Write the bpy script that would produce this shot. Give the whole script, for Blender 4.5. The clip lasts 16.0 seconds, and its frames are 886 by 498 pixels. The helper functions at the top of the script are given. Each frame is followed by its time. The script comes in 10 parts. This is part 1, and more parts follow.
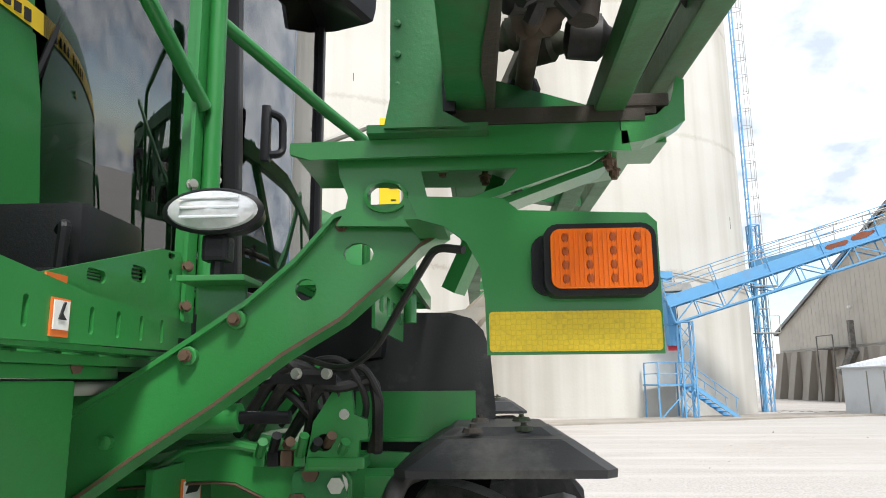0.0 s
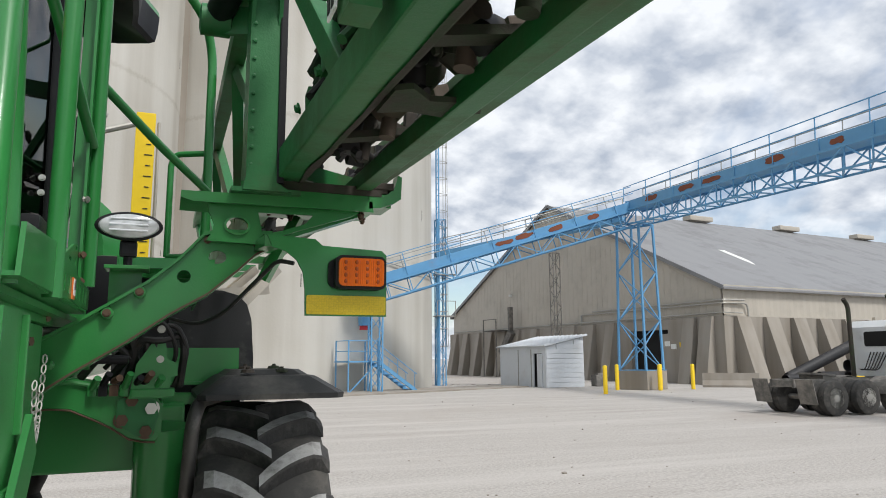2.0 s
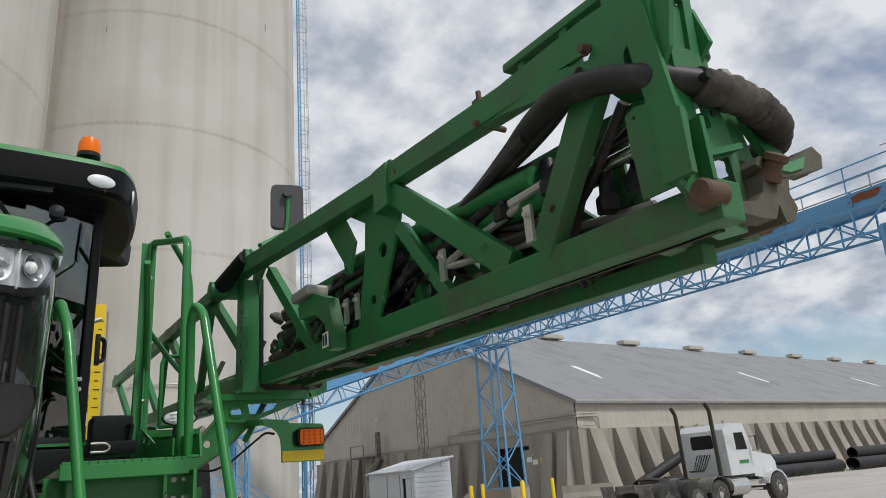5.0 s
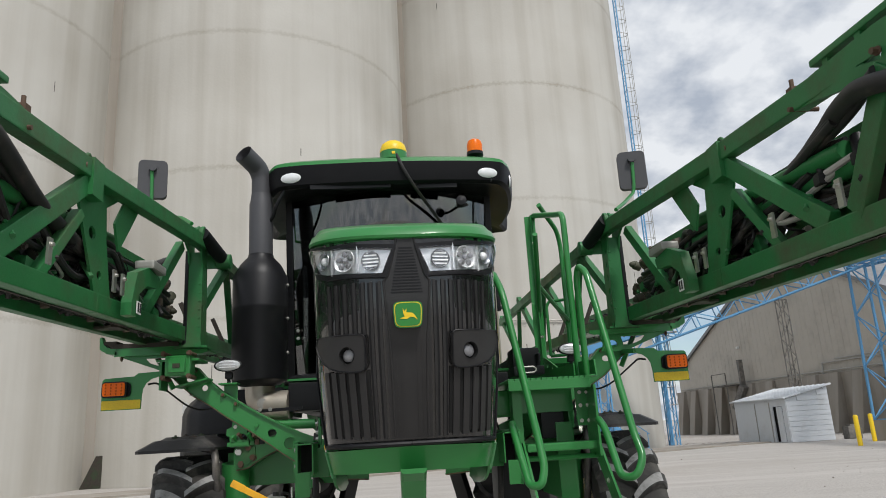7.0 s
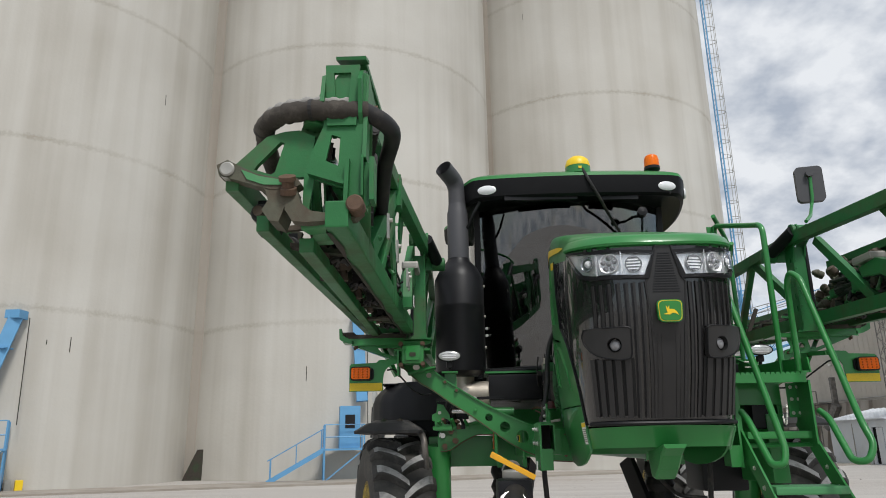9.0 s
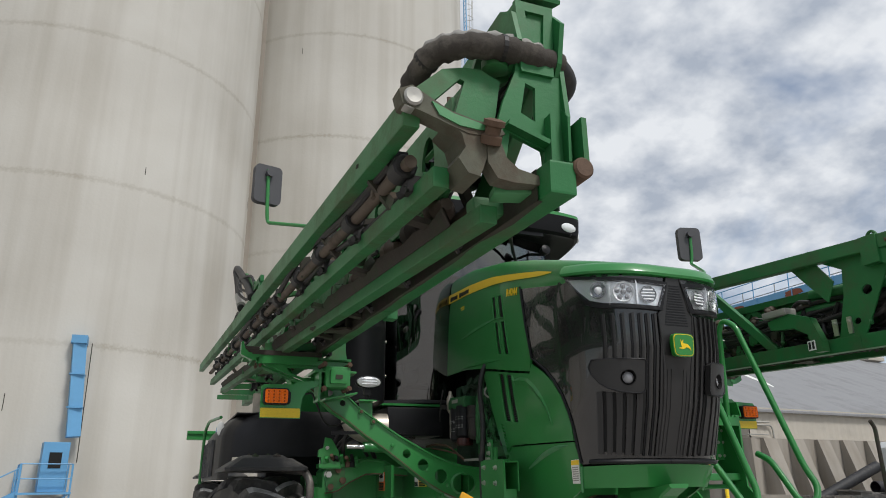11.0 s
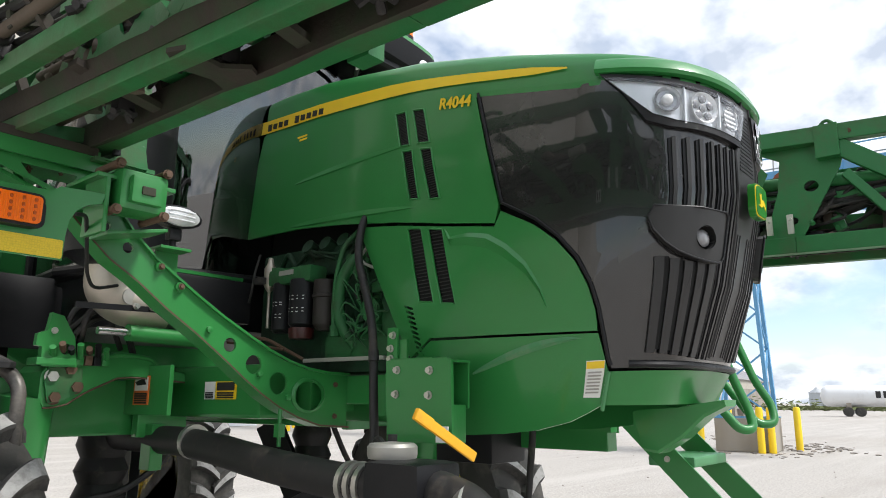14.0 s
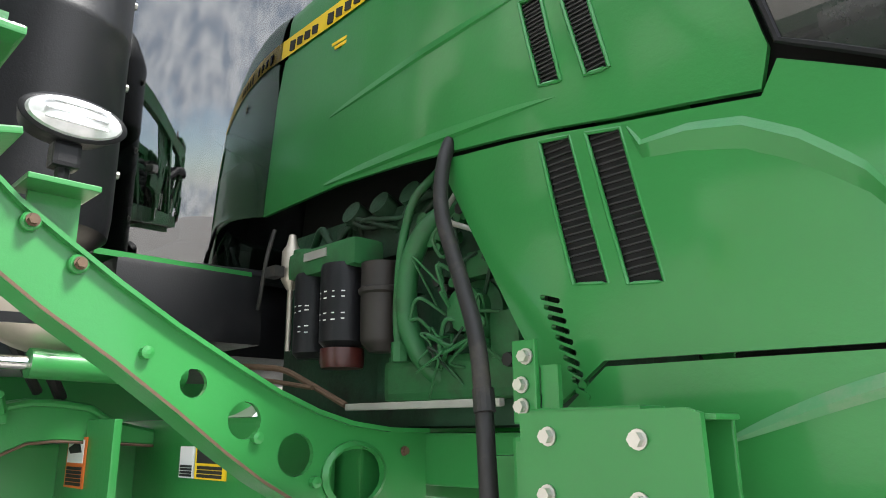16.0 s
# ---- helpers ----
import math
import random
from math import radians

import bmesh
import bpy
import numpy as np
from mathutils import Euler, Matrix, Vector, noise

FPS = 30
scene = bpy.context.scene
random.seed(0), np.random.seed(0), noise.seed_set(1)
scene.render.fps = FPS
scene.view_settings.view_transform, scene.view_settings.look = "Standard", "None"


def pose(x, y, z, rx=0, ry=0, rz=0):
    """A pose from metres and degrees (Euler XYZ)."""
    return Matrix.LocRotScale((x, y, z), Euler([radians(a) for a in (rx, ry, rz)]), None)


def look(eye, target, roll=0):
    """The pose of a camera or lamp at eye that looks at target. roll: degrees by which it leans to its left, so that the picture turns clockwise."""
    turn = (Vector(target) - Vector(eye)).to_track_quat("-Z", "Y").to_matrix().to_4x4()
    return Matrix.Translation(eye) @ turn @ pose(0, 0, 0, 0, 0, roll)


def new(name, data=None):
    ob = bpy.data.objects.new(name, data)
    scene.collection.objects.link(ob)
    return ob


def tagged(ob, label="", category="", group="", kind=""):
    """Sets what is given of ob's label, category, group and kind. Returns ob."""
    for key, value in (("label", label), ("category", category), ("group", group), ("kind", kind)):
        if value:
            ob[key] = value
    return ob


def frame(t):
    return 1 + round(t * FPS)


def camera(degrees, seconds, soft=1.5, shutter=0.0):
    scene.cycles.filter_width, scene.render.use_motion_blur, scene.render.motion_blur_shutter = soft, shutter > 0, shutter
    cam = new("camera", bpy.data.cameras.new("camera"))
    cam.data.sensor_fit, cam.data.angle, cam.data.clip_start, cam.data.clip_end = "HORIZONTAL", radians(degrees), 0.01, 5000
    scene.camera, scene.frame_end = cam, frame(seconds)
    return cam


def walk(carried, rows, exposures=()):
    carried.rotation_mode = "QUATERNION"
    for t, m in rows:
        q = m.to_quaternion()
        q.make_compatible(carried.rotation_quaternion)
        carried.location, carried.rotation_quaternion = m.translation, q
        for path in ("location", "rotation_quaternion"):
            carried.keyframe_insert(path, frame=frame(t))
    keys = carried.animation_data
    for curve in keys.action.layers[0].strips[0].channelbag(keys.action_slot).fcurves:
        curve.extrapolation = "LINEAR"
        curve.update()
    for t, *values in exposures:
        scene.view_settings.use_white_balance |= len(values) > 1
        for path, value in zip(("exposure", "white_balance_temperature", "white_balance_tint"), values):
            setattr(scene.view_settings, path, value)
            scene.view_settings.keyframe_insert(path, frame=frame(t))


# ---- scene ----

# ---- camera ----
cam = camera(64.2, 16.0, 0.95)
PATH = [
    (0, (1.552, 0.453, 1.878), (1.449, 2.416, 2.249), -0.5),
    (0.5, (1.49, 0.192, 1.843), (1.603, 2.153, 2.216), -0.1),
    (1, (1.403, -0.036, 1.826), (1.72, 1.907, 2.179), 0.1),
    (1.5, (1.337, -0.283, 1.803), (1.862, 1.62, 2.128), -0.1),
    (2, (1.215, -0.527, 1.796), (1.934, 1.314, 2.102), -0.4),
    (2.5, (1.079, -0.728, 1.779), (1.977, 1.033, 2.088), -0.7),
    (3, (0.94, -0.948, 1.792), (1.979, 0.725, 2.14), -0.9),
    (3.2, (0.896, -1.052, 1.798), (1.98, 0.586, 2.173), -0.9),
    (5.3, (0.211, -2.338, 1.752), (1.225, -0.735, 2.386), -5.6),
    (5.5, (0.156, -2.43, 1.742), (1.097, -0.782, 2.372), -5.6),
    (6, (-0.003, -2.651, 1.73), (0.702, -0.878, 2.329), -5.2),
    (6.5, (-0.102, -2.831, 1.719), (0.326, -0.956, 2.268), -4.4),
    (7, (-0.083, -3.001, 1.68), (0.078, -1.071, 2.182), -3.3),
    (7.5, (-0.101, -3.206, 1.672), (-0.143, -1.264, 2.148), -2.2),
    (8, (-0.328, -3.426, 1.647), (-0.462, -1.489, 2.128), -1.3),
    (8.2, (-0.458, -3.501, 1.627), (-0.599, -1.567, 2.116), -1.0),
    (10.3, (-1.933, -3.158, 1.518), (-1.534, -1.292, 2.117), -1.2),
    (10.5, (-2.031, -3.043, 1.538), (-1.553, -1.199, 2.146), -1.0),
    (11, (-2.291, -2.756, 1.543), (-1.601, -0.99, 2.178), -0.6),
    (11.5, (-2.532, -2.454, 1.591), (-1.64, -0.787, 2.243), -0.1),
    (12, (-2.687, -2.072, 1.581), (-1.616, -0.508, 2.216), 0.1),
    (12.5, (-2.792, -1.676, 1.541), (-1.567, -0.203, 2.116), 0.2),
    (13, (-2.809, -1.313, 1.545), (-1.464, 0.082, 2.039), 0.1),
    (13.5, (-2.595, -0.956, 1.522), (-1.153, 0.36, 1.955), 0.0),
    (14, (-2.365, -0.669, 1.532), (-0.862, 0.581, 1.954), 0.2),
    (14.5, (-2.153, -0.393, 1.581), (-0.629, 0.828, 2.011), 0.4),
    (15, (-1.878, -0.164, 1.588), (-0.367, 1.064, 2.042), 0.5),
    (15.5, (-1.62, 0.087, 1.616), (-0.162, 1.368, 2.097), 0.3),
    (16, (-1.452, 0.367, 1.648), (-0.076, 1.731, 2.142), -0.6),
]
walk(cam, [(t, look(eye, target, roll)) for t, eye, target, roll in PATH],
     [(0.0, 0.85), (0.5, 0.58), (1.0, 0.38), (2.5, 0.1), (3.2, 0.0), (5.3, -0.18), (7.0, -0.05), (8.2, -0.04), (10.3, -0.1), (12.0, 0.0), (13.0, 0.3), (14.0, 0.65), (14.5, 0.9), (15.2, 1.42), (16.0, 1.8)])

# ---- world and sun ----
import colorsys
SUN_EL, SUN_AZ = 54.0, 158.0  # degrees; azimuth clockwise from +y
world = bpy.data.worlds.new("world")
scene.world = world
world.use_nodes = True
wn, wl = world.node_tree.nodes, world.node_tree.links
wn.clear()
w_out = wn.new("ShaderNodeOutputWorld")
w_bg = wn.new("ShaderNodeBackground")
w_bg.inputs["Strength"].default_value = 0.12
sky = wn.new("ShaderNodeTexSky")
sky.sky_type = "NISHITA"
sky.sun_disc = False
sky.sun_elevation, sky.sun_rotation = radians(SUN_EL), radians(SUN_AZ)
sky.air_density, sky.dust_density = 1.0, 0.6
w_tc = wn.new("ShaderNodeTexCoord")
w_sep = wn.new("ShaderNodeSeparateXYZ")
wl.new(w_tc.outputs["Generated"], w_sep.inputs[0])
# clouds lie on a flat layer: direction divided by its height
w_add = wn.new("ShaderNodeMath"); w_add.operation = "ADD"; w_add.inputs[1].default_value = 0.42
w_max = wn.new("ShaderNodeMath"); w_max.operation = "MAXIMUM"; w_max.inputs[1].default_value = 0.05
wl.new(w_sep.outputs["Z"], w_add.inputs[0]); wl.new(w_add.outputs[0], w_max.inputs[0])
w_dx = wn.new("ShaderNodeMath"); w_dx.operation = "DIVIDE"
w_dy = wn.new("ShaderNodeMath"); w_dy.operation = "DIVIDE"
wl.new(w_sep.outputs["X"], w_dx.inputs[0]); wl.new(w_max.outputs[0], w_dx.inputs[1])
wl.new(w_sep.outputs["Y"], w_dy.inputs[0]); wl.new(w_max.outputs[0], w_dy.inputs[1])
w_comb = wn.new("ShaderNodeCombineXYZ")
wl.new(w_dx.outputs[0], w_comb.inputs[0]); wl.new(w_dy.outputs[0], w_comb.inputs[1])


def sky_noise(scale, detail, rough, dist, shift):
    m = wn.new("ShaderNodeMapping")
    m.inputs["Location"].default_value = shift
    wl.new(w_comb.outputs[0], m.inputs[0])
    n = wn.new("ShaderNodeTexNoise")
    n.inputs["Scale"].default_value, n.inputs["Detail"].default_value = scale, detail
    n.inputs["Roughness"].default_value, n.inputs["Distortion"].default_value = rough, dist
    wl.new(m.outputs[0], n.inputs["Vector"])
    return n


w_big = sky_noise(1.3, 6.0, 0.6, 0.4, (3.1, 1.7, 0.0))
w_small = sky_noise(8.6, 5.0, 0.52, 0.05, (7.3, 2.2, 0.0))
w_mask = wn.new("ShaderNodeValToRGB")
w_mask.color_ramp.elements[0].position, w_mask.color_ramp.elements[1].position = 0.27, 0.43
wl.new(w_big.outputs["Fac"], w_mask.inputs[0])
w_tone = wn.new("ShaderNodeValToRGB")
e = w_tone.color_ramp.elements
e[0].position, e[0].color = 0.36, (3.6, 4.05, 4.8, 1)
e[1].position, e[1].color = 0.61, (7.0, 7.25, 7.6, 1)
wl.new(w_small.outputs["Fac"], w_tone.inputs[0])
w_mix = wn.new("ShaderNodeMix"); w_mix.data_type = "RGBA"
w_low = wn.new("ShaderNodeMapRange"); w_low.interpolation_type = "SMOOTHSTEP"
w_low.inputs["From Min"].default_value, w_low.inputs["From Max"].default_value = 0.085, 0.19
w_bank = sky_noise(3.4, 5.0, 0.6, 0.3, (1.3, 8.2, 0.0))
w_lift = wn.new("ShaderNodeMath"); w_lift.operation = "MULTIPLY_ADD"; w_lift.inputs[1].default_value, w_lift.inputs[2].default_value = 0.22, -0.105
wl.new(w_bank.outputs["Fac"], w_lift.inputs[0])
w_edge = wn.new("ShaderNodeMath"); w_edge.operation = "ADD"
wl.new(w_sep.outputs["Z"], w_edge.inputs[0]); wl.new(w_lift.outputs[0], w_edge.inputs[1]); wl.new(w_edge.outputs[0], w_low.inputs["Value"])
w_cover = wn.new("ShaderNodeMath"); w_cover.operation = "MULTIPLY"
w_haze = wn.new("ShaderNodeMapRange"); w_haze.interpolation_type = "SMOOTHSTEP"
w_haze.inputs["From Min"].default_value, w_haze.inputs["From Max"].default_value = 0.028, 0.075
w_haze.inputs["To Min"].default_value, w_haze.inputs["To Max"].default_value = 0.92, 0.0
wl.new(w_sep.outputs["Z"], w_haze.inputs["Value"])
w_max2 = wn.new("ShaderNodeMath"); w_max2.operation = "MAXIMUM"
wl.new(w_low.outputs[0], w_max2.inputs[0]); wl.new(w_haze.outputs[0], w_max2.inputs[1])
wl.new(w_mask.outputs["Color"], w_cover.inputs[0]); wl.new(w_max2.outputs[0], w_cover.inputs[1])
wl.new(w_cover.outputs[0], w_mix.inputs["Factor"])
wl.new(sky.outputs[0], w_mix.inputs["A"]); wl.new(w_tone.outputs["Color"], w_mix.inputs["B"])
wl.new(w_mix.outputs["Result"], w_bg.inputs["Color"])
wl.new(w_bg.outputs[0], w_out.inputs[0])

sun = new("sun", bpy.data.lights.new("sun", "SUN"))
sun.data.energy, sun.data.angle, sun.data.color = 2.55, radians(12), (1.0, 0.975, 0.94)
az, el = radians(SUN_AZ), radians(SUN_EL)
sun.matrix_world = look((math.sin(az) * math.cos(el) * 50, math.cos(az) * math.cos(el) * 50, math.sin(el) * 50), (0, 0, 0))

# ---- materials ----


def material(name, color, rough=0.5, metal=0.0, vary=0.12, scale=6.0, dirt=None, dirt_amount=0.0, dirt_scale=3.0,
             bump=0.0, bump_scale=40.0, coat=0.0, coat_rough=0.1, spec=0.5, transmission=0.0, ior=1.45):
    m = bpy.data.materials.new(name)
    m.use_nodes = True
    n, l = m.node_tree.nodes, m.node_tree.links
    b = n["Principled BSDF"]
    b.inputs["Roughness"].default_value, b.inputs["Metallic"].default_value = rough, metal
    b.inputs["Coat Roughness"].default_value = coat_rough
    b.inputs["Coat Weight"].default_value, b.inputs["Specular IOR Level"].default_value = coat, spec
    b.inputs["Transmission Weight"].default_value, b.inputs["IOR"].default_value = transmission, ior
    tc = n.new("ShaderNodeNewGeometry")
    def noise_at(s, detail=5.0, rg=0.6):
        t = n.new("ShaderNodeTexNoise")
        t.inputs["Scale"].default_value, t.inputs["Detail"].default_value, t.inputs["Roughness"].default_value = s, detail, rg
        l.new(tc.outputs["Position"], t.inputs["Vector"])
        return t
    fine = noise_at(scale)
    mix = n.new("ShaderNodeMix"); mix.data_type = "RGBA"
    mix.inputs["A"].default_value = (*[c * (1 - vary) for c in color], 1)
    mix.inputs["B"].default_value = (*[min(1, c * (1 + vary)) for c in color], 1)
    l.new(fine.outputs["Fac"], mix.inputs["Factor"])
    out = mix.outputs["Result"]
    if dirt:
        d = noise_at(dirt_scale, 8.0, 0.7)
        ramp = n.new("ShaderNodeValToRGB")
        ramp.color_ramp.elements[0].position, ramp.color_ramp.elements[1].position = 0.62 - 0.3 * dirt_amount, 0.85 - 0.25 * dirt_amount
        ramp.color_ramp.elements[1].color = (*[min(1.0, 0.35 + dirt_amount)] * 3, 1)
        l.new(d.outputs["Fac"], ramp.inputs[0])
        dm = n.new("ShaderNodeMix"); dm.data_type = "RGBA"
        dm.inputs["B"].default_value = (*dirt, 1)
        l.new(ramp.outputs["Color"], dm.inputs["Factor"]); l.new(out, dm.inputs["A"])
        out = dm.outputs["Result"]
        rm = n.new("ShaderNodeMapRange")
        rm.inputs["To Min"].default_value, rm.inputs["To Max"].default_value = rough, min(1, rough + 0.35)
        l.new(ramp.outputs["Color"], rm.inputs["Value"]); l.new(rm.outputs[0], b.inputs["Roughness"])
    l.new(out, b.inputs["Base Color"])
    if bump:
        bn = noise_at(bump_scale, 6.0, 0.65)
        bp = n.new("ShaderNodeBump"); bp.inputs["Strength"].default_value, bp.inputs["Distance"].default_value = 1.0, bump
        l.new(bn.outputs["Fac"], bp.inputs["Height"]); l.new(bp.outputs[0], b.inputs["Normal"])
    return m


DUST = (0.32, 0.29, 0.24)
M_GREEN = material("green_paint", (0.027, 0.205, 0.047), 0.39, vary=0.14, scale=3.0, dirt=(0.055, 0.19, 0.05), dirt_amount=0.20, dirt_scale=1.6, spec=0.37, coat=0.44, coat_rough=0.12, bump=0.0006, bump_scale=90)
# Darkened green: the engine bay's shade is put into this colour.
M_ENGINE = material("oily_shaded_engine_paint", (0.009, 0.048, 0.020), 0.6, vary=0.35, scale=9.0, dirt=(0.02, 0.018, 0.014), dirt_amount=0.5, dirt_scale=5.0, bump=0.003, bump_scale=30)
M_BOOM = material("boom_green_paint", (0.019, 0.150, 0.042), 0.46, vary=0.2, scale=5.0, dirt=(0.085, 0.075, 0.045), dirt_amount=0.5, dirt_scale=2.4, bump=0.0008, bump_scale=70)
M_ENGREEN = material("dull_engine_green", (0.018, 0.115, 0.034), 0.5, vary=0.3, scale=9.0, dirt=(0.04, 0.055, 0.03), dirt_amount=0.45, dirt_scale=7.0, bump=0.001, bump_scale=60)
M_CANBR = material("dull_brown_can", (0.022, 0.018, 0.016), 0.5, vary=0.3, scale=14.0)
M_BOWLRED = material("dark_red_bowl", (0.055, 0.012, 0.011), 0.3, vary=0.3, scale=20.0)
M_PALE = material("weathered_green_paint", (0.07, 0.25, 0.10), 0.45, vary=0.12, scale=4.0, dirt=DUST, dirt_amount=0.35, dirt_scale=3.0)
M_GRIME = material("grimy_rusty_steel", (0.038, 0.030, 0.023), 0.75, vary=0.5, scale=9.0, dirt=(0.030, 0.068, 0.028), dirt_amount=0.5, dirt_scale=4.0, bump=0.002, bump_scale=45)
M_PATCH = material("rust_patch", (0.20, 0.065, 0.035), 0.85, vary=0.3, scale=3.0)
M_PIPEBR = material("grimy_brown_pipe", (0.10, 0.075, 0.055), 0.7, vary=0.35, scale=11.0, dirt=(0.05, 0.035, 0.025), dirt_amount=0.4, dirt_scale=5.0)
M_RUST = material("rusty_bolt", (0.105, 0.062, 0.038), 0.7, vary=0.35, scale=40.0, bump=0.001, bump_scale=120)
M_ZINC = material("zinc_plated_steel", (0.56, 0.55, 0.51), 0.36, metal=0.9, vary=0.2, scale=30.0)
M_STEEL = material("bare_grey_steel", (0.38, 0.37, 0.34), 0.5, metal=0.5, vary=0.25, scale=12.0, dirt=DUST, dirt_amount=0.3)
M_CHROME = material("worn_bright_steel", (0.7, 0.7, 0.68), 0.18, metal=1.0, vary=0.1, scale=10.0)
M_ALU = material("cast_aluminium", (0.5, 0.45, 0.38), 0.45, metal=0.7, vary=0.2, scale=15.0)
M_BLACK = material("black_plastic", (0.009, 0.009, 0.0105), 0.42, spec=0.32, vary=0.3, scale=8.0, dirt=(0.032, 0.030, 0.028), dirt_amount=0.2, dirt_scale=2.0, bump=0.0005, bump_scale=200)
M_COWL = material("dark_mesh_panel", (0.016, 0.0155, 0.016), 0.24, vary=0.3, scale=5.0, dirt=(0.045, 0.042, 0.04), dirt_amount=0.22, dirt_scale=2.2, coat=1.0, coat_rough=0.02)
M_BRIM = material("matt_black_moulding", (0.0055, 0.0055, 0.0065), 0.5, spec=0.2, vary=0.3, scale=8.0, dirt=(0.014, 0.014, 0.014), dirt_amount=0.15, dirt_scale=3.0, bump=0.0004, bump_scale=200)
M_STAY = material("worn_dark_steel", (0.085, 0.08, 0.075), 0.42, metal=0.55, vary=0.35, scale=9.0, dirt=(0.30, 0.27, 0.24), dirt_amount=0.45, dirt_scale=7.0, bump=0.0008, bump_scale=70)
M_RIB = material("charcoal_grille", (0.024, 0.0232, 0.0235), 0.42, vary=0.25, scale=14.0, dirt=(0.05, 0.044, 0.04), dirt_amount=0.15, dirt_scale=6.0)
# Near-black colour standing in for shade inside openings; also black mesh.
M_VOID = material("shade_and_mesh_black", (0.006, 0.006, 0.006), 0.8, vary=0.2)
M_LUGTOP = material("worn_lug_rubber", (0.34, 0.335, 0.325), 0.85, vary=0.25, scale=30.0, dirt=(0.10, 0.095, 0.09), dirt_amount=0.5, dirt_scale=14.0, bump=0.002, bump_scale=80)
M_RUBBER = material("tyre_rubber", (0.045, 0.043, 0.040), 0.8, vary=0.2, scale=7.0, dirt=(0.13, 0.12, 0.105), dirt_amount=0.5, dirt_scale=5.0, bump=0.002, bump_scale=60)
M_LUG = material("dusty_lug_rubber", (0.050, 0.048, 0.046), 0.8, vary=0.3, scale=16.0, dirt=(0.16, 0.15, 0.135), dirt_amount=0.45, dirt_scale=9.0, bump=0.003, bump_scale=50)
M_FENDER = material("dusty_black_plastic", (0.022, 0.022, 0.023), 0.5, vary=0.2, scale=6.0, dirt=(0.16, 0.15, 0.135), dirt_amount=0.45, dirt_scale=3.0, bump=0.0006, bump_scale=120)
M_HOSE = material("black_hose", (0.016, 0.015, 0.015), 0.55, vary=0.3, scale=20.0, dirt=(0.12, 0.10, 0.08), dirt_amount=0.3, dirt_scale=9.0)
M_PALECLOTH = material("sun_bleached_nylon", (0.30, 0.29, 0.27), 0.9, vary=0.2, scale=20.0, dirt=(0.12, 0.11, 0.10), dirt_amount=0.4, dirt_scale=8.0, bump=0.003, bump_scale=40)
M_SLEEVE = material("dusty_nylon_sleeve", (0.05, 0.043, 0.036), 0.9, vary=0.3, scale=14.0, dirt=(0.2, 0.18, 0.15), dirt_amount=0.45, dirt_scale=5.0, bump=0.004, bump_scale=26)
M_AMBERY = material("orange_yellow_enamel", (0.80, 0.40, 0.02), 0.45, vary=0.12, scale=12.0, dirt=(0.35, 0.2, 0.06), dirt_amount=0.2, dirt_scale=8.0)
M_YELLOW = material("yellow_paint", (0.85, 0.58, 0.02), 0.4, vary=0.08, scale=8.0)
M_REFLECT = material("yellow_reflective_tape", (0.72, 0.52, 0.02), 0.35, vary=0.22, scale=180.0, bump=0.0006, bump_scale=400)
M_AMBER = material("amber_lens", (0.85, 0.165, 0.004), 0.28, vary=0.15, scale=60.0, spec=0.3)
M_AMBERDOT = material("dark_amber_led", (0.36, 0.060, 0.004), 0.25, vary=0.25, scale=90.0)
M_LENS = material("clear_lamp_lens", (0.78, 0.79, 0.80), 0.08, vary=0.1, scale=30.0, metal=0.0, coat=1.0)
M_FACE = material("streaked_lamp_lens", (0.60, 0.61, 0.62), 0.12, metal=0.25, vary=0.35, scale=45.0, coat=1.0, coat_rough=0.03)
M_BOWL = material("silver_reflector", (0.80, 0.81, 0.83), 0.32, metal=0.55, vary=0.1, scale=30.0)
M_DISH = material("grey_lamp_dish", (0.30, 0.31, 0.33), 0.2, metal=0.6, vary=0.3, scale=40.0, coat=0.8)
M_CAST = material("rusty_cast_iron", (0.088, 0.088, 0.060), 0.68, vary=0.35, scale=18.0, dirt=(0.085, 0.052, 0.038), dirt_amount=0.55, dirt_scale=7.0, bump=0.002, bump_scale=60)
M_FOG = material("fog_lamp_glass", (0.20, 0.20, 0.21), 0.12, vary=0.4, scale=60.0, coat=1.0, coat_rough=0.03)
M_CLOD = material("dried_mud", (0.24, 0.215, 0.19), 0.95, vary=0.3, scale=8.0)
M_WHITE = material("white_label", (0.75, 0.75, 0.72), 0.5, vary=0.06, scale=30.0)
M_REDLABEL = material("orange_label", (0.70, 0.16, 0.03), 0.5, vary=0.06)
M_INK = material("black_ink", (0.02, 0.02, 0.02), 0.6, vary=0.1)
M_WARNRED = material("red_ink", (0.5, 0.03, 0.04), 0.5, vary=0.1)
M_TEAL = material("teal_cap", (0.02, 0.30, 0.42), 0.4)
M_MIRROR = material("mirror_housing", (0.06, 0.06, 0.066), 0.55, vary=0.1, scale=12.0)
M_SEAT = material("cab_interior", (0.10, 0.10, 0.095), 0.8, vary=0.2)


def glass_material(name, tint, rough=0.0):
    m = material(name, tint, rough, vary=0.0, transmission=1.0, ior=2.1 if tint[0] < 0.5 else 1.45)
    return m


M_GLASS = glass_material("tinted_cab_glass", (0.095, 0.110, 0.118))
M_CLEAR = glass_material("clear_glass", (0.95, 0.96, 0.97))

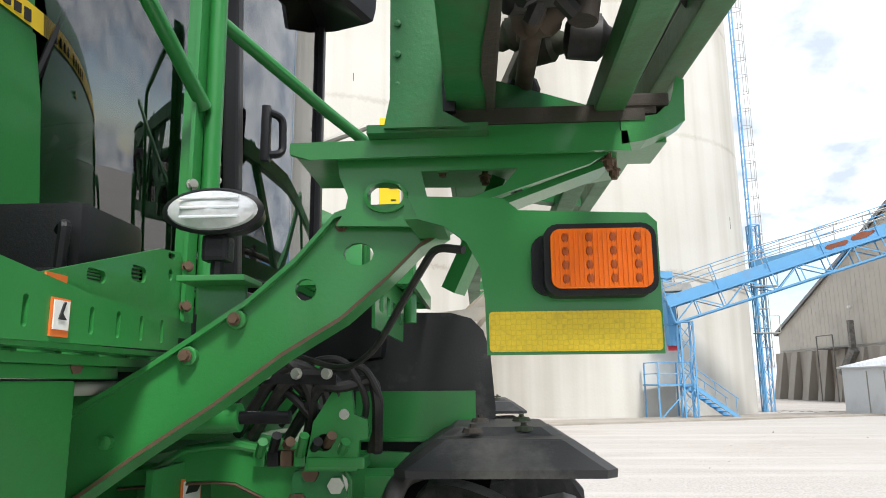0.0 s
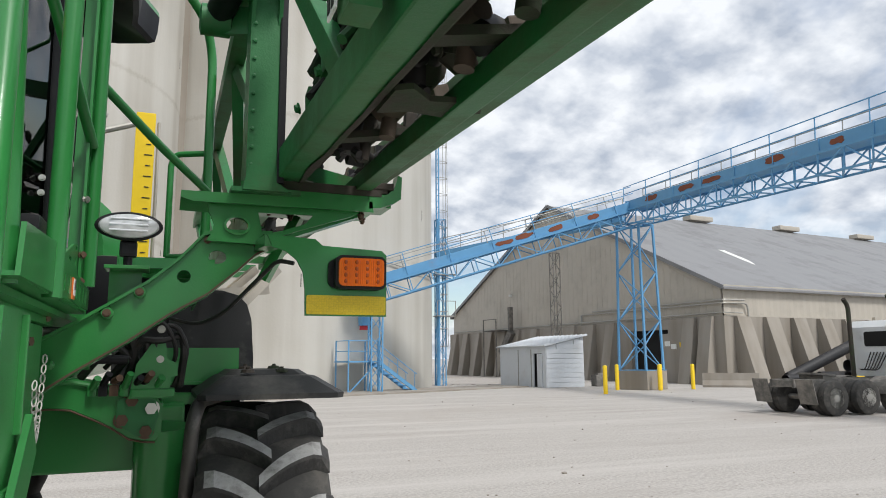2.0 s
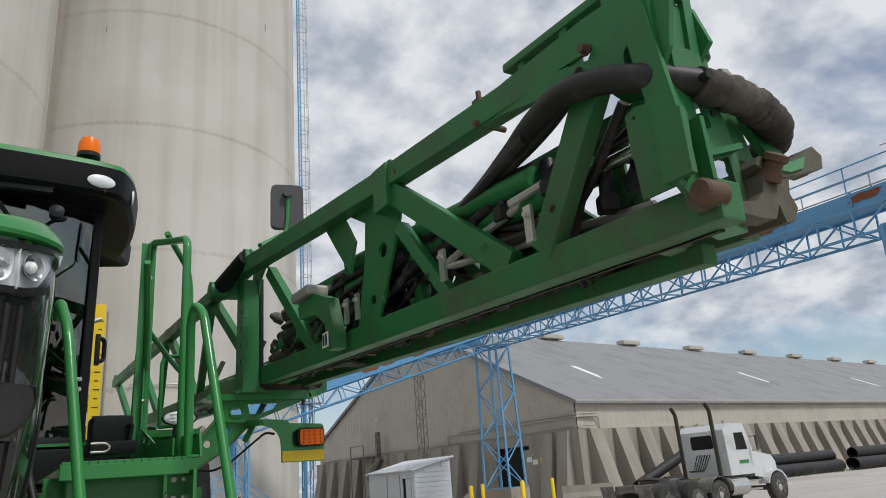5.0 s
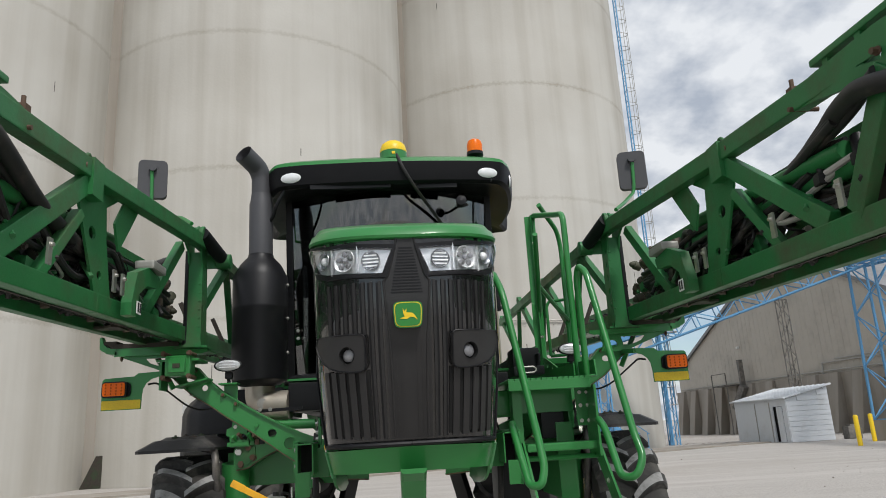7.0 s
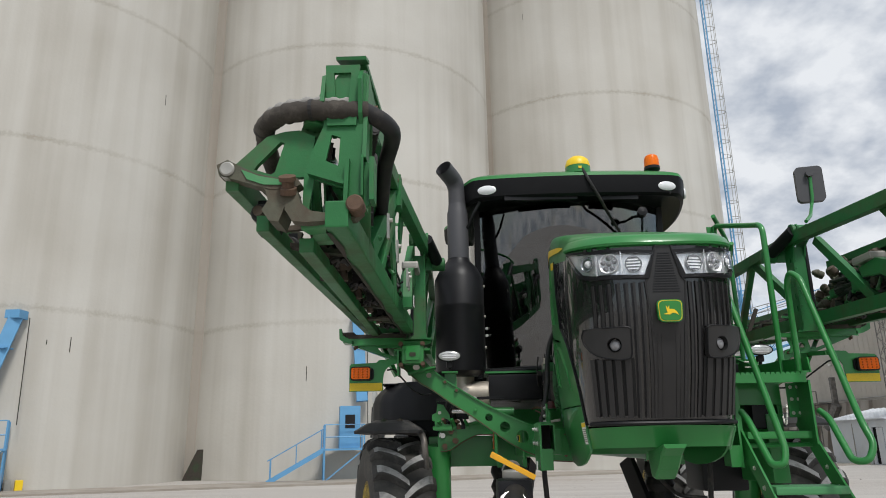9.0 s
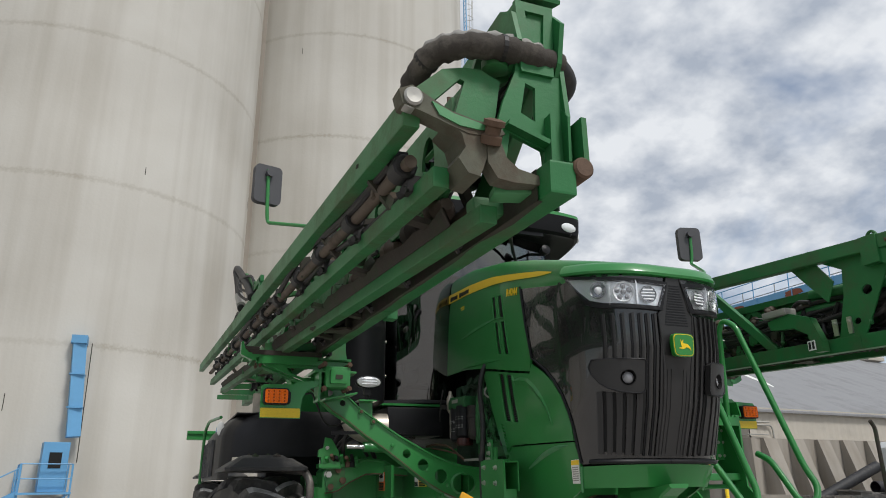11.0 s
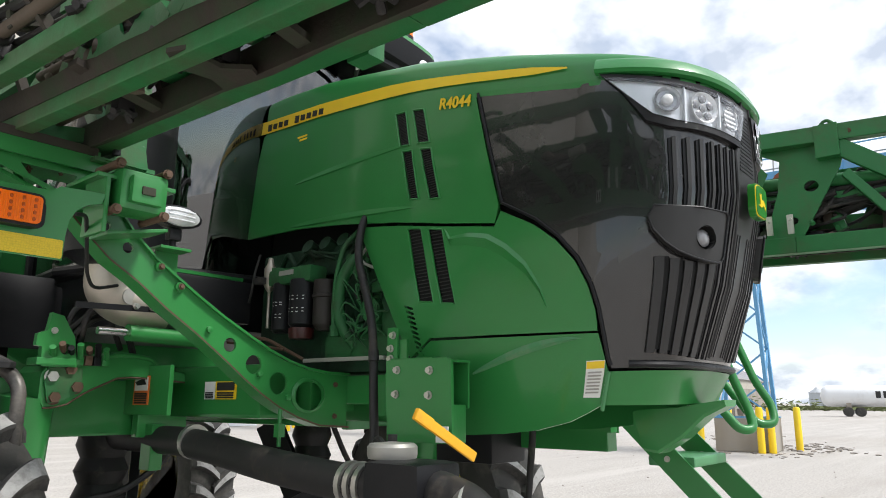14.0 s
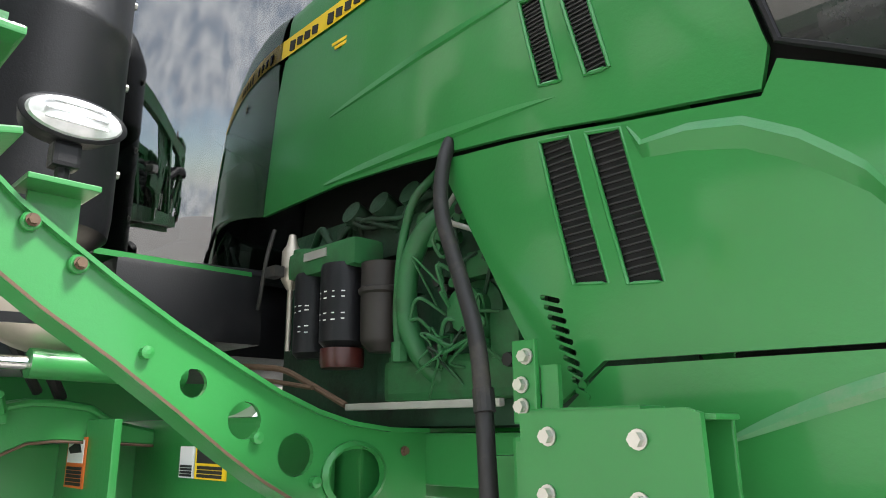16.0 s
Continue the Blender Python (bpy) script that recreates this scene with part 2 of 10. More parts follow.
# honeycomb cells of the reflective tape
def honeycomb(m, scale, dark):
    n, l = m.node_tree.nodes, m.node_tree.links
    g = n.new("ShaderNodeNewGeometry"); v = n.new("ShaderNodeTexVoronoi"); v.feature = "DISTANCE_TO_EDGE"
    v.inputs["Scale"].default_value, v.inputs["Randomness"].default_value = scale, 0.25
    l.new(g.outputs["Position"], v.inputs["Vector"])
    r = n.new("ShaderNodeMapRange"); r.inputs["From Max"].default_value = 0.12; r.inputs["To Min"].default_value, r.inputs["To Max"].default_value = dark, 1.0
    l.new(v.outputs["Distance"], r.inputs["Value"])
    b = n["Principled BSDF"]; old = b.inputs["Base Color"].links[0].from_socket
    x = n.new("ShaderNodeMix"); x.data_type = "RGBA"; x.blend_type = "MULTIPLY"; x.inputs["Factor"].default_value = 1.0
    l.new(old, x.inputs["A"]); l.new(r.outputs[0], x.inputs["B"]); l.new(x.outputs["Result"], b.inputs["Base Color"])


honeycomb(M_REFLECT, 150.0, 0.82)

# concrete of the silos: pour bands, streaks, stains
def concrete(name, base, band, streak, rough=0.9, bump=0.01):
    m = bpy.data.materials.new(name)
    m.use_nodes = True
    n, l = m.node_tree.nodes, m.node_tree.links
    b = n["Principled BSDF"]; b.inputs["Roughness"].default_value = rough
    g = n.new("ShaderNodeNewGeometry")
    mp = n.new("ShaderNodeMapping"); mp.inputs["Scale"].default_value = (1.0, 1.0, 0.035)
    l.new(g.outputs["Position"], mp.inputs[0])
    st = n.new("ShaderNodeTexNoise"); st.inputs["Scale"].default_value, st.inputs["Detail"].default_value = 0.9, 7.0
    l.new(mp.outputs[0], st.inputs["Vector"])
    big = n.new("ShaderNodeTexNoise"); big.inputs["Scale"].default_value, big.inputs["Detail"].default_value = 0.22, 8.0
    l.new(g.outputs["Position"], big.inputs["Vector"])
    fine = n.new("ShaderNodeTexNoise"); fine.inputs["Scale"].default_value, fine.inputs["Detail"].default_value = 7.0, 8.0
    l.new(g.outputs["Position"], fine.inputs["Vector"])
    sep = n.new("ShaderNodeSeparateXYZ"); l.new(g.outputs["Position"], sep.inputs[0])
    zz = n.new("ShaderNodeMath"); zz.operation = "MULTIPLY_ADD"; zz.inputs[1].default_value = 1.0
    wob = n.new("ShaderNodeMath"); wob.operation = "MULTIPLY"; wob.inputs[1].default_value = 0.5
    l.new(fine.outputs["Fac"], wob.inputs[0]); l.new(sep.outputs["Z"], zz.inputs[0]); l.new(wob.outputs[0], zz.inputs[2])
    fr = n.new("ShaderNodeMath"); fr.operation = "PINGPONG"; fr.inputs[1].default_value = 3.9
    l.new(zz.outputs[0], fr.inputs[0])
    br = n.new("ShaderNodeMapRange"); br.inputs["From Min"].default_value, br.inputs["From Max"].default_value = 0.0, 0.18
    br.inputs["To Min"].default_value, br.inputs["To Max"].default_value = band, 0.0
    l.new(fr.outputs[0], br.inputs["Value"])
    s1 = n.new("ShaderNodeMapRange"); s1.inputs["From Min"].default_value, s1.inputs["From Max"].default_value = 0.42, 0.70
    s1.inputs["To Min"].default_value, s1.inputs["To Max"].default_value = 0.0, streak
    l.new(st.outputs["Fac"], s1.inputs["Value"])
    bm_ = n.new("ShaderNodeMath"); bm_.operation = "MULTIPLY"
    l.new(br.outputs[0], bm_.inputs[0]); l.new(big.outputs["Fac"], bm_.inputs[1])
    ad = n.new("ShaderNodeMath"); ad.operation = "ADD"; l.new(bm_.outputs[0], ad.inputs[0]); l.new(s1.outputs[0], ad.inputs[1])
    bs = n.new("ShaderNodeMapRange"); bs.inputs["From Min"].default_value, bs.inputs["From Max"].default_value = 0.3, 0.75
    bs.inputs["To Min"].default_value, bs.inputs["To Max"].default_value = 0.0, 0.30
    l.new(big.outputs["Fac"], bs.inputs["Value"])
    ad2 = n.new("ShaderNodeMath"); ad2.operation = "ADD"; ad2.use_clamp = True
    l.new(ad.outputs[0], ad2.inputs[0]); l.new(bs.outputs[0], ad2.inputs[1])
    mix = n.new("ShaderNodeMix"); mix.data_type = "RGBA"
    mix.inputs["A"].default_value = (*base, 1)
    mix.inputs["B"].default_value = (base[0] * 0.54, base[1] * 0.495, base[2] * 0.435, 1)
    l.new(ad2.outputs[0], mix.inputs["Factor"])
    l.new(mix.outputs["Result"], b.inputs["Base Color"])
    bp = n.new("ShaderNodeBump"); bp.inputs["Strength"].default_value, bp.inputs["Distance"].default_value = 0.6, bump
    l.new(fine.outputs["Fac"], bp.inputs["Height"]); l.new(bp.outputs[0], b.inputs["Normal"])
    return m


M_SILO = concrete("silo_concrete", (0.555, 0.537, 0.492), 0.62, 0.32)
M_CONC = concrete("grey_concrete", (0.34, 0.31, 0.27), 0.2, 0.5)
M_SIDING = material("beige_metal_siding", (0.46, 0.42, 0.36), 0.6, vary=0.06, scale=1.2, dirt=(0.33, 0.30, 0.26), dirt_amount=0.4, dirt_scale=0.35)
M_ROOF = material("grey_metal_roof", (0.22, 0.22, 0.225), 0.55, vary=0.08, scale=0.8, dirt=(0.15, 0.15, 0.15), dirt_amount=0.4, dirt_scale=0.25)
M_BLUE = material("blue_paint", (0.115, 0.31, 0.53), 0.5, vary=0.15, scale=1.5, dirt=(0.32, 0.16, 0.09), dirt_amount=0.12, dirt_scale=0.9)
M_HUT = material("white_painted_siding", (0.62, 0.64, 0.66), 0.6, vary=0.05, scale=2.0, dirt=(0.45, 0.44, 0.42), dirt_amount=0.3, dirt_scale=1.0)
M_TRUCKW = material("white_truck_paint", (0.62, 0.64, 0.65), 0.35, vary=0.06, scale=2.0, dirt=DUST, dirt_amount=0.35, dirt_scale=1.2)
M_TRUCKG = material("dusty_truck_frame", (0.12, 0.115, 0.105), 0.8, vary=0.3, scale=4.0, dirt=(0.30, 0.27, 0.24), dirt_amount=0.5, dirt_scale=2.0)
M_PIPE = material("black_corrugated_pipe", (0.018, 0.018, 0.02), 0.6, vary=0.3, scale=3.0, dirt=(0.12, 0.11, 0.10), dirt_amount=0.3)
M_TANK = material("white_tank_paint", (0.72, 0.73, 0.74), 0.4, vary=0.05, scale=0.8, dirt=(0.5, 0.48, 0.45), dirt_amount=0.3, dirt_scale=0.5)
M_GALV = material("galvanized_bin_steel", (0.40, 0.42, 0.44), 0.45, metal=0.5, vary=0.1, scale=0.8)
M_GRASS = material("dry_weeds", (0.11, 0.13, 0.05), 0.9, vary=0.4, scale=8.0)

# gravel yard
M_GROUND = bpy.data.materials.new("gravel_yard")
M_GROUND.use_nodes = True
gn, gl = M_GROUND.node_tree.nodes, M_GROUND.node_tree.links
gb = gn["Principled BSDF"]; gb.inputs["Roughness"].default_value = 0.95
gp = gn.new("ShaderNodeNewGeometry")
def ground_noise(scale, detail, stretch=(1, 1, 1)):
    mp = gn.new("ShaderNodeMapping"); mp.inputs["Scale"].default_value = stretch
    gl.new(gp.outputs["Position"], mp.inputs[0])
    t = gn.new("ShaderNodeTexNoise"); t.inputs["Scale"].default_value, t.inputs["Detail"].default_value = scale, detail
    t.inputs["Roughness"].default_value = 0.62
    gl.new(mp.outputs[0], t.inputs["Vector"]); return t
g_big, g_mid, g_fine = ground_noise(0.05, 7), ground_noise(0.45, 8, (0.35, 1.6, 1)), ground_noise(22, 10)
def ground_mix(fac, lo, hi, a, b):
    r = gn.new("ShaderNodeMapRange"); r.inputs["From Min"].default_value, r.inputs["From Max"].default_value = lo, hi
    gl.new(fac.outputs["Fac"], r.inputs["Value"])
    m = gn.new("ShaderNodeMix"); m.data_type = "RGBA"
    gl.new(r.outputs[0], m.inputs["Factor"])
    for key, v in (("A", a), ("B", b)):
        if isinstance(v, tuple): m.inputs[key].default_value = (*v, 1)
        else: gl.new(v, m.inputs[key])
    return m.outputs["Result"]
c1 = ground_mix(g_fine, 0.36, 0.64, (0.315, 0.292, 0.27), (0.48, 0.452, 0.42))
c2 = ground_mix(g_mid, 0.52, 0.78, c1, (0.325, 0.297, 0.27))
g_track = ground_noise(0.55, 6, (0.10, 1.5, 1))
c2 = ground_mix(g_track, 0.50, 0.74, c2, (0.485, 0.46, 0.43))
c3 = ground_mix(g_big, 0.52, 0.70, c2, (0.32, 0.28, 0.245))
gl.new(c3, gb.inputs["Base Color"])
gbp = gn.new("ShaderNodeBump"); gbp.inputs["Strength"].default_value, gbp.inputs["Distance"].default_value = 0.7, 0.02
gl.new(g_fine.outputs["Fac"], gbp.inputs["Height"]); gl.new(gbp.outputs[0], gb.inputs["Normal"])

# ---- mesh helpers ----


def part(name, bm, mat, parent=None, label="", smooth=False, mats=()):
    me = bpy.data.meshes.new(name)
    bmesh.ops.recalc_face_normals(bm, faces=bm.faces)
    bm.to_mesh(me); bm.free()
    for m in (mat, *mats):
        me.materials.append(m)
    if smooth:
        for p in me.polygons:
            p.use_smooth = True
        me.set_sharp_from_angle(angle=radians(38))
    ob = new(name, me)
    if parent is not None:
        ob.parent = parent
    if label:
        ob["label"] = label
    return ob


def thing(name, label, category, at=(0, 0, 0), rz=0.0, group="", kind=""):
    ob = new(name)
    ob.matrix_world = pose(*at, 0, 0, rz)
    return tagged(ob, label, category, group, kind)


def box(bm, c, s, M=None, bev=0.0, taper=None):
    """An axis box round c with full sizes s; taper scales the top in x and y."""
    before = set(bm.verts)
    r = bmesh.ops.create_cube(bm, size=1.0)
    vs = r["verts"]
    for v in vs:
        x, y, z = v.co
        k = taper if (taper and z > 0) else (1, 1)
        v.co = Vector((x * s[0] * k[0], y * s[1] * k[1], z * s[2]))
    if bev:
        es = list({e for v in vs for e in v.link_edges})
        bmesh.ops.bevel(bm, geom=es, offset=bev, segments=2, affect="EDGES", profile=0.7)
    mine = [v for v in bm.verts if v not in before]
    T = Matrix.Translation(c) if M is None else Matrix.Translation(c) @ M
    bmesh.ops.transform(bm, matrix=T, verts=mine)
    return bm


def frame_along(a, b, up=(0, 0, 1)):
    """Axes with x along a to b and z near up."""
    d = (Vector(b) - Vector(a)).normalized()
    u = Vector(up)
    if abs(d.dot(u.normalized())) > 0.98:
        u = Vector((0, 1, 0))
    y = u.cross(d).normalized()
    z = d.cross(y)
    return Matrix((d, y, z)).transposed()


def beam(bm, a, b, w, h, up=(0, 0, 1), bev=0.0):
    a, b = Vector(a), Vector(b)
    R = frame_along(a, b, up).to_4x4()
    return box(bm, (a + b) / 2, ((b - a).length, w, h), R, bev)


def cyl(bm, a, b, r, seg=12, r2=None, cap=True):
    a, b = Vector(a), Vector(b)
    R = frame_along(a, b)
    r2 = r if r2 is None else r2
    va, vb = [], []
    for i in range(seg):
        t = 2 * math.pi * i / seg
        o = R @ Vector((0, math.cos(t), math.sin(t)))
        va.append(bm.verts.new(a + o * r)); vb.append(bm.verts.new(b + o * r2))
    for i in range(seg):
        j = (i + 1) % seg
        bm.faces.new((va[i], va[j], vb[j], vb[i]))
    if cap:
        bm.faces.new(va[::-1]); bm.faces.new(vb)
    return bm


def rounded(pts, rad, n=5):
    """A path whose inner corners are rounded."""
    pts = [Vector(p) for p in pts]
    out = [pts[0]]
    for i in range(1, len(pts) - 1):
        p, a, b = pts[i], pts[i - 1] - pts[i], pts[i + 1] - pts[i]
        r = min(rad, a.length * 0.45, b.length * 0.45)
        pa, pb = p + a.normalized() * r, p + b.normalized() * r
        for k in range(n + 1):
            t = k / n
            out.append(pa.lerp(p, t).lerp(p.lerp(pb, t), t))
    out.append(pts[-1])
    return out


def tube(bm, pts, r, seg=10, rad=0.0, n=5, cap=True, ripple=0.0, every=1):
    pts = rounded(pts, rad, n) if rad else [Vector(p) for p in pts]
    ring, up = [], Vector((0, 0, 1))
    prev = None
    for i, p in enumerate(pts):
        d = (pts[min(i + 1, len(pts) - 1)] - pts[max(i - 1, 0)]).normalized()
        if prev is None:
            u = d.cross(up if abs(d.z) < 0.9 else Vector((1, 0, 0))).normalized()
        else:
            u = (prev - d * prev.dot(d)).normalized()
        prev = u
        w = d.cross(u)
        rr = r * (1 + ripple * (1 if (i // every) % 2 else -1)) if ripple else (r[i] if isinstance(r, list) else r)
        ring.append([bm.verts.new(p + (u * math.cos(2 * math.pi * k / seg) + w * math.sin(2 * math.pi * k / seg)) * rr) for k in range(seg)])
    for a, b in zip(ring, ring[1:]):
        for k in range(seg):
            j = (k + 1) % seg
            bm.faces.new((a[k], a[j], b[j], b[k]))
    if cap:
        bm.faces.new(ring[0][::-1]); bm.faces.new(ring[-1])
    return bm


def lathe(bm, prof, M=None, seg=24, start=0.0, sweep=2 * math.pi, cap=True):
    """Turns a profile of (radius, height) about the local z axis."""
    full = abs(sweep - 2 * math.pi) < 1e-6
    rows = []
    for r, z in prof:
        row = []
        for i in range(seg if full else seg + 1):
            t = start + sweep * i / seg
            v = Vector((r * math.cos(t), r * math.sin(t), z))
            row.append(bm.verts.new(M @ v if M is not None else v))
        rows.append(row)
    for a, b in zip(rows, rows[1:]):
        for i in range(seg):
            j = (i + 1) % len(a)
            bm.faces.new((a[i], a[j], b[j], b[i]))
    if full and cap:
        for row, flip in ((rows[0], True), (rows[-1], False)):
            if (row[0].co - row[seg // 2].co).length > 1e-5:
                bm.faces.new(row[::-1] if flip else row)
    return bm


def ring2d(cx, cy, rx, ry=None, n=16):
    ry = rx if ry is None else ry
    return [(cx + rx * math.cos(2 * math.pi * i / n), cy + ry * math.sin(2 * math.pi * i / n)) for i in range(n)]


def rrect(cx, cy, w, h, r, n=4):
    out = []
    for qx, qy, a0 in ((1, 1, 0), (-1, 1, 90), (-1, -1, 180), (1, -1, 270)):
        for k in range(n + 1):
            t = radians(a0 + 90 * k / n)
            out.append((cx + qx * (w / 2 - r) + r * math.cos(t), cy + qy * (h / 2 - r) + r * math.sin(t)))
    return out


def fill2d(bm, loops):
    """Faces inside the first loop and outside the others, in the xy plane."""
    edges = []
    for lp in loops:
        vs = [bm.verts.new((x, y, 0)) for x, y in lp]
        edges += [bm.edges.new((vs[i], vs[(i + 1) % len(vs)])) for i in range(len(vs))]
    r = bmesh.ops.triangle_fill(bm, use_beauty=True, use_dissolve=False, edges=edges)
    return [g for g in r["geom"] if isinstance(g, bmesh.types.BMFace)]


def plate(bm, outer, holes=(), th=0.01, M=None):
    """A flat plate of that outline, thickness round local z = 0."""
    tmp = bmesh.new()
    faces = fill2d(tmp, [outer, *holes])
    r = bmesh.ops.extrude_face_region(tmp, geom=faces)
    bmesh.ops.translate(tmp, vec=(0, 0, th), verts=[g for g in r["geom"] if isinstance(g, bmesh.types.BMVert)])
    bmesh.ops.translate(tmp, vec=(0, 0, -th / 2), verts=tmp.verts)
    if M is not None:
        bmesh.ops.transform(tmp, matrix=M, verts=tmp.verts)
    me = bpy.data.meshes.new("tmp"); tmp.to_mesh(me); tmp.free()
    bm.from_mesh(me); bpy.data.meshes.remove(me)
    return bm


def plane_xz(y):
    """Local x to world x, local y to world z, at that y."""
    return Matrix(((1, 0, 0, 0), (0, 0, 1, y), (0, 1, 0, 0), (0, 0, 0, 1)))


def plane_yz(x):
    """Local x to world y, local y to world z, at that x."""
    return Matrix(((0, 0, 1, x), (1, 0, 0, 0), (0, 1, 0, 0), (0, 0, 0, 1)))


def loft(bm, rows, close=False):
    vs = [[bm.verts.new(p) for p in row] for row in rows]
    for a, b in zip(vs, vs[1:]):
        m = len(a)
        for i in range(m if close else m - 1):
            j = (i + 1) % m
            bm.faces.new((a[i], a[j], b[j], b[i]))
    return vs


def bolt(bm, p, d, r=0.013, h=0.010):
    """A hexagonal head with its washer at p, pointing along d."""
    p, d = Vector(p), Vector(d).normalized()
    cyl(bm, p, p + d * h * 0.25, r * 1.35, 12)
    cyl(bm, p + d * h * 0.25, p + d * h * 1.2, r, 6)
    return bm


def lerp(a, b, t):
    return tuple(p + (q - p) * t for p, q in zip(a, b))


def table(xs, ys):
    return lambda v: float(np.interp(v, xs, ys))
# ---- ground ----
bm = bmesh.new()
N = 60
rows = []
for i in range(N + 1):
    row = []
    for j in range(N + 1):
        u, v = (i / N * 2 - 1), (j / N * 2 - 1)
        x, y = math.copysign(abs(u) ** 2.6, u) * 1500 + 10, math.copysign(abs(v) ** 2.6, v) * 1500 + 15
        d = math.hypot(x, y - 2)
        z = 0.035 * noise.noise((x * 0.35, y * 0.35, 0)) * min(1, d / 6) if d < 60 else 0.0
        row.append((x, y, min(z, 0.012)))
    rows.append(row)
loft(bm, rows)
ground = part("ground", bm, M_GROUND, None, "", True)
tagged(ground, "pale compacted gravel yard with tyre tracks", "ground", kind="structure")

# loose stones on the yard
bm = bmesh.new()
rnd = random.Random(5)
for k in range(420):
    x, y = rnd.uniform(2.5, 34), rnd.uniform(-3, 30)
    r = rnd.uniform(0.006, 0.02) if rnd.random() < 0.95 else rnd.uniform(0.02, 0.045)
    m = bmesh.ops.create_icosphere(bm, subdivisions=1, radius=r)
    sc = (rnd.uniform(0.8, 1.4), rnd.uniform(0.8, 1.4), rnd.uniform(0.4, 0.7))
    for w in m["verts"]:
        w.co = Vector((w.co.x * sc[0] + x, w.co.y * sc[1] + y, w.co.z * sc[2] + r * 0.2 + 0.008))
stones = part("loose_stones", bm, M_CONC)
tagged(stones, "scattered pale pebbles lying on the gravel yard", "stones", kind="stuff")

# crumbs of broken asphalt and mud
bm = bmesh.new()
rnd = random.Random(8)
for cx, cy, n, sx, sy in ((24, 6, 160, 3.5, 2.2), (30, 10, 60, 3, 2), (36, 2, 90, 5, 1.2), (16, 44, 80, 6, 1.0), (30, 45, 60, 3, 1.0)):
    for k in range(n):
        x, y = cx + rnd.gauss(0, sx * 0.5), cy + rnd.gauss(0, sy * 0.5)
        r = rnd.uniform(0.02, 0.10)
        m = bmesh.ops.create_icosphere(bm, subdivisions=1, radius=r)
        for w in m["verts"]:
            w.co = Vector((w.co.x * rnd.uniform(0.9, 1.8) + x, w.co.y * rnd.uniform(0.9, 1.5) + y, w.co.z * 0.35 + 0.01))
crumbs = part("mud_clods", bm, M_CLOD)
tagged(crumbs, "dark crumbled mud and gravel scattered on the yard", "mud", kind="stuff")

# ---- silos ----
S_C, S_D, S_T = Vector((-7.71, 40.72)), 18.1, 0.3856
S_U = Vector((math.cos(S_T), math.sin(S_T)))
S_N = Vector((S_U.y, -S_U.x))
S_R, S_H = 9.3, 46.0
S_SHIFT, S_RAD = {0: -0.3, 1: -0.35}, {1: 9.65}


def silo_at(k):
    return S_C + S_U * (S_D * k + S_SHIFT.get(k, 0.0)), S_RAD.get(k, S_R)


def silo(k):
    c, R_ = silo_at(k)
    bm = bmesh.new()
    prof = [(R_, 0.0)]
    z = 0.0
    rnd = random.Random(k + 40)
    while z < S_H - 3:
        z2 = min(S_H, z + rnd.uniform(2.2, 4.8))
        prof += [(R_ + rnd.uniform(-0.004, 0.004), z2 - 0.03), (R_ + rnd.uniform(-0.004, 0.004), z2 + 0.03)]
        z = z2
    prof += [(R_, S_H)]
    ob = thing("silo", "", "silo", (c.x, c.y, 0))
    lathe(bm, prof, None, 96); part("wall", bm, M_SILO, ob, "weathered concrete wall with faint pour bands", True)
    bm = bmesh.new(); lathe(bm, [(R_ + 0.3, S_H + 0.05), (R_ + 0.3, S_H + 1.0), (0.01, S_H + 1.4)], None, 64); part("roof_slab", bm, M_CONC, ob)
    return tagged(ob, "tall weathered concrete grain silo with pour bands", "silo", group="row of grain silos")


silos = [silo(k) for k in (-3, -2, -1, 0, 1)]
# the narrow infill walls between neighbouring silos
for k in (-3, -2, -1, 0):
    c = S_C + S_U * (S_D * (k + 0.5) + (-0.45 if k == 0 else 0.0))
    bm = bmesh.new()
    box(bm, (0, 0, S_H / 2), (1.6, 1.4, S_H), Matrix.Rotation(S_T, 4, "Z"))
    for dx in (-0.5, 0.5):
        o = S_U * dx + S_N * 0.72
        box(bm, (o.x, o.y, S_H / 2), (0.10, 0.14, S_H), Matrix.Rotation(S_T, 4, "Z"))
    bmesh.ops.translate(bm, vec=(c.x + S_N.x * 2.7, c.y + S_N.y * 2.7, 0), verts=bm.verts)
    tagged(part("silo_infill_wall", bm, M_CONC), "narrow concrete infill wall between two silos", "wall", group="infill walls between silos")

# short cracks and rust runs down the silo faces
bm = bmesh.new()
rnd = random.Random(3)
for k in (-1, 0, 1):
    c, R_ = silo_at(k)
    for i in range(6):
        a = math.atan2(S_N.y, S_N.x) + rnd.uniform(-1.1, 1.1)
        z, h = rnd.uniform(4, 36), rnd.uniform(0.2, 0.8)
        d = Vector((math.cos(a), math.sin(a)))
        p = c + d * (R_ + 0.004)
        box(bm, (p.x, p.y, z), (0.012, rnd.uniform(0.02, 0.04), h), Matrix.Rotation(a, 4, "Z"))
tagged(part("silo_crack", bm, M_GRIME), "short dark cracks and rust runs on the silo faces", "stain", kind="stuff")

# pale apron kerb in front of the silos
bm = bmesh.new()
a, b = S_C - S_U * 45 + S_N * 11.5, S_C + S_U * 27 + S_N * 11.5
beam(bm, (a.x, a.y, 0.0), (b.x, b.y, 0.0), 3.0, 0.16)
tagged(part("pavement", bm, M_CONC), "low concrete apron along the foot of the silos", "pavement", kind="structure")


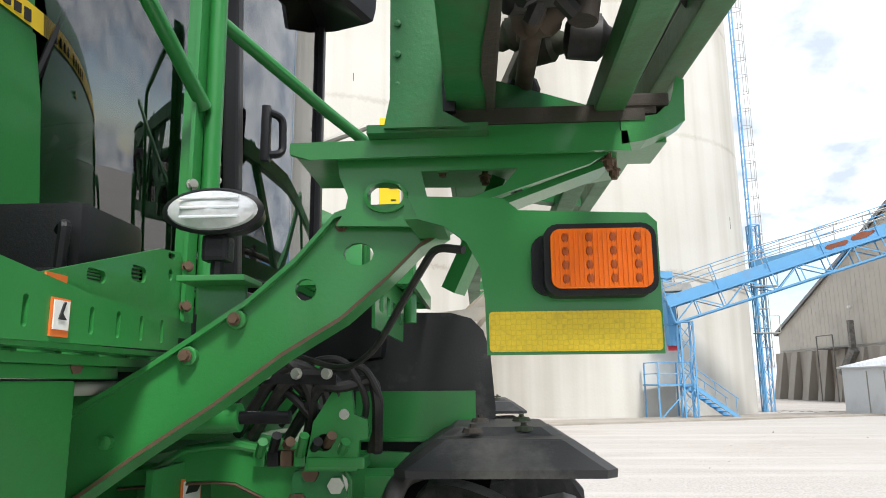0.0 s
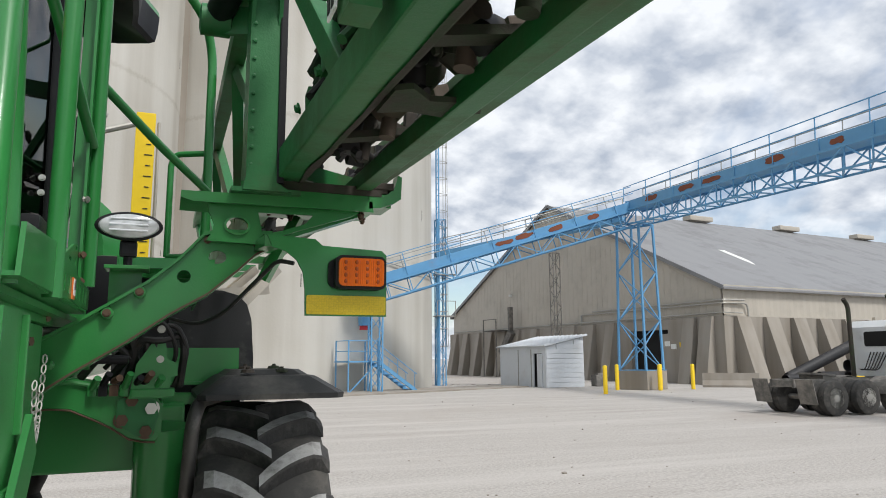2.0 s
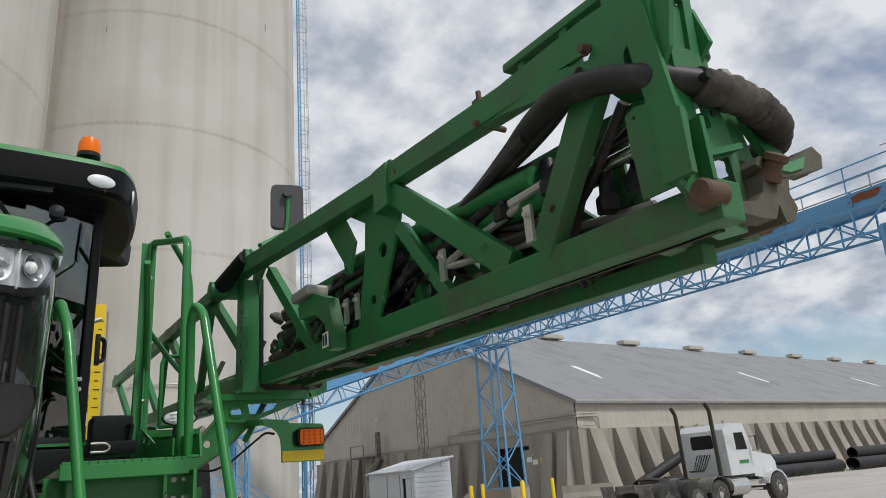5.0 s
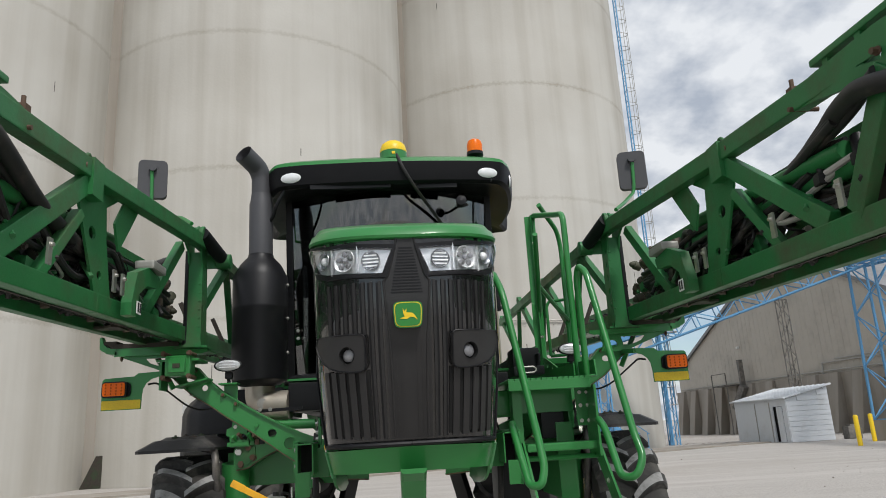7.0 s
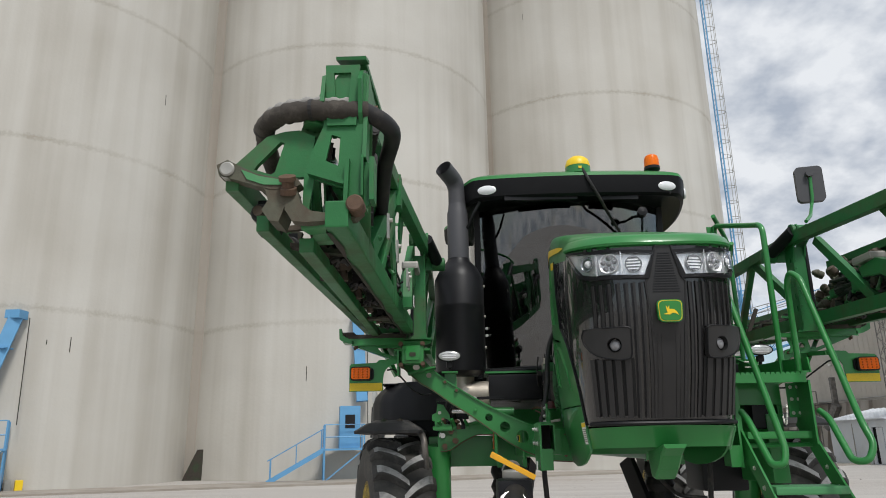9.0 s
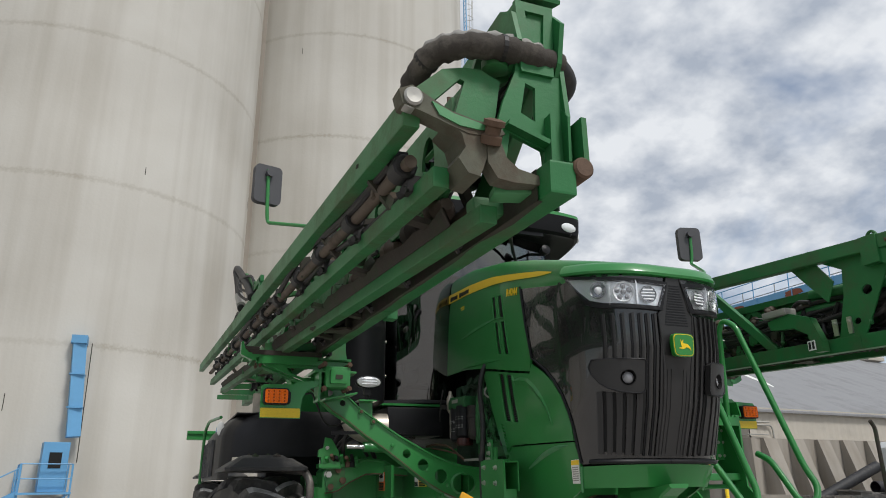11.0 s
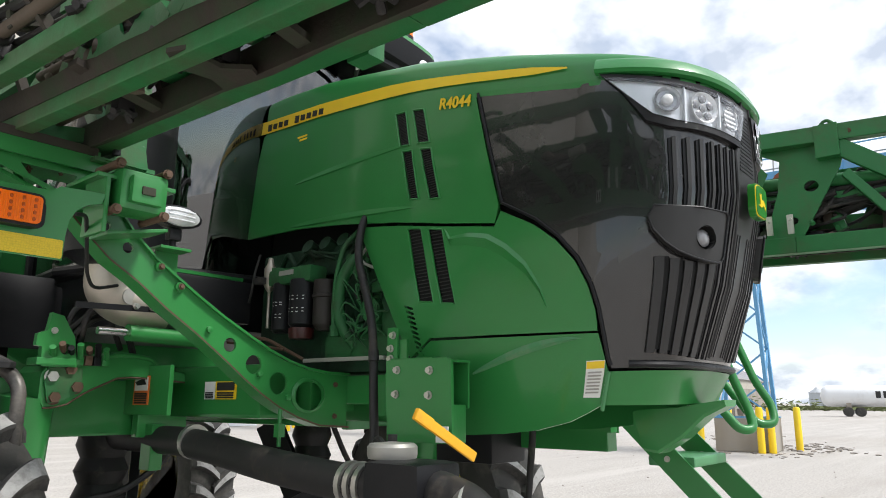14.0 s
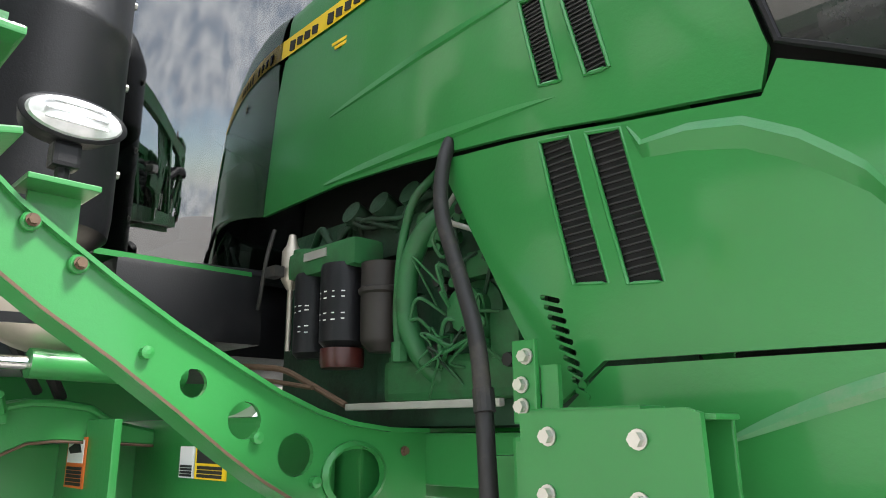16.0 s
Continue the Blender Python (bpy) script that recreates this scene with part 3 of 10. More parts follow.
# ---- blue steel: ladder, conveyor, towers ----
def lattice(bm, base, top, n, r=0.05, legs=None):
    """A four-legged braced tower from a base square to a top square, each a list of four corners."""
    lo, hi = [Vector(p) for p in base], [Vector(p) for p in top]
    for p, q in zip(lo, hi):
        beam(bm, p, q, r * 1.6, r * 1.6)
    for k in range(n + 1):
        t = k / n
        ring = [p.lerp(q, t) for p, q in zip(lo, hi)]
        for i in range(4):
            if k in (0, n):
                beam(bm, ring[i], ring[(i + 1) % 4], r * 1.1, r * 1.1)
        if k < n:
            nxt = [p.lerp(q, (k + 1) / n) for p, q in zip(lo, hi)]
            for i in range(4):
                j = (i + 1) % 4
                if (k + i) % 2:
                    beam(bm, ring[i], nxt[j], r * 0.8, r * 0.8)
                else:
                    beam(bm, ring[j], nxt[i], r * 0.8, r * 0.8)
    return bm


def square(c, s, z, rz=0.0):
    return [(c[0] + s / 2 * (math.cos(rz) * a - math.sin(rz) * b), c[1] + s / 2 * (math.sin(rz) * a + math.cos(rz) * b), z) for a, b in ((1, 1), (-1, 1), (-1, -1), (1, -1))]


T1, T2 = (26.4, 33.2), (22.5, 6.9)


def conveyor_tower(p, h, s0, s1, rz, label):
    tw = thing("conveyor_tower", label, "tower", (p[0], p[1], 0), group="conveyor towers")
    bm = bmesh.new()
    box(bm, (0, 0, 0.52), (s0 + 0.25, s0 + 0.25, 1.04), Matrix.Rotation(rz, 4, "Z"), 0.03)
    part("concrete_footing", bm, M_CONC, tw, "square concrete footing")
    bm = bmesh.new()
    lattice(bm, square((0, 0), s0, 1.04, rz), square((0, 0), s1, h, rz), 6, 0.07)
    part("braced_frame", bm, M_BLUE, tw)
    for c in square((0, 0), s0, 1.06, rz):
        bm = bmesh.new(); box(bm, c, (0.28, 0.28, 0.04), Matrix.Rotation(rz, 4, "Z")); part("base_plate", bm, M_BLUE, tw)
    return tw


conveyor_tower(T1, 9.4, 1.75, 1.45, 0.35, "blue braced steel tower on a concrete footing")
conveyor_tower(T2, 7.85, 1.55, 1.1, 0.15, "blue braced steel tower on a footing between yellow posts")


def conveyor(a, b, name_label):
    cv = thing("conveyor_bridge", name_label, "conveyor", group="conveyor bridge")
    a, b = Vector(a), Vector(b)
    d = (b - a); L = d.length; d.normalize()
    side = d.cross(Vector((0, 0, 1))).normalized()
    up = side.cross(d)
    n = max(4, round(L / 1.25))
    bm = bmesh.new()
    beam(bm, a + up * 0.28, b + up * 0.28, 0.95, 0.52, bev=0.02)
    for k in range(0, n, 2):
        p = a + d * (L * k / n)
        beam(bm, p + up * 0.02, p + up * 0.56, 1.02, 0.06, up=d)
    part("belt_housing", bm, M_BLUE, cv, "faded blue belt housing with rust patches", False)
    rust = random.Random(int(L * 10))
    for k in range(9 if L > 25 else 4):
        bm = bmesh.new()
        p = a + d * (L * ((0.06 if L > 25 else 0.5) + 0.105 * k + rust.uniform(-0.03, 0.03))) + up * (0.30 + rust.uniform(-0.05, 0.06))
        g_ = rust.uniform(0.35, 0.75)
        pts = [(g_ * math.cos(t) * rust.uniform(0.75, 1.1), 0.15 * math.copysign(abs(math.sin(t)) ** 0.5, math.sin(t)) * rust.uniform(0.6, 1.1)) for t in [2 * math.pi * i / 14 for i in range(14)]]
        R_ = Matrix((d, up, -side)).transposed().to_4x4(); R_.translation = p
        plate(bm, pts, (), 0.985, R_)
        part("rust_patch", bm, M_PATCH, cv, "rusty patch")
    for s in (-1, 1):
        bm = bmesh.new()
        o = side * 0.55 * s
        beam(bm, a + o, b + o, 0.10, 0.10); beam(bm, a + o - up * 0.85, b + o - up * 0.85, 0.08, 0.08)
        for k in range(n):
            p, q = a + d * (L * k / n) + o, a + d * (L * (k + 1) / n) + o
            beam(bm, p, p - up * 0.85, 0.05, 0.05, up=d)
            if k % 2:
                beam(bm, p, q - up * 0.85, 0.05, 0.05)
            else:
                beam(bm, p - up * 0.85, q, 0.05, 0.05)
        part("side_truss", bm, M_BLUE, cv)
    bm = bmesh.new()
    for k in range(n + 1):
        p = a + d * (L * k / n) - up * 0.85
        beam(bm, p - side * 0.55, p + side * 0.55, 0.05, 0.05)
        if k < n:
            q = p + d * (L / n)
            beam(bm, p - side * 0.55, q + side * 0.55, 0.04, 0.04)
    part("bottom_bracing", bm, M_BLUE, cv)
    for s in (-1, 1):
        bm = bmesh.new()
        o = side * 0.62 * s
        for h in (0.95, 1.35):
            tube(bm, [a + o + up * h, b + o + up * h], 0.025, 6)
        for k in range(0, n + 1, 2):
            p = a + d * (L * k / n) + o
            tube(bm, [p + up * 0.5, p + up * 1.35], 0.025, 6)
        part("handrail", bm, M_STEEL if s < 0 else M_BLUE, cv)
    return cv


K = (T1[0], T1[1], 10.25)
conveyor((11.1, 36.7, 5.5), K, "long faded blue conveyor bridge rising from the silo")
conveyor(K, (21.6, 0.6, 8.2), "long faded blue conveyor bridge with handrails on towers")

# dark braced mast beside the shed
bm = bmesh.new()
lattice(bm, square((27.6, 44.5), 0.55, 0), square((27.6, 44.5), 0.55, 9.4), 14, 0.035)
tagged(part("braced_mast", bm, M_TRUCKG), "slender dark braced steel mast standing by the shed", "mast")

# caged ladder and elevator leg on the last silo
c3, R3 = silo_at(1)
ang = radians(-20.5)
lad = thing("caged_ladder", "tall blue caged ladder fixed to the silo wall", "ladder")
foot = Vector((c3.x + (R3 + 0.42) * math.cos(ang), c3.y + (R3 + 0.42) * math.sin(ang), 0))
for dy in (-0.24, 0.24):
    bm = bmesh.new(); beam(bm, foot + Vector((0, dy, 0)), foot + Vector((0, dy, S_H)), 0.09, 0.05); part("rail", bm, M_BLUE, lad)
z = 0.3
while z < S_H:
    bm = bmesh.new()
    cyl(bm, foot + Vector((0, -0.24, z)), foot + Vector((0, 0.24, z)), 0.02, 5); z += 0.42
    part("rung", bm, M_BLUE, lad)
bm = bmesh.new()
z = 2.6
while z < S_H:
    pts = [foot + Vector((0.72 * math.sin(t), 0.36 * math.cos(t) * 1.0, z)) for t in [math.pi * i / 8 for i in range(9)]]
    tube(bm, pts, 0.022, 5); z += 1.15
for t in (0.25, 0.5, 0.75):
    o = Vector((0.72 * math.sin(t * math.pi), 0.36 * math.cos(t * math.pi), 0))
    cyl(bm, foot + o + Vector((0, 0, 2.6)), foot + o + Vector((0, 0, S_H)), 0.02, 5)
part("cage", bm, M_STEEL, lad)
leg = thing("elevator_leg", "slender blue braced steel leg beside the silo", "tower")
bm = bmesh.new()
p = (foot.x + 0.2, foot.y + 0.1)
lattice(bm, square(p, 0.55, 0), square(p, 0.55, 11.2), 13, 0.04)
part("braced_frame", bm, M_BLUE, leg)
for h, w in ((7.4, 1.5), (4.6, 1.3)):
    bm = bmesh.new(); box(bm, (p[0] + 0.3, p[1], h), (w, 0.9, 0.06))
    for dx in (-w / 2, w / 2):
        beam(bm, (p[0] + 0.3 + dx, p[1] - 0.4, h), (p[0] + 0.3 + dx, p[1] - 0.4, h + 1.0), 0.04, 0.04)
    beam(bm, (p[0] + 0.3 - w / 2, p[1] - 0.4, h + 1.0), (p[0] + 0.3 + w / 2, p[1] - 0.4, h + 1.0), 0.04, 0.04)
    part("landing", bm, M_STEEL, leg, "small grey landing with a rail")
# gallery from the leg to the conveyor
gal = thing("feed_gallery", "blue enclosed feed gallery with a rail above the conveyor", "gallery")
a, b = Vector((p[0], p[1], 8.7)), Vector((T1[0] + 0.2, T1[1] + 1.3, 10.1))
bm = bmesh.new(); beam(bm, a, b, 0.7, 0.5); part("gallery_box", bm, M_BLUE, gal)
bm = bmesh.new()
for h in (0.75, 1.2):
    tube(bm, [a + Vector((0, 0, h)), b + Vector((0, 0, h))], 0.025, 6)
for k in range(9):
    q = a.lerp(b, k / 8); tube(bm, [q, q + Vector((0, 0, 1.2))], 0.025, 6)
part("gallery_rail", bm, M_STEEL, gal)
# braced legs under the conveyor's lower end
low_leg = thing("conveyor_trestle", "blue braced trestle under the lower conveyor end", "tower")
bm = bmesh.new()
lattice(bm, square((11.75, 36.55), 0.62, 0), square((11.75, 36.55), 0.62, 4.75), 6, 0.045)
part("braced_frame", bm, M_BLUE, low_leg)
bm = bmesh.new(); box(bm, (11.3, 36.65, 6.5), (0.9, 0.8, 0.45), Matrix.Rotation(-0.2, 4, "Z"), 0.05); cyl(bm, (11.9, 36.3, 6.45), (11.9, 36.9, 6.45), 0.28, 14); part("drive_motor", bm, M_STEEL, low_leg, "grey drive motor and guard")


# ---- loading chutes with stairs, one at each silo ----
def chute(at, out, top, bot, lean, stair_dir, tag, deck=1.65):
    """at: foot point on the silo face; out: unit vector away from the silo."""
    out = Vector((out[0], out[1], 0)); side = Vector((-out.y, out.x, 0))
    b = Vector((at[0], at[1], 0))
    ch = thing("loading_chute", tag, "chute", group="loading chutes")
    p, q = b + out * 0.25 + Vector((0, 0, top)), b + out * 0.55 + side * lean + Vector((0, 0, bot))
    bm = bmesh.new(); beam(bm, p, q, 0.52, 0.42, up=out); part("spout", bm, M_BLUE, ch)
    bm = bmesh.new(); box(bm, p + Vector((0, 0, 0.1)), (0.62, 0.62, 0.35)); part("spout_head", bm, M_BLUE, ch)
    for t in (0.35, 0.7):
        m = p.lerp(q, t); bm = bmesh.new(); box(bm, m, (0.6, 0.6, 0.06)); part("collar", bm, M_BLUE, ch)
    bm = bmesh.new(); tube(bm, [p + side * 0.5, b + side * 0.55 + out * 0.4 + Vector((0, 0, 2.6))], 0.02, 5); part("pull_rope", bm, M_GRIME, ch)
    st = thing("stair_platform", "blue steel stair platform with railings by the silo door", "stairs", group="stair platforms")
    o = b + out * 0.9 - side * 0.6
    bm = bmesh.new(); box(bm, o + Vector((0, 0, deck)), (1.9, 1.6, 0.08), Matrix.Rotation(math.atan2(side.y, side.x), 4, "Z")); part("deck", bm, M_BLUE, st)
    for dx, dy in ((-0.9, -0.7), (0.9, -0.7), (-0.9, 0.7), (0.9, 0.7)):
        bm = bmesh.new(); e = o + side * dx + out * dy; beam(bm, e, e + Vector((0, 0, deck + 1.1)), 0.07, 0.07); part("post", bm, M_BLUE, st)
    bm = bmesh.new()
    for h in (deck + 0.55, deck + 1.1):
        c = [o + side * dx + out * dy + Vector((0, 0, h)) for dx, dy in ((-0.9, -0.7), (-0.9, 0.7), (0.9, 0.7))]
        tube(bm, c, 0.025, 6)
    for x0, x1 in ((-0.9, 0.9),):
        beam(bm, o + side * x0 + out * 0.7, o + side * x1 + out * 0.7 + Vector((0, 0, deck)), 0.05, 0.05)
    part("railing", bm, M_BLUE, st)
    s = stair_dir
    for w in (-0.45, 0.45):
        bm = bmesh.new()
        a0, a1 = o + side * 0.9 * s + out * (0.25 + w) + Vector((0, 0, deck)), o + side * 3.4 * s + out * (0.25 + w)
        beam(bm, a0, a1, 0.05, 0.2)
        tube(bm, [a0 + Vector((0, 0, 0.95)), a1 + Vector((0, 0, 0.95))], 0.025, 6)
        for t in (0.05, 0.5, 0.95):
            m = a0.lerp(a1, t); tube(bm, [m, m + Vector((0, 0, 0.95))], 0.02, 6)
        part("stringer", bm, M_BLUE, st)
    for k in range(8):
        t = (k + 0.5) / 8
        bm = bmesh.new(); m = (o + side * 0.9 * s + out * 0.25 + Vector((0, 0, deck))).lerp(o + side * 3.4 * s + out * 0.25, t)
        box(bm, m, (0.26, 0.9, 0.03), Matrix.Rotation(math.atan2(side.y, side.x), 4, "Z")); part("tread", bm, M_BLUE, st)
    return ch


def on_silo(k, deg):
    c, R_ = silo_at(k)
    a = math.atan2(S_N.y, S_N.x) + radians(deg)
    d = Vector((math.cos(a), math.sin(a)))
    return (c + d * R_), d


p, d = on_silo(0, -10.0); chute(p, d, 7.6, 3.6, 0.25, -1, "blue loading spout hung on the silo wall", 1.4)
bm = bmesh.new(); o = p + d * 0.9; sd = Vector((-d.y, d.x))
q = o - sd * 0.35
box(bm, (q.x, q.y, 2.4), (0.95, 0.9, 1.9), Matrix.Rotation(math.atan2(sd.y, sd.x), 4, "Z"), 0.02)
cabn = part("control_cabin", bm, M_BLUE); tagged(cabn, "small bright blue cabin on the stair platform", "cabin")
bm = bmesh.new(); q2 = q + d * 0.46; box(bm, (q2.x, q2.y, 2.65), (0.45, 0.03, 0.6), Matrix.Rotation(math.atan2(sd.y, sd.x), 4, "Z")); part("cabin_window", bm, M_VOID, cabn)
p, d = on_silo(-1, 8.2); chute(p, d, 7.05, 3.2, -1.0, -1, "blue loading spout leaning from the silo wall")
p, d = on_silo(1, -7.2); chute(p, d, 7.2, 3.6, 0.05, 1, "blue loading spout with a red tag on the silo")
bm = bmesh.new(); q = p + d * 0.58; box(bm, (q.x, q.y, 3.5), (0.5, 0.05, 0.26)); tagged(part("red_tag", bm, M_WARNRED), "small red tag hung under the spout", "tag")
# pipe rail round the silo
c = c3
bm = bmesh.new()
tube(bm, [(c.x + (R3 + 0.12) * math.cos(radians(a)), c.y + (R3 + 0.12) * math.sin(radians(a)), 7.4 + 0.4 * math.sin((a + 130) * 0.05)) for a in range(-105, -15, 5)], 0.035, 6)
for a in range(-105, -15, 10):
    cyl(bm, (c.x + R3 * math.cos(radians(a)), c.y + R3 * math.sin(radians(a)), 7.45), (c.x + (R3 + 0.14) * math.cos(radians(a)), c.y + (R3 + 0.14) * math.sin(radians(a)), 7.45), 0.02, 5)
tagged(part("conduit_pipe", bm, M_STEEL), "thin grey conduit pipe running round the silo", "pipe")

# small boxes and valves at the foot of the left silo
for k, (deg, w, h, m) in enumerate(((9.0, 0.5, 0.5, M_CONC), (11.3, 0.35, 0.45, M_STEEL), (13.6, 0.4, 0.45, M_YELLOW))):
    p, d = on_silo(-1, deg); q = p + d * 0.35
    bm = bmesh.new(); box(bm, (q.x, q.y, h / 2), (w, w * 0.7, h), Matrix.Rotation(math.atan2(d.y, d.x), 4, "Z"), 0.02)
    tagged(part("utility_box", bm, m), "small utility box standing at the silo foot", "box", group="utility boxes")
p = S_C - S_U * S_D * 0.5 + S_N * 4.0
bm = bmesh.new(); plate(bm, [(-0.5, 0), (0.5, 0), (0.55, 1.5), (0.2, 1.5)], (), 0.06, Matrix.Translation((p.x, p.y, 0)) @ plane_xz(0)); tagged(part("steel_sheet", bm, M_GRIME), "dark steel sheet leaning in the gap between silos", "sheet")

# ---- storage shed ----
SH_E, SH_U, SH_V = Vector((35.0, 35.9, 0)), Vector((0.995, 0.096, 0)), Vector((-0.096, 0.995, 0))
SH_W, SH_EAVE, SH_RIDGE, SH_L, SH_CONC = 37.6, 6.4, 15.3, 150.0, 4.4
shed = thing("storage_shed", "long beige metal shed with grey roof and concrete base", "building")


def sh(a, b, z):
    return SH_E + SH_U * a + SH_V * b + Vector((0, 0, z))


# corrugated siding of the long side
bm = bmesh.new()
rows = []
n = 440
for i in range(n + 1):
    a = SH_L * i / n
    o = -0.014 if (i // 1) % 2 else 0.014
    rows.append([sh(a, -0.12 + o, SH_CONC), sh(a, -0.12 + o, SH_EAVE)])
loft(bm, rows)
for i in range(2):
    beam(bm, sh(0, -0.17, SH_CONC + 0.05 if i == 0 else SH_EAVE), sh(SH_L, -0.17, SH_CONC + 0.05 if i == 0 else SH_EAVE), 0.08, 0.12)
part("side_wall", bm, M_SIDING, shed, "ribbed pale metal side wall")
# gable wall with its doorway
bm = bmesh.new()
outline = [(0, SH_CONC), (SH_W, SH_CONC), (SH_W, SH_EAVE), (SH_W / 2, SH_RIDGE), (0, SH_EAVE)]
Mg = Matrix(((SH_V.x, 0, -SH_U.x, SH_E.x), (SH_V.y, 0, -SH_U.y, SH_E.y), (0, 1, 0, 0), (0, 0, 0, 1)))
plate(bm, outline, (), 0.12, Mg)
part("gable_wall", bm, M_SIDING, shed, "beige ribbed metal gable wall")
for k in range(1, 60):
    bm = bmesh.new()
    b = SH_W * k / 60
    top = SH_EAVE + (SH_RIDGE - SH_EAVE) * (1 - abs(b - SH_W / 2) / (SH_W / 2))
    beam(bm, sh(-0.062, b, SH_CONC), sh(-0.062, b, top - 0.1), 0.02, 0.02, up=SH_U)
    part("gable_rib", bm, M_SIDING, shed)
bm = bmesh.new()
plate(bm, [(-0.4, 0), (SH_W + 0.4, 0), (SH_W + 0.4, SH_CONC), (-0.4, SH_CONC)], [[(4.6, 0.02), (8.4, 0.02), (8.4, 3.7), (4.6, 3.7)]], 0.5, Mg @ Matrix.Translation((0, 0, 0.1)))
part("base_wall", bm, M_CONC, shed, "grey concrete base wall")
# Near-black box puts the unlit shed interior into the doorway as colour.
bm = bmesh.new(); box(bm, sh(1.2, 6.5, 2.0), (2.2, 4.4, 4.2), Matrix.Rotation(math.atan2(SH_U.y, SH_U.x), 4, "Z")); part("doorway_dark_fill", bm, M_VOID, shed, "black box standing for the unlit open doorway")
bm = bmesh.new(); beam(bm, sh(-0.3, 3.0, 1.7), sh(-0.3, 5.4, 1.7), 0.08, 3.4); part("sliding_door", bm, M_CONC, shed, "weathered sliding door standing open")
for b, z in ((3.3, 2.6), (4.1, 2.5), (4.7, 2.7)):
    bm = bmesh.new(); box(bm, sh(-0.36, b, z), (0.03, 0.5, 0.35), Matrix.Rotation(math.atan2(SH_U.y, SH_U.x), 4, "Z")); part("notice_board", bm, M_WHITE if b != 3.3 else M_YELLOW, shed, "small pale notice")
bm = bmesh.new(); beam(bm, sh(0, 0.0, SH_CONC / 2), sh(SH_L, 0.0, SH_CONC / 2), 0.4, SH_CONC); part("base_wall", bm, M_CONC, shed, "grey concrete base wall")
bm = bmesh.new(); beam(bm, sh(0, SH_W, SH_EAVE / 2), sh(SH_L, SH_W, SH_EAVE / 2), 0.3, SH_EAVE); beam(bm, sh(SH_L, 0, SH_EAVE / 2), sh(SH_L, SH_W, SH_EAVE / 2), 0.3, SH_EAVE); part("rear_wall", bm, M_SIDING, shed)
for s in (0, 1):
    bm = bmesh.new()
    b0, b1 = (-0.45, SH_W / 2) if s == 0 else (SH_W + 0.45, SH_W / 2)
    z0 = SH_EAVE - 0.15
    n = 150
    rows = []
    for i in range(n + 1):
        a = -0.3 + (SH_L + 0.6) * i / n
        o = 0.02 if i % 2 else 0.0
        rows.append([sh(a, b0, z0 + o), sh(a, b1, SH_RIDGE + 0.12 + o)])
    loft(bm, rows)
    beam(bm, sh(-0.32, b0, z0), sh(-0.32, b1, SH_RIDGE + 0.1), 0.06, 0.28)
    beam(bm, sh(-0.3, b0, z0 - 0.05), sh(SH_L, b0, z0 - 0.05), 0.1, 0.14)
    part("roof", bm, M_ROOF, shed, "grey ribbed metal roof")
for a, b in ((10, 5.2), (38, 5.6), (66, 5.4), (95, 5.4)):
    bm = bmesh.new()
    t0, t1 = b / (SH_W / 2), (b + 3.4) / (SH_W / 2)
    z0 = SH_EAVE - 0.15 + (SH_RIDGE + 0.27 - SH_EAVE) * t0 + 0.14; z1 = SH_EAVE - 0.15 + (SH_RIDGE + 0.27 - SH_EAVE) * t1 + 0.14
    beam(bm, sh(a, b, z0), sh(a, b + 3.4, z1), 0.7, 0.03); part("skylight", bm, M_WHITE, shed, "pale translucent roof strip")
for k in range(10):
    bm = bmesh.new(); a = 18.5 + 13.4 * k
    beam(bm, sh(a - 1.6, SH_W / 2, SH_RIDGE + 0.45), sh(a + 1.6, SH_W / 2, SH_RIDGE + 0.45), 1.1, 0.5, bev=0.12); part("ridge_vent", bm, M_SIDING, shed)
# sloping buttresses of the long side and gable
def buttress(p, out, along, w, depth, h):
    bm = bmesh.new()
    a = [p - along * w / 2, p + along * w / 2]
    z = Vector((0, 0, h))
    vs = [bm.verts.new(v) for v in (a[0] - out * 0.05, a[1] - out * 0.05, a[1] + out * depth, a[0] + out * depth, a[0] - out * 0.05 + z, a[1] - out * 0.05 + z, a[1] + out * 0.28 + z, a[0] + out * 0.28 + z)]
    for f in ((0, 1, 2, 3), (4, 5, 6, 7), (0, 1, 5, 4), (1, 2, 6, 5), (2, 3, 7, 6), (3, 0, 4, 7)):
        bm.faces.new([vs[i] for i in f])
    return bm
for k in range(40):
    part("buttress", buttress(sh(1.4 + 2.75 * k, -0.2, 0), -SH_V, SH_U, 1.25, 1.6, SH_CONC - 0.02), M_CONC, shed)
for b in (0.9, 2.4, 10.5, 13.0, 15.5, 18.2, 21, 24, 26.5, 29, 31.5, 34, 36.5):
    part("buttress", buttress(sh(-0.3, b, 0), -SH_U, SH_V, 1.0, 1.1, SH_CONC - 0.02), M_CONC, shed)
# conduits over the gable
bm = bmesh.new()
for z in (5.25, 5.45):
    tube(bm, [sh(-0.2, 14.5, z), sh(-0.2, -0.25, z), sh(2.0, -0.3, z), sh(2.4, -0.3, 0.3)] if z < 5.3 else [sh(-0.2, 13, z), sh(-0.2, -0.3, z), sh(1.7, -0.35, z)], 0.06, 6, 0.3)
tube(bm, [sh(-0.25, 37, 4.62), sh(-0.25, -0.3, 4.62), sh(1.4, -0.4, 4.62)], 0.05, 6)
tube(bm, [sh(-0.2, 14.5, 5.25), sh(-0.2, 14.5, 2.0)], 0.06, 6)
part("conduit", bm, M_STEEL, shed)
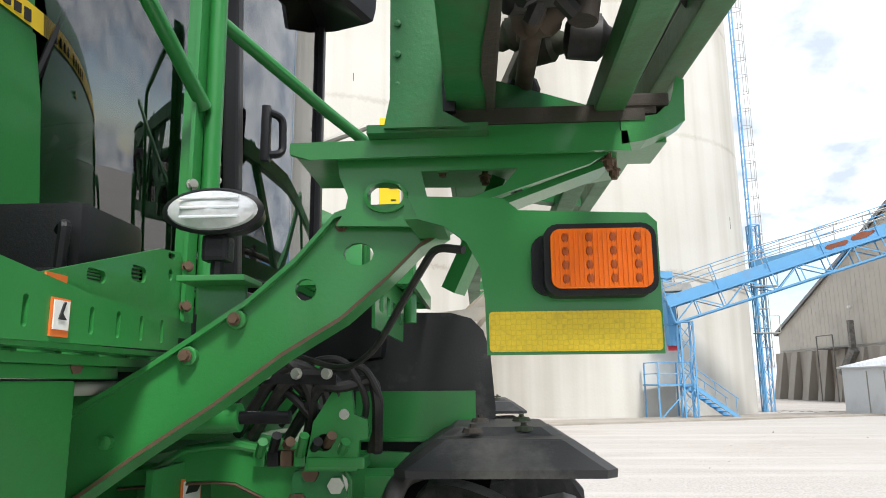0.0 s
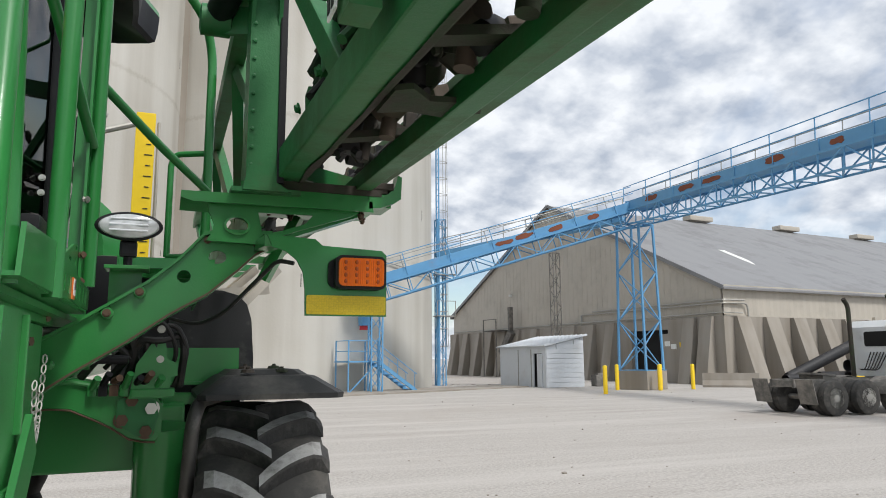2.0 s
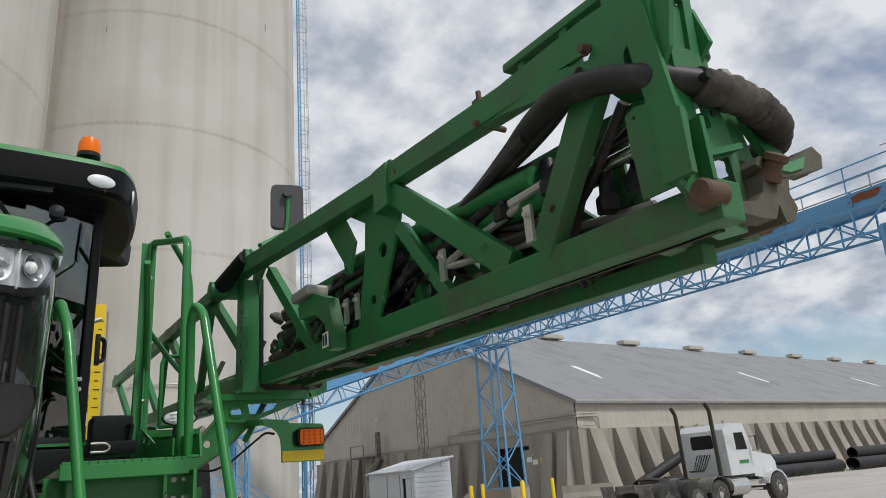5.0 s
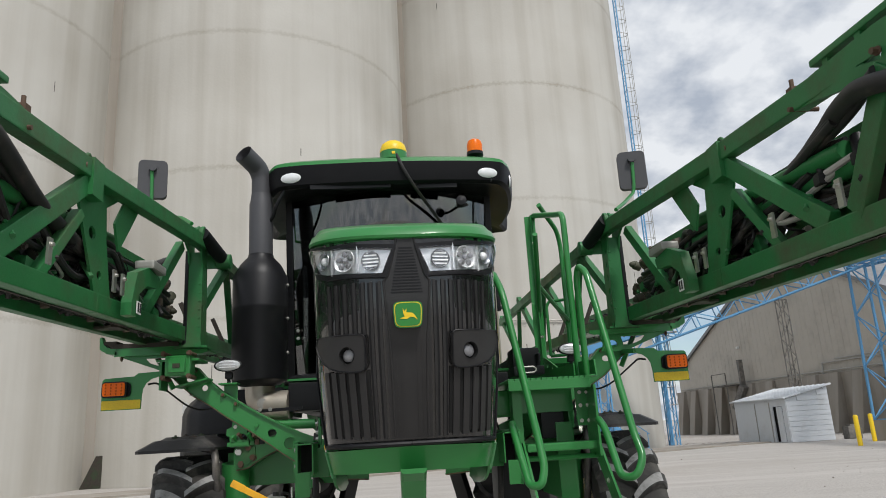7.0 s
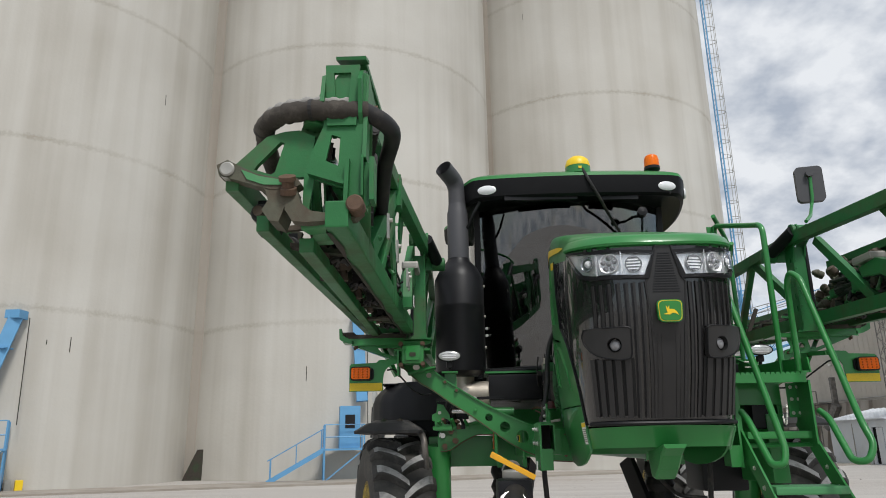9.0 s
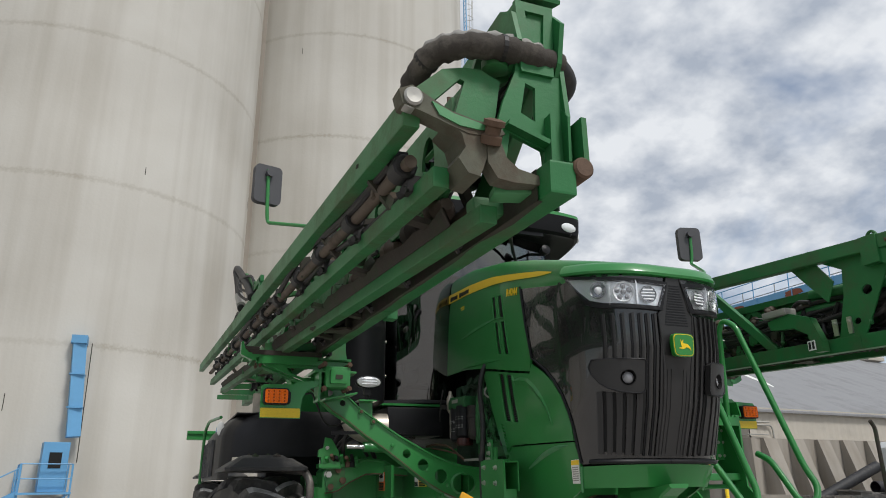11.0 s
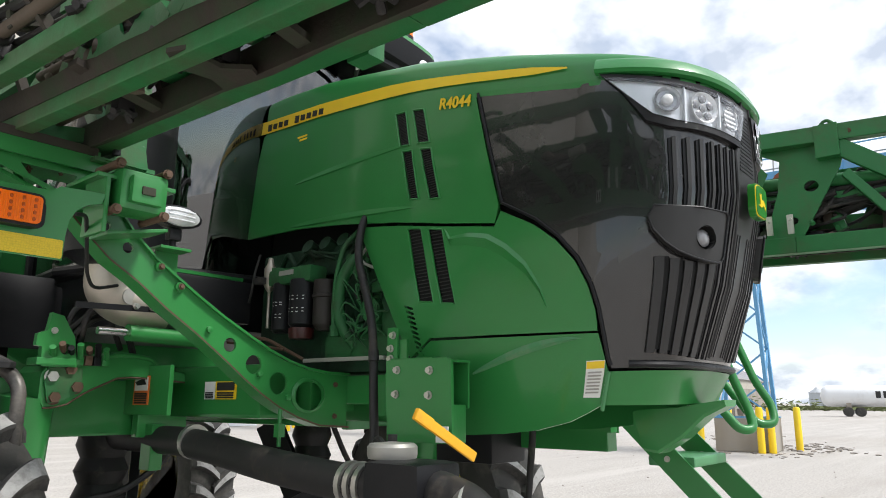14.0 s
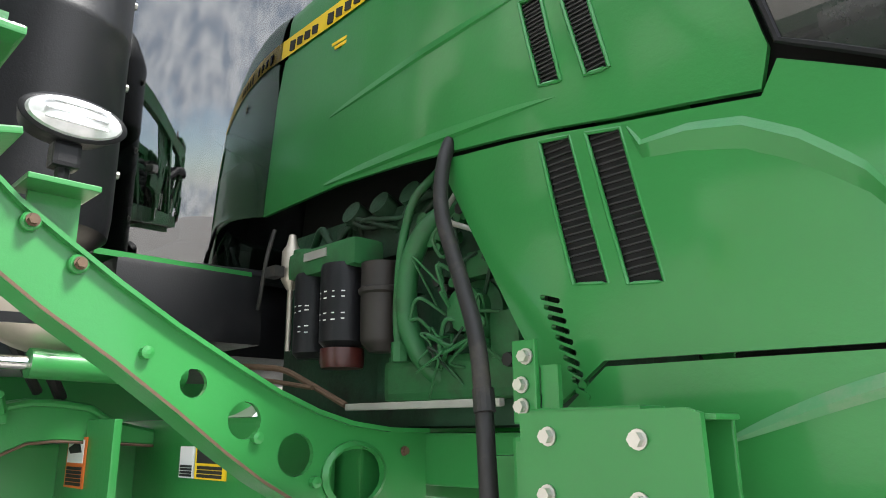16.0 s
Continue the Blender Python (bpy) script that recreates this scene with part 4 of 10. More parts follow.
# platform and stack on the gable
bm = bmesh.new()
box(bm, sh(-1.0, 27, 4.4), (1.6, 2.6, 0.1)); 
for b in (25.8, 28.2):
    tube(bm, [sh(-1.7, b, 0), sh(-1.7, b, 5.5)], 0.05, 6)
tube(bm, [sh(-1.7, 25.8, 5.5), sh(-1.7, 28.2, 5.5)], 0.04, 6)
beam(bm, sh(-0.8, 24.6, 3.2), sh(-0.8, 24.6, 6.6), 0.4, 0.35)
beam(bm, sh(-1.2, 25.5, 2.2), sh(-0.9, 24.2, 4.2), 0.7, 0.6)
part("dust_collector", bm, M_TRUCKG, shed, "dark dust collector on a small platform")
bm = bmesh.new(); box(bm, sh(-0.2, 25.5, 7.8), (0.2, 0.25, 0.2)); part("wall_lamp", bm, M_WHITE, shed)

# ---- small white hut ----
hut = thing("pump_hut", "small white siding hut with a sloping metal roof", "hut", (22.75, 37.55, 0), 6.0)
HW, HL, H0, H1 = 2.8, 5.2, 2.45, 3.05
bm = bmesh.new()
nb = 11
for k in range(nb):
    z0, z1 = k * 0.29, min((k + 1) * 0.29, 3.0)
    xs = 0.0 if z1 <= H0 else HW * (z1 - H0) / (H1 - H0)
    if xs < HW - 0.2:
        box(bm, ((xs + HW) / 2, -0.01, (z0 + z1) / 2), (HW - xs, 0.06, z1 - z0 - 0.012), Matrix.Rotation(radians(-3), 4, "X"))
part("siding_board", bm, M_HUT, hut, "white horizontal siding boards")
bm = bmesh.new(); plate(bm, [(0, 0), (HW, 0), (HW, H1), (0, H0)], (), 0.08, plane_xz(0.06)); part("end_wall", bm, M_HUT, hut); bm = bmesh.new(); plate(bm, [(0, 0), (HW, 0), (HW, H1), (0, H0)], (), 0.08, plane_xz(HL)); part("end_wall", bm, M_HUT, hut)
bm = bmesh.new(); plate(bm, [(0, 0), (HL, 0), (HL, H0), (0, H0)], [[(0.35, 0.02), (1.3, 0.02), (1.3, 2.05), (0.35, 2.05)]], 0.08, plane_yz(0.0)); part("front_wall", bm, M_HUT, hut)
bm = bmesh.new(); plate(bm, [(0, 0), (HL, 0), (HL, H1), (0, H1)], (), 0.08, plane_yz(HW)); part("rear_wall", bm, M_HUT, hut)
# Black box colours in the shade inside the hut's doorway.
bm = bmesh.new(); box(bm, (0.35, 0.85, 1.05), (0.5, 1.2, 2.2)); part("doorway_dark_fill", bm, M_VOID, hut)
bm = bmesh.new(); box(bm, (-0.06, 0.62, 1.03), (0.05, 0.5, 2.0)); part("door", bm, M_HUT, hut, "white door standing half open")
for y in (1.55, 3.0):
    bm = bmesh.new(); box(bm, (-0.05, y, 1.15), (0.04, 0.06, 2.3)); part("wall_batten", bm, M_STEEL, hut)
bm = bmesh.new(); R = Matrix.Rotation(-math.atan2(H1 - H0, HW), 4, "Y"); box(bm, (HW / 2, HL / 2, (H0 + H1) / 2 + 0.09), (HW + 0.55, HL + 0.4, 0.07), R)
hr = part("roof", bm, M_HUT, hut, "pale ribbed metal roof")
for k in range(12):
    bm = bmesh.new(); box(bm, (HW / 2, -0.1 + HL * k / 11, (H0 + H1) / 2 + 0.14), (HW + 0.55, 0.05, 0.04), R); part("roof_rib", bm, M_HUT, hr)
bm = bmesh.new(); box(bm, (4.0, 0.6, 0.35), (0.8, 0.6, 0.7), None, 0.04); box(bm, (4.0, 0.6, 0.75), (0.4, 0.4, 0.14)); 
bmesh.ops.translate(bm, vec=(22.75, 37.4, 0), verts=bm.verts); tagged(part("pump_unit", bm, M_TRUCKG), "dark pump unit standing beside the white hut", "pump")

# ---- bollards, barrier ----
def bollard(x, y, h=1.4):
    bm = bmesh.new()
    lathe(bm, [(0.11, 0), (0.11, h - 0.06), (0.08, h - 0.01), (0.01, h)], Matrix.Translation((x, y, 0)), 14)
    tagged(part("bollard", bm, M_YELLOW, None, "", True), "yellow painted steel bollard", "bollard", group="yellow bollards")
for x, y in ((21.6, 29.7), (24.6, 33.0), (26.3, 31.5), (26.9, 32.2), (28.7, 31.7), (20.9, 7.9), (21.35, 6.2), (21.6, 5.95), (23.35, 5.6), (24.0, 8.0)):
    bollard(x, y)
bm = bmesh.new()
prof = [(-0.4, 0), (0.4, 0), (0.4, 0.12), (0.18, 0.4), (0.11, 0.82), (-0.11, 0.82), (-0.18, 0.4), (-0.4, 0.12)]
a, b = Vector((31.3, 33.9, 0)), Vector((33.5, 31.7, 0)); d = (b - a).normalized(); s = Vector((-d.y, d.x, 0))
loft(bm, [[a + s * x + Vector((0, 0, z)) for x, z in prof], [b + s * x + Vector((0, 0, z)) for x, z in prof]], True)
bmesh.ops.holes_fill(bm, edges=bm.edges)
tagged(part("concrete_barrier", bm, M_CONC), "low concrete traffic barrier by the shed corner", "barrier")

# ---- stack of black pipes along the shed ----
def pipe(a, b, r):
    bm = bmesh.new()
    a, b = Vector(a), Vector(b)
    n = max(6, int((b - a).length / 0.16))
    tube(bm, [a.lerp(b, i / n) for i in range(n + 1)], r, 14, cap=False, ripple=0.025)
    tube(bm, [b.lerp(a, i / 2) for i in range(3)], r * 0.88, 14, cap=False)
    tagged(part("drain_pipe", bm, M_PIPE, None, "", True), "black corrugated drainage pipe lying by the shed", "pipe", group="stacked black pipes")
for x, y, z, L, r, dx in ((37.2, 33.3, 0.33, 5.5, 0.33, 0.0), (38.6, 32.6, 0.3, 6.0, 0.30, 0.3), (40.2, 33.4, 0.4, 6.0, 0.40, 0.0), (41.0, 31.9, 0.42, 8.0, 0.42, 0.0),
                        (44.0, 32.4, 0.45, 7.0, 0.45, 0), (42.3, 33.0, 1.15, 6.5, 0.40, 0), (45.5, 33.2, 1.2, 6.0, 0.42, 0), (49, 31.2, 0.45, 9, 0.45, 0), (50.5, 32.2, 0.45, 9, 0.45, 0),
                        (50, 31.8, 1.25, 8, 0.42, 0), (58.5, 30.4, 0.48, 9, 0.48, 0), (60, 31.4, 0.48, 9, 0.48, 0), (59.5, 30.9, 1.3, 7, 0.45, 0), (71, 30.0, 0.5, 9, 0.5, 0)):
    pipe((x, y, z), (x + L, y + dx, z), r)
pipe((38.2, 34.0, 0.4), (43.6, 33.6, 2.5), 0.36)
bm = bmesh.new(); box(bm, (40.3, 30.9, 0.3), (0.9, 0.5, 0.6), None, 0.05); tagged(part("yellow_crate", bm, M_YELLOW), "yellow crate lying among weeds by the pipes", "crate")
bm = bmesh.new(); box(bm, (38.9, 31.3, 0.28), (0.9, 0.5, 0.56), None, 0.05); tagged(part("concrete_block", bm, M_CONC), "pale concrete block among weeds", "block")
bm = bmesh.new()
rnd = random.Random(12)
for k in range(420):
    t = rnd.random(); x, y = 33.5 + 26 * t + rnd.gauss(0, .4), 31.6 - 1.6 * t + rnd.gauss(0, 0.35)
    h, a = rnd.uniform(0.12, 0.45), rnd.uniform(0, 6.3)
    d = Vector((math.cos(a), math.sin(a), 0))
    b0 = Vector((x, y, 0)); tip = b0 + d * rnd.uniform(0, 0.2) + Vector((0, 0, h))
    s = Vector((-d.y, d.x, 0)) * 0.02
    bm.faces.new([bm.verts.new(v) for v in (b0 - s, b0 + s, tip)])
tagged(part("weeds", bm, M_GRASS), "sparse dry weeds along the shed and tower foot", "weeds", kind="stuff")

# ---- semi tractor ----
tr = thing("semi_truck", "dusty white semi tractor without trailer standing on the yard", "truck", (20.1, 16.5, 0), 0.5)


def wheel(x, y, r, w, chrome, name="wheel"):
    bm = bmesh.new()
    M = Matrix.Translation((x, y, r)) @ Matrix.Rotation(radians(90), 4, "X")
    lathe(bm, [(r * 0.56, -w / 2), (r * 0.9, -w / 2), (r, -w * 0.38), (r, w * 0.38), (r * 0.9, w / 2), (r * 0.56, w / 2)], M, 28)
    o = part(name, bm, M_RUBBER, tr, "dusty black truck tyre", True)
    bm = bmesh.new()
    side = -1 if y < 0 else 1
    Mr = Matrix.Translation((x, y - 0.0, r)) @ Matrix.Rotation(radians(90), 4, "X")
    z = -side * w / 2
    prof = [(r * 0.58, z), (r * 0.5, z * 0.8), (r * 0.42, z * 0.55), (r * 0.24, z * 0.5), (r * 0.22, z * 1.0), (0.01, z * 1.05)]
    lathe(bm, prof, Mr, 20)
    for k in range(10):
        t = 2 * math.pi * k / 10
        cyl(bm, Mr @ Vector((r * 0.35 * math.cos(t), r * 0.35 * math.sin(t), z * 0.5)), Mr @ Vector((r * 0.35 * math.cos(t), r * 0.35 * math.sin(t), z * 0.62)), 0.03, 6)
    part("rim", bm, M_CHROME if chrome else M_STEEL, o, "silver rim", True)
    return o


for x in (0.0, 1.38):
    for y in (-1.0, -0.72, 0.72, 1.0):
        wheel(x, y, 0.52, 0.26, False)
for y in (-1.0, 1.0):
    wheel(2.65, y, 0.50, 0.28, True); wheel(6.2, y, 0.52, 0.3, True)
bm = bmesh.new()
for y in (-0.42, 0.42):
    beam(bm, (-0.95, y, 0.95), (6.6, y, 0.95), 0.09, 0.26)
for x in (-0.9, 0.7, 2.0, 3.4):
    beam(bm, (x, -0.42, 0.95), (x, 0.42, 0.95), 0.1, 0.2)
for x in (0.0, 1.38, 2.65, 6.2):
    cyl(bm, (x, -0.9, 0.52), (x, 0.9, 0.52), 0.09, 8)
part("chassis_frame", bm, M_TRUCKG, tr)
bm = bmesh.new(); plate(bm, rrect(0, 0, 1.0, 0.95, 0.3), (), 0.06, Matrix.Translation((0.55, 0, 1.2)) @ Matrix.Rotation(radians(5), 4, "Y")); box(bm, (0.55, 0, 1.12), (0.5, 0.9, 0.12)); part("fifth_wheel", bm, M_TRUCKG, tr)
for y in (-0.85, 0.85):
    bm = bmesh.new(); box(bm, (-0.9, y, 0.72), (0.03, 0.62, 0.75), Matrix.Rotation(radians(-12), 4, "Y")); part("mud_flap", bm, M_TRUCKG, tr)
    bm = bmesh.new(); lathe(bm, [(0.60, -0.34), (0.62, -0.34), (0.62, 0.34), (0.60, 0.34), (0.60, -0.34)], Matrix.Translation((2.65, y, 0.52)) @ Matrix.Rotation(radians(90), 4, "X"), 14, 0.1, 2.9); part("fender", bm, M_TRUCKG, tr)
    bm = bmesh.new(); cyl(bm, (3.35, y * 1.02, 0.72), (4.35, y * 1.02, 0.72), 0.33, 18); part("fuel_tank", bm, M_CHROME, tr, "bright aluminium fuel tank", True)
    bm = bmesh.new(); box(bm, (4.85, y * 1.0, 0.55), (0.8, 0.4, 0.08)); box(bm, (4.85, y * 1.0, 0.85), (0.8, 0.35, 0.06)); part("step", bm, M_STEEL, tr)
    bm = bmesh.new(); tube(bm, [(3.25, y * 0.95, 0.9), (3.25, y * 0.95, 3.5), (3.05, y * 0.95, 3.75)], 0.075, 10, 0.15); part("exhaust_pipe", bm, M_GRIME, tr, "dark upright exhaust stack", True)
bm = bmesh.new()
loft(bm, [[(x, y, z) for x, z in ((3.55, 1.1), (3.5, 2.75), (3.75, 2.98), (4.75, 2.95), (5.05, 2.0), (5.1, 1.1))] for y in (-1.05, 1.05)], True)
bmesh.ops.holes_fill(bm, edges=bm.edges)
part("cab", bm, M_TRUCKW, tr, "white cab", False)
bm = bmesh.new()
loft(bm, [[(5.05, y, 1.0), (5.05, y * 0.98, 1.95), (6.7, y * 0.72, 1.72), (6.98, y * 0.66, 1.45), (7.0, y * 0.66, 0.75)] for y in (-0.95, -0.5, 0, 0.5, 0.95)])
loft(bm, [[(5.05, y, 1.0), (5.05, y * 0.98, 1.95), (6.7, y * 0.72, 1.72), (6.98, y * 0.66, 1.45), (7.0, y * 0.66, 0.75)] for y in (-0.96, -0.955)])
for s in (-1, 1):
    y = 0.95 * s
    bm.faces.new([bm.verts.new(v) for v in ((5.05, y, 1.0), (5.05, y * 0.98, 1.95), (6.7, y * 0.72, 1.72), (6.98, y * 0.66, 1.45), (7.0, y * 0.66, 0.75))])
part("bonnet", bm, M_TRUCKW, tr, "white bonnet")
for y in (-1, 1):
    bm = bmesh.new(); lathe(bm, [(0.58, -0.22), (0.64, -0.22), (0.64, 0.22), (0.58, 0.22), (0.58, -0.22)], Matrix.Translation((6.2, y * 0.9, 0.55)) @ Matrix.Rotation(radians(90), 4, "X"), 14, 0.2, 2.7); part("fender", bm, M_TRUCKW, tr)
    bm = bmesh.new(); plate(bm, [(4.1, 2.0), (4.75, 2.0), (4.62, 2.62), (4.1, 2.62)], (), 0.02, plane_xz(y * 1.055)); part("side_window", bm, M_VOID, tr)
    bm = bmesh.new(); box(bm, (5.0, y * 1.35, 2.2), (0.06, 0.12, 0.55)); tube(bm, [(5.0, y * 1.05, 2.45), (5.0, y * 1.35, 2.45)], 0.02, 6); part("side_mirror", bm, M_TRUCKG, tr)
bm = bmesh.new(); plate(bm, rrect(0, 2.35, 1.0, 0.5, 0.08), (), 0.03, plane_yz(3.51)); part("rear_window", bm, M_VOID, tr)
for y in (-0.6, 0, 0.6):
    bm = bmesh.new(); box(bm, (4.3, y, 3.05), (0.2, 0.12, 0.12)); part("roof_marker_lamp", bm, M_ALU, tr)
bm = bmesh.new(); plate(bm, [(4.15, 1.5), (4.7, 1.5), (4.7, 1.62), (4.15, 1.62)], (), 0.01, plane_xz(-1.058)); part("door_lettering", bm, M_GREEN, tr, "short green bar of door lettering")
bm = bmesh.new()
for k in range(6):
    t = k / 5
    tube(bm, [(3.5, -0.3 + 0.12 * k, 1.9), (3.0, -0.3 + 0.1 * k, 1.3), (2.6, -0.2 + 0.05 * k, 1.35)], 0.02, 5, 0.2)
part("air_hoses", bm, M_HOSE, tr)

# ---- far yard: tanks, grain bins, tanker trailer ----
def lying_tank(x, y, z, r, L, rz, label):
    th = thing("storage_tank", label, "tank", (x, y, 0), rz, group="white tanks")
    bm = bmesh.new()
    prof = [(0.01, -L / 2 - r * 0.6), (r * 0.6, -L / 2 - r * 0.45), (r * 0.92, -L / 2 - r * 0.18), (r, -L / 2), (r, L / 2), (r * 0.92, L / 2 + r * 0.18), (r * 0.6, L / 2 + r * 0.45), (0.01, L / 2 + r * 0.6)]
    lathe(bm, prof, Matrix.Translation((0, 0, z)) @ Matrix.Rotation(radians(90), 4, "Y"), 24)
    part("shell", bm, M_TANK, th, "", True)
    for s in (-1, 1):
        bm = bmesh.new(); box(bm, (s * L * 0.3, 0, (z - r * 0.6) / 2), (0.5, r * 1.5, z - r * 0.6)); part("saddle", bm, M_CONC, th)
    return th
lying_tank(78, 29.7, 1.75, 1.0, 3.2, -10, "large white horizontal storage tank on saddles")
lying_tank(85, 27.4, 1.75, 1.0, 3.2, -10, "large white horizontal storage tank on saddles")
tk = lying_tank(92.0, 13.5, 2.3, 1.2, 10.5, -76, "long white tanker trailer with dark lettering")
for x in (-3.2, -2.0):
    for y in (-0.9, 0.9):
        bm = bmesh.new(); cyl(bm, (x, y - 0.15, 0.52), (x, y + 0.15, 0.52), 0.52, 16); part("wheel", bm, M_RUBBER, tk)
bm = bmesh.new(); box(bm, (3.4, 0.7, 0.6), (0.15, 0.15, 1.2)); box(bm, (3.4, -0.7, 0.6), (0.15, 0.15, 1.2)); part("landing_leg", bm, M_STEEL, tk)
for k in range(3):
    bm = bmesh.new(); box(bm, (-0.2 + k * 0.75, -1.17, 2.45), (0.5, 0.06, 0.75)); part("lettering_bar", bm, M_INK, tk, "bold dark lettering")
for k in range(7):
    az_ = radians(77.7 + 0.62 * k)
    bn = thing("grain_bin", "round corrugated steel grain bin with a conical roof", "grain bin", (-2.0 + 330 * math.sin(az_), -0.5 + 330 * math.cos(az_), 0), group="far grain bins")
    bm = bmesh.new(); prof = [(2.9, 0)] + [(2.9 + (0.04 if i % 2 else 0), i * 0.25) for i in range(1, 22)] + [(3.0, 5.6)]
    lathe(bm, prof, None, 24); part("shell", bm, M_GALV, bn, "", True)
    bm = bmesh.new(); lathe(bm, [(3.1, 5.55), (0.5, 7.3), (0.45, 7.6), (0.01, 7.65)], None, 24); part("roof", bm, M_GALV, bn)
bm = bmesh.new()
tube(bm, [(22.6, 6.74, 8.9), (22.6, 6.74, 10.45)], 0.02, 6)
for dx, dy in ((0.45, 0.1), (-0.35, 0.3), (-0.1, -0.45)):
    tube(bm, [(22.6, 6.74, 9.9), (22.6 + dx, 6.74 + dy, 8.95)], 0.014, 6)
tube(bm, [(22.6, 6.35, 10.42), (22.6, 7.1, 10.46)], 0.016, 6); box(bm, (22.6, 6.4, 10.5), (0.03, 0.16, 0.12))
tagged(part("wind_vane", bm, M_STEEL), "small grey wind vane on the conveyor bridge", "wind vane")
bl = thing("far_barn", "grey metal barn with a shallow gable roof far behind the yard", "barn", (112, 6, 0), -8)
bm = bmesh.new(); loft(bm, [[(x, -6, 0), (x, -6, 4.6), (x, 0, 7.2), (x, 6, 4.6), (x, 6, 0)] for x in (0, 16)]); part("walls", bm, M_GALV, bl)
bm = bmesh.new(); plate(bm, [(-6, 0), (6, 0), (6, 4.6), (0, 7.2), (-6, 4.6)], (), 0.1, plane_yz(-0.02)); part("gable_wall", bm, M_GALV, bl)
# dark trees and hedge far off
bm = bmesh.new()
rnd = random.Random(21)
for k in range(2600):
    t = rnd.random(); x, y = 140 + 40 * rnd.random(), -60 + 130 * t
    z = rnd.random() ** 1.5 * (2.0 + 1.4 * noise.noise((y * 0.12, 0, 3)))
    s = rnd.uniform(0.3, 0.8); a = rnd.uniform(0, 6.3)
    v = [Vector((x, y, z)) + Vector((math.cos(a + i * 2.1) * s * 0.7, math.sin(a + i * 2.1) * s, s * rnd.uniform(-0.3, 0.8))) for i in range(3)]
    bm.faces.new([bm.verts.new(p) for p in v])
box(bm, (165, 5, 0.45), (3.0, 135, 0.9))
tagged(part("far_hedge", bm, M_GRASS), "low dark hedge along the far edge of the yard", "hedge", kind="stuff")
# ---- sprayer: root and hood ----
spr = thing("field_sprayer", "large green self-propelled field sprayer with folded booms and black grille", "sprayer")
SIDES = (-1, 1)

# plan of the hood: nose curve, then sides that taper to the rear
HX, HY = [0.0], [-0.018]
for i in range(1, 61):
    x = 0.44 * math.sin(math.pi / 2 * i / 60)
    HX.append(x); HY.append(-0.018 + 0.468 * (1 - (1 - min(0.9999, x / 0.44) ** 2.65) ** (1 / 2.65)))
for y, x in ((0.6, 0.442), (0.8, 0.44), (1.1, 0.425), (1.5, 0.375), (2.0, 0.30), (2.46, 0.235)):
    HX.append(x); HY.append(y)
HS = [0.0]
for i in range(1, len(HX)):
    HS.append(HS[-1] + math.hypot(HX[i] - HX[i - 1], HY[i] - HY[i - 1]))
s_of_y = lambda y: float(np.interp(y, HY, HS))
rake = table([1.3, 1.5, 1.63, 1.9, 2.17, 2.6], [0.25, 0.165, 0.105, 0.045, 0.012, 0.0])
flat = table([1.5, 1.63, 1.9, 2.17, 2.4], [0.08, 0.07, 0.03, 0.004, 0.0])
wide = table([1.4, 1.5, 1.62, 2.0, 2.4, 2.7, 2.95], [0.79, 0.835, 0.90, 0.97, 1.0, 0.985, 0.97])


def hood_at(s, z, off=0.0):
    """The hood's skin at arc s (negative on the machine's right) and height z."""
    a = abs(s)
    x, y = float(np.interp(a, HS, HX)), float(np.interp(a, HS, HY))
    x2, y2 = float(np.interp(a + 0.01, HS, HX)), float(np.interp(a + 0.01, HS, HY))
    if a < 0.01:
        nx, ny = 0.0, -1.0
    else:
        x1, y1 = float(np.interp(a - 0.01, HS, HX)), float(np.interp(a - 0.01, HS, HY))
        tx, ty = x2 - x1, y2 - y1
        n = math.hypot(tx, ty) or 1.0
        nx, ny = ty / n, -tx / n
    y += rake(z) * max(0.0, 1 - max(0, y) / 1.1) + flat(z) * max(0.0, 1 - (x / 0.40) ** 2)
    x = (x * wide(z) + nx * off)
    return Vector((math.copysign(x, s) if a > 1e-9 else 0.0, y + ny * off, z))


def skin(outline, holes=(), off=0.0, th=0.012, step=0.045, zstep=0.09):
    """A curved panel: an outline in (arc, height) wrapped on the hood, with its thickness inward."""
    bm = bmesh.new()
    fill2d(bm, [outline, *holes])
    xs, zs = [p[0] for p in outline], [p[1] for p in outline]
    k = math.floor(min(xs) / step) * step
    while k < max(xs):
        bmesh.ops.bisect_plane(bm, geom=bm.verts[:] + bm.edges[:] + bm.faces[:], plane_co=(k, 0, 0), plane_no=(1, 0, 0))
        k += step
    k = math.floor(min(zs) / zstep) * zstep
    while k < max(zs):
        bmesh.ops.bisect_plane(bm, geom=bm.verts[:] + bm.edges[:] + bm.faces[:], plane_co=(0, k, 0), plane_no=(0, 1, 0))
        k += zstep
    verts, faces = list(bm.verts), [[v.index for v in f.verts] for f in (bm.verts.index_update() or bm.faces)]
    out = bmesh.new()
    flat = [(v.co.x, v.co.y) for v in verts]
    o = [out.verts.new(hood_at(a, b, off)) for a, b in flat]
    i = [out.verts.new(hood_at(a, b, off - th)) for a, b in flat]
    for f in faces:
        out.faces.new([o[k] for k in f]); out.faces.new([i[k] for k in reversed(f)])
    for e in bm.edges:
        if len(e.link_faces) == 1:
            a, b = e.verts[0].index, e.verts[1].index
            out.faces.new((o[a], o[b], i[b], i[a]))
    bm.free()
    return out


def Y(*pts):
    """Outline given by (y, z) on the flank, as (arc, height)."""
    return [(s_of_y(y), z) for y, z in pts]


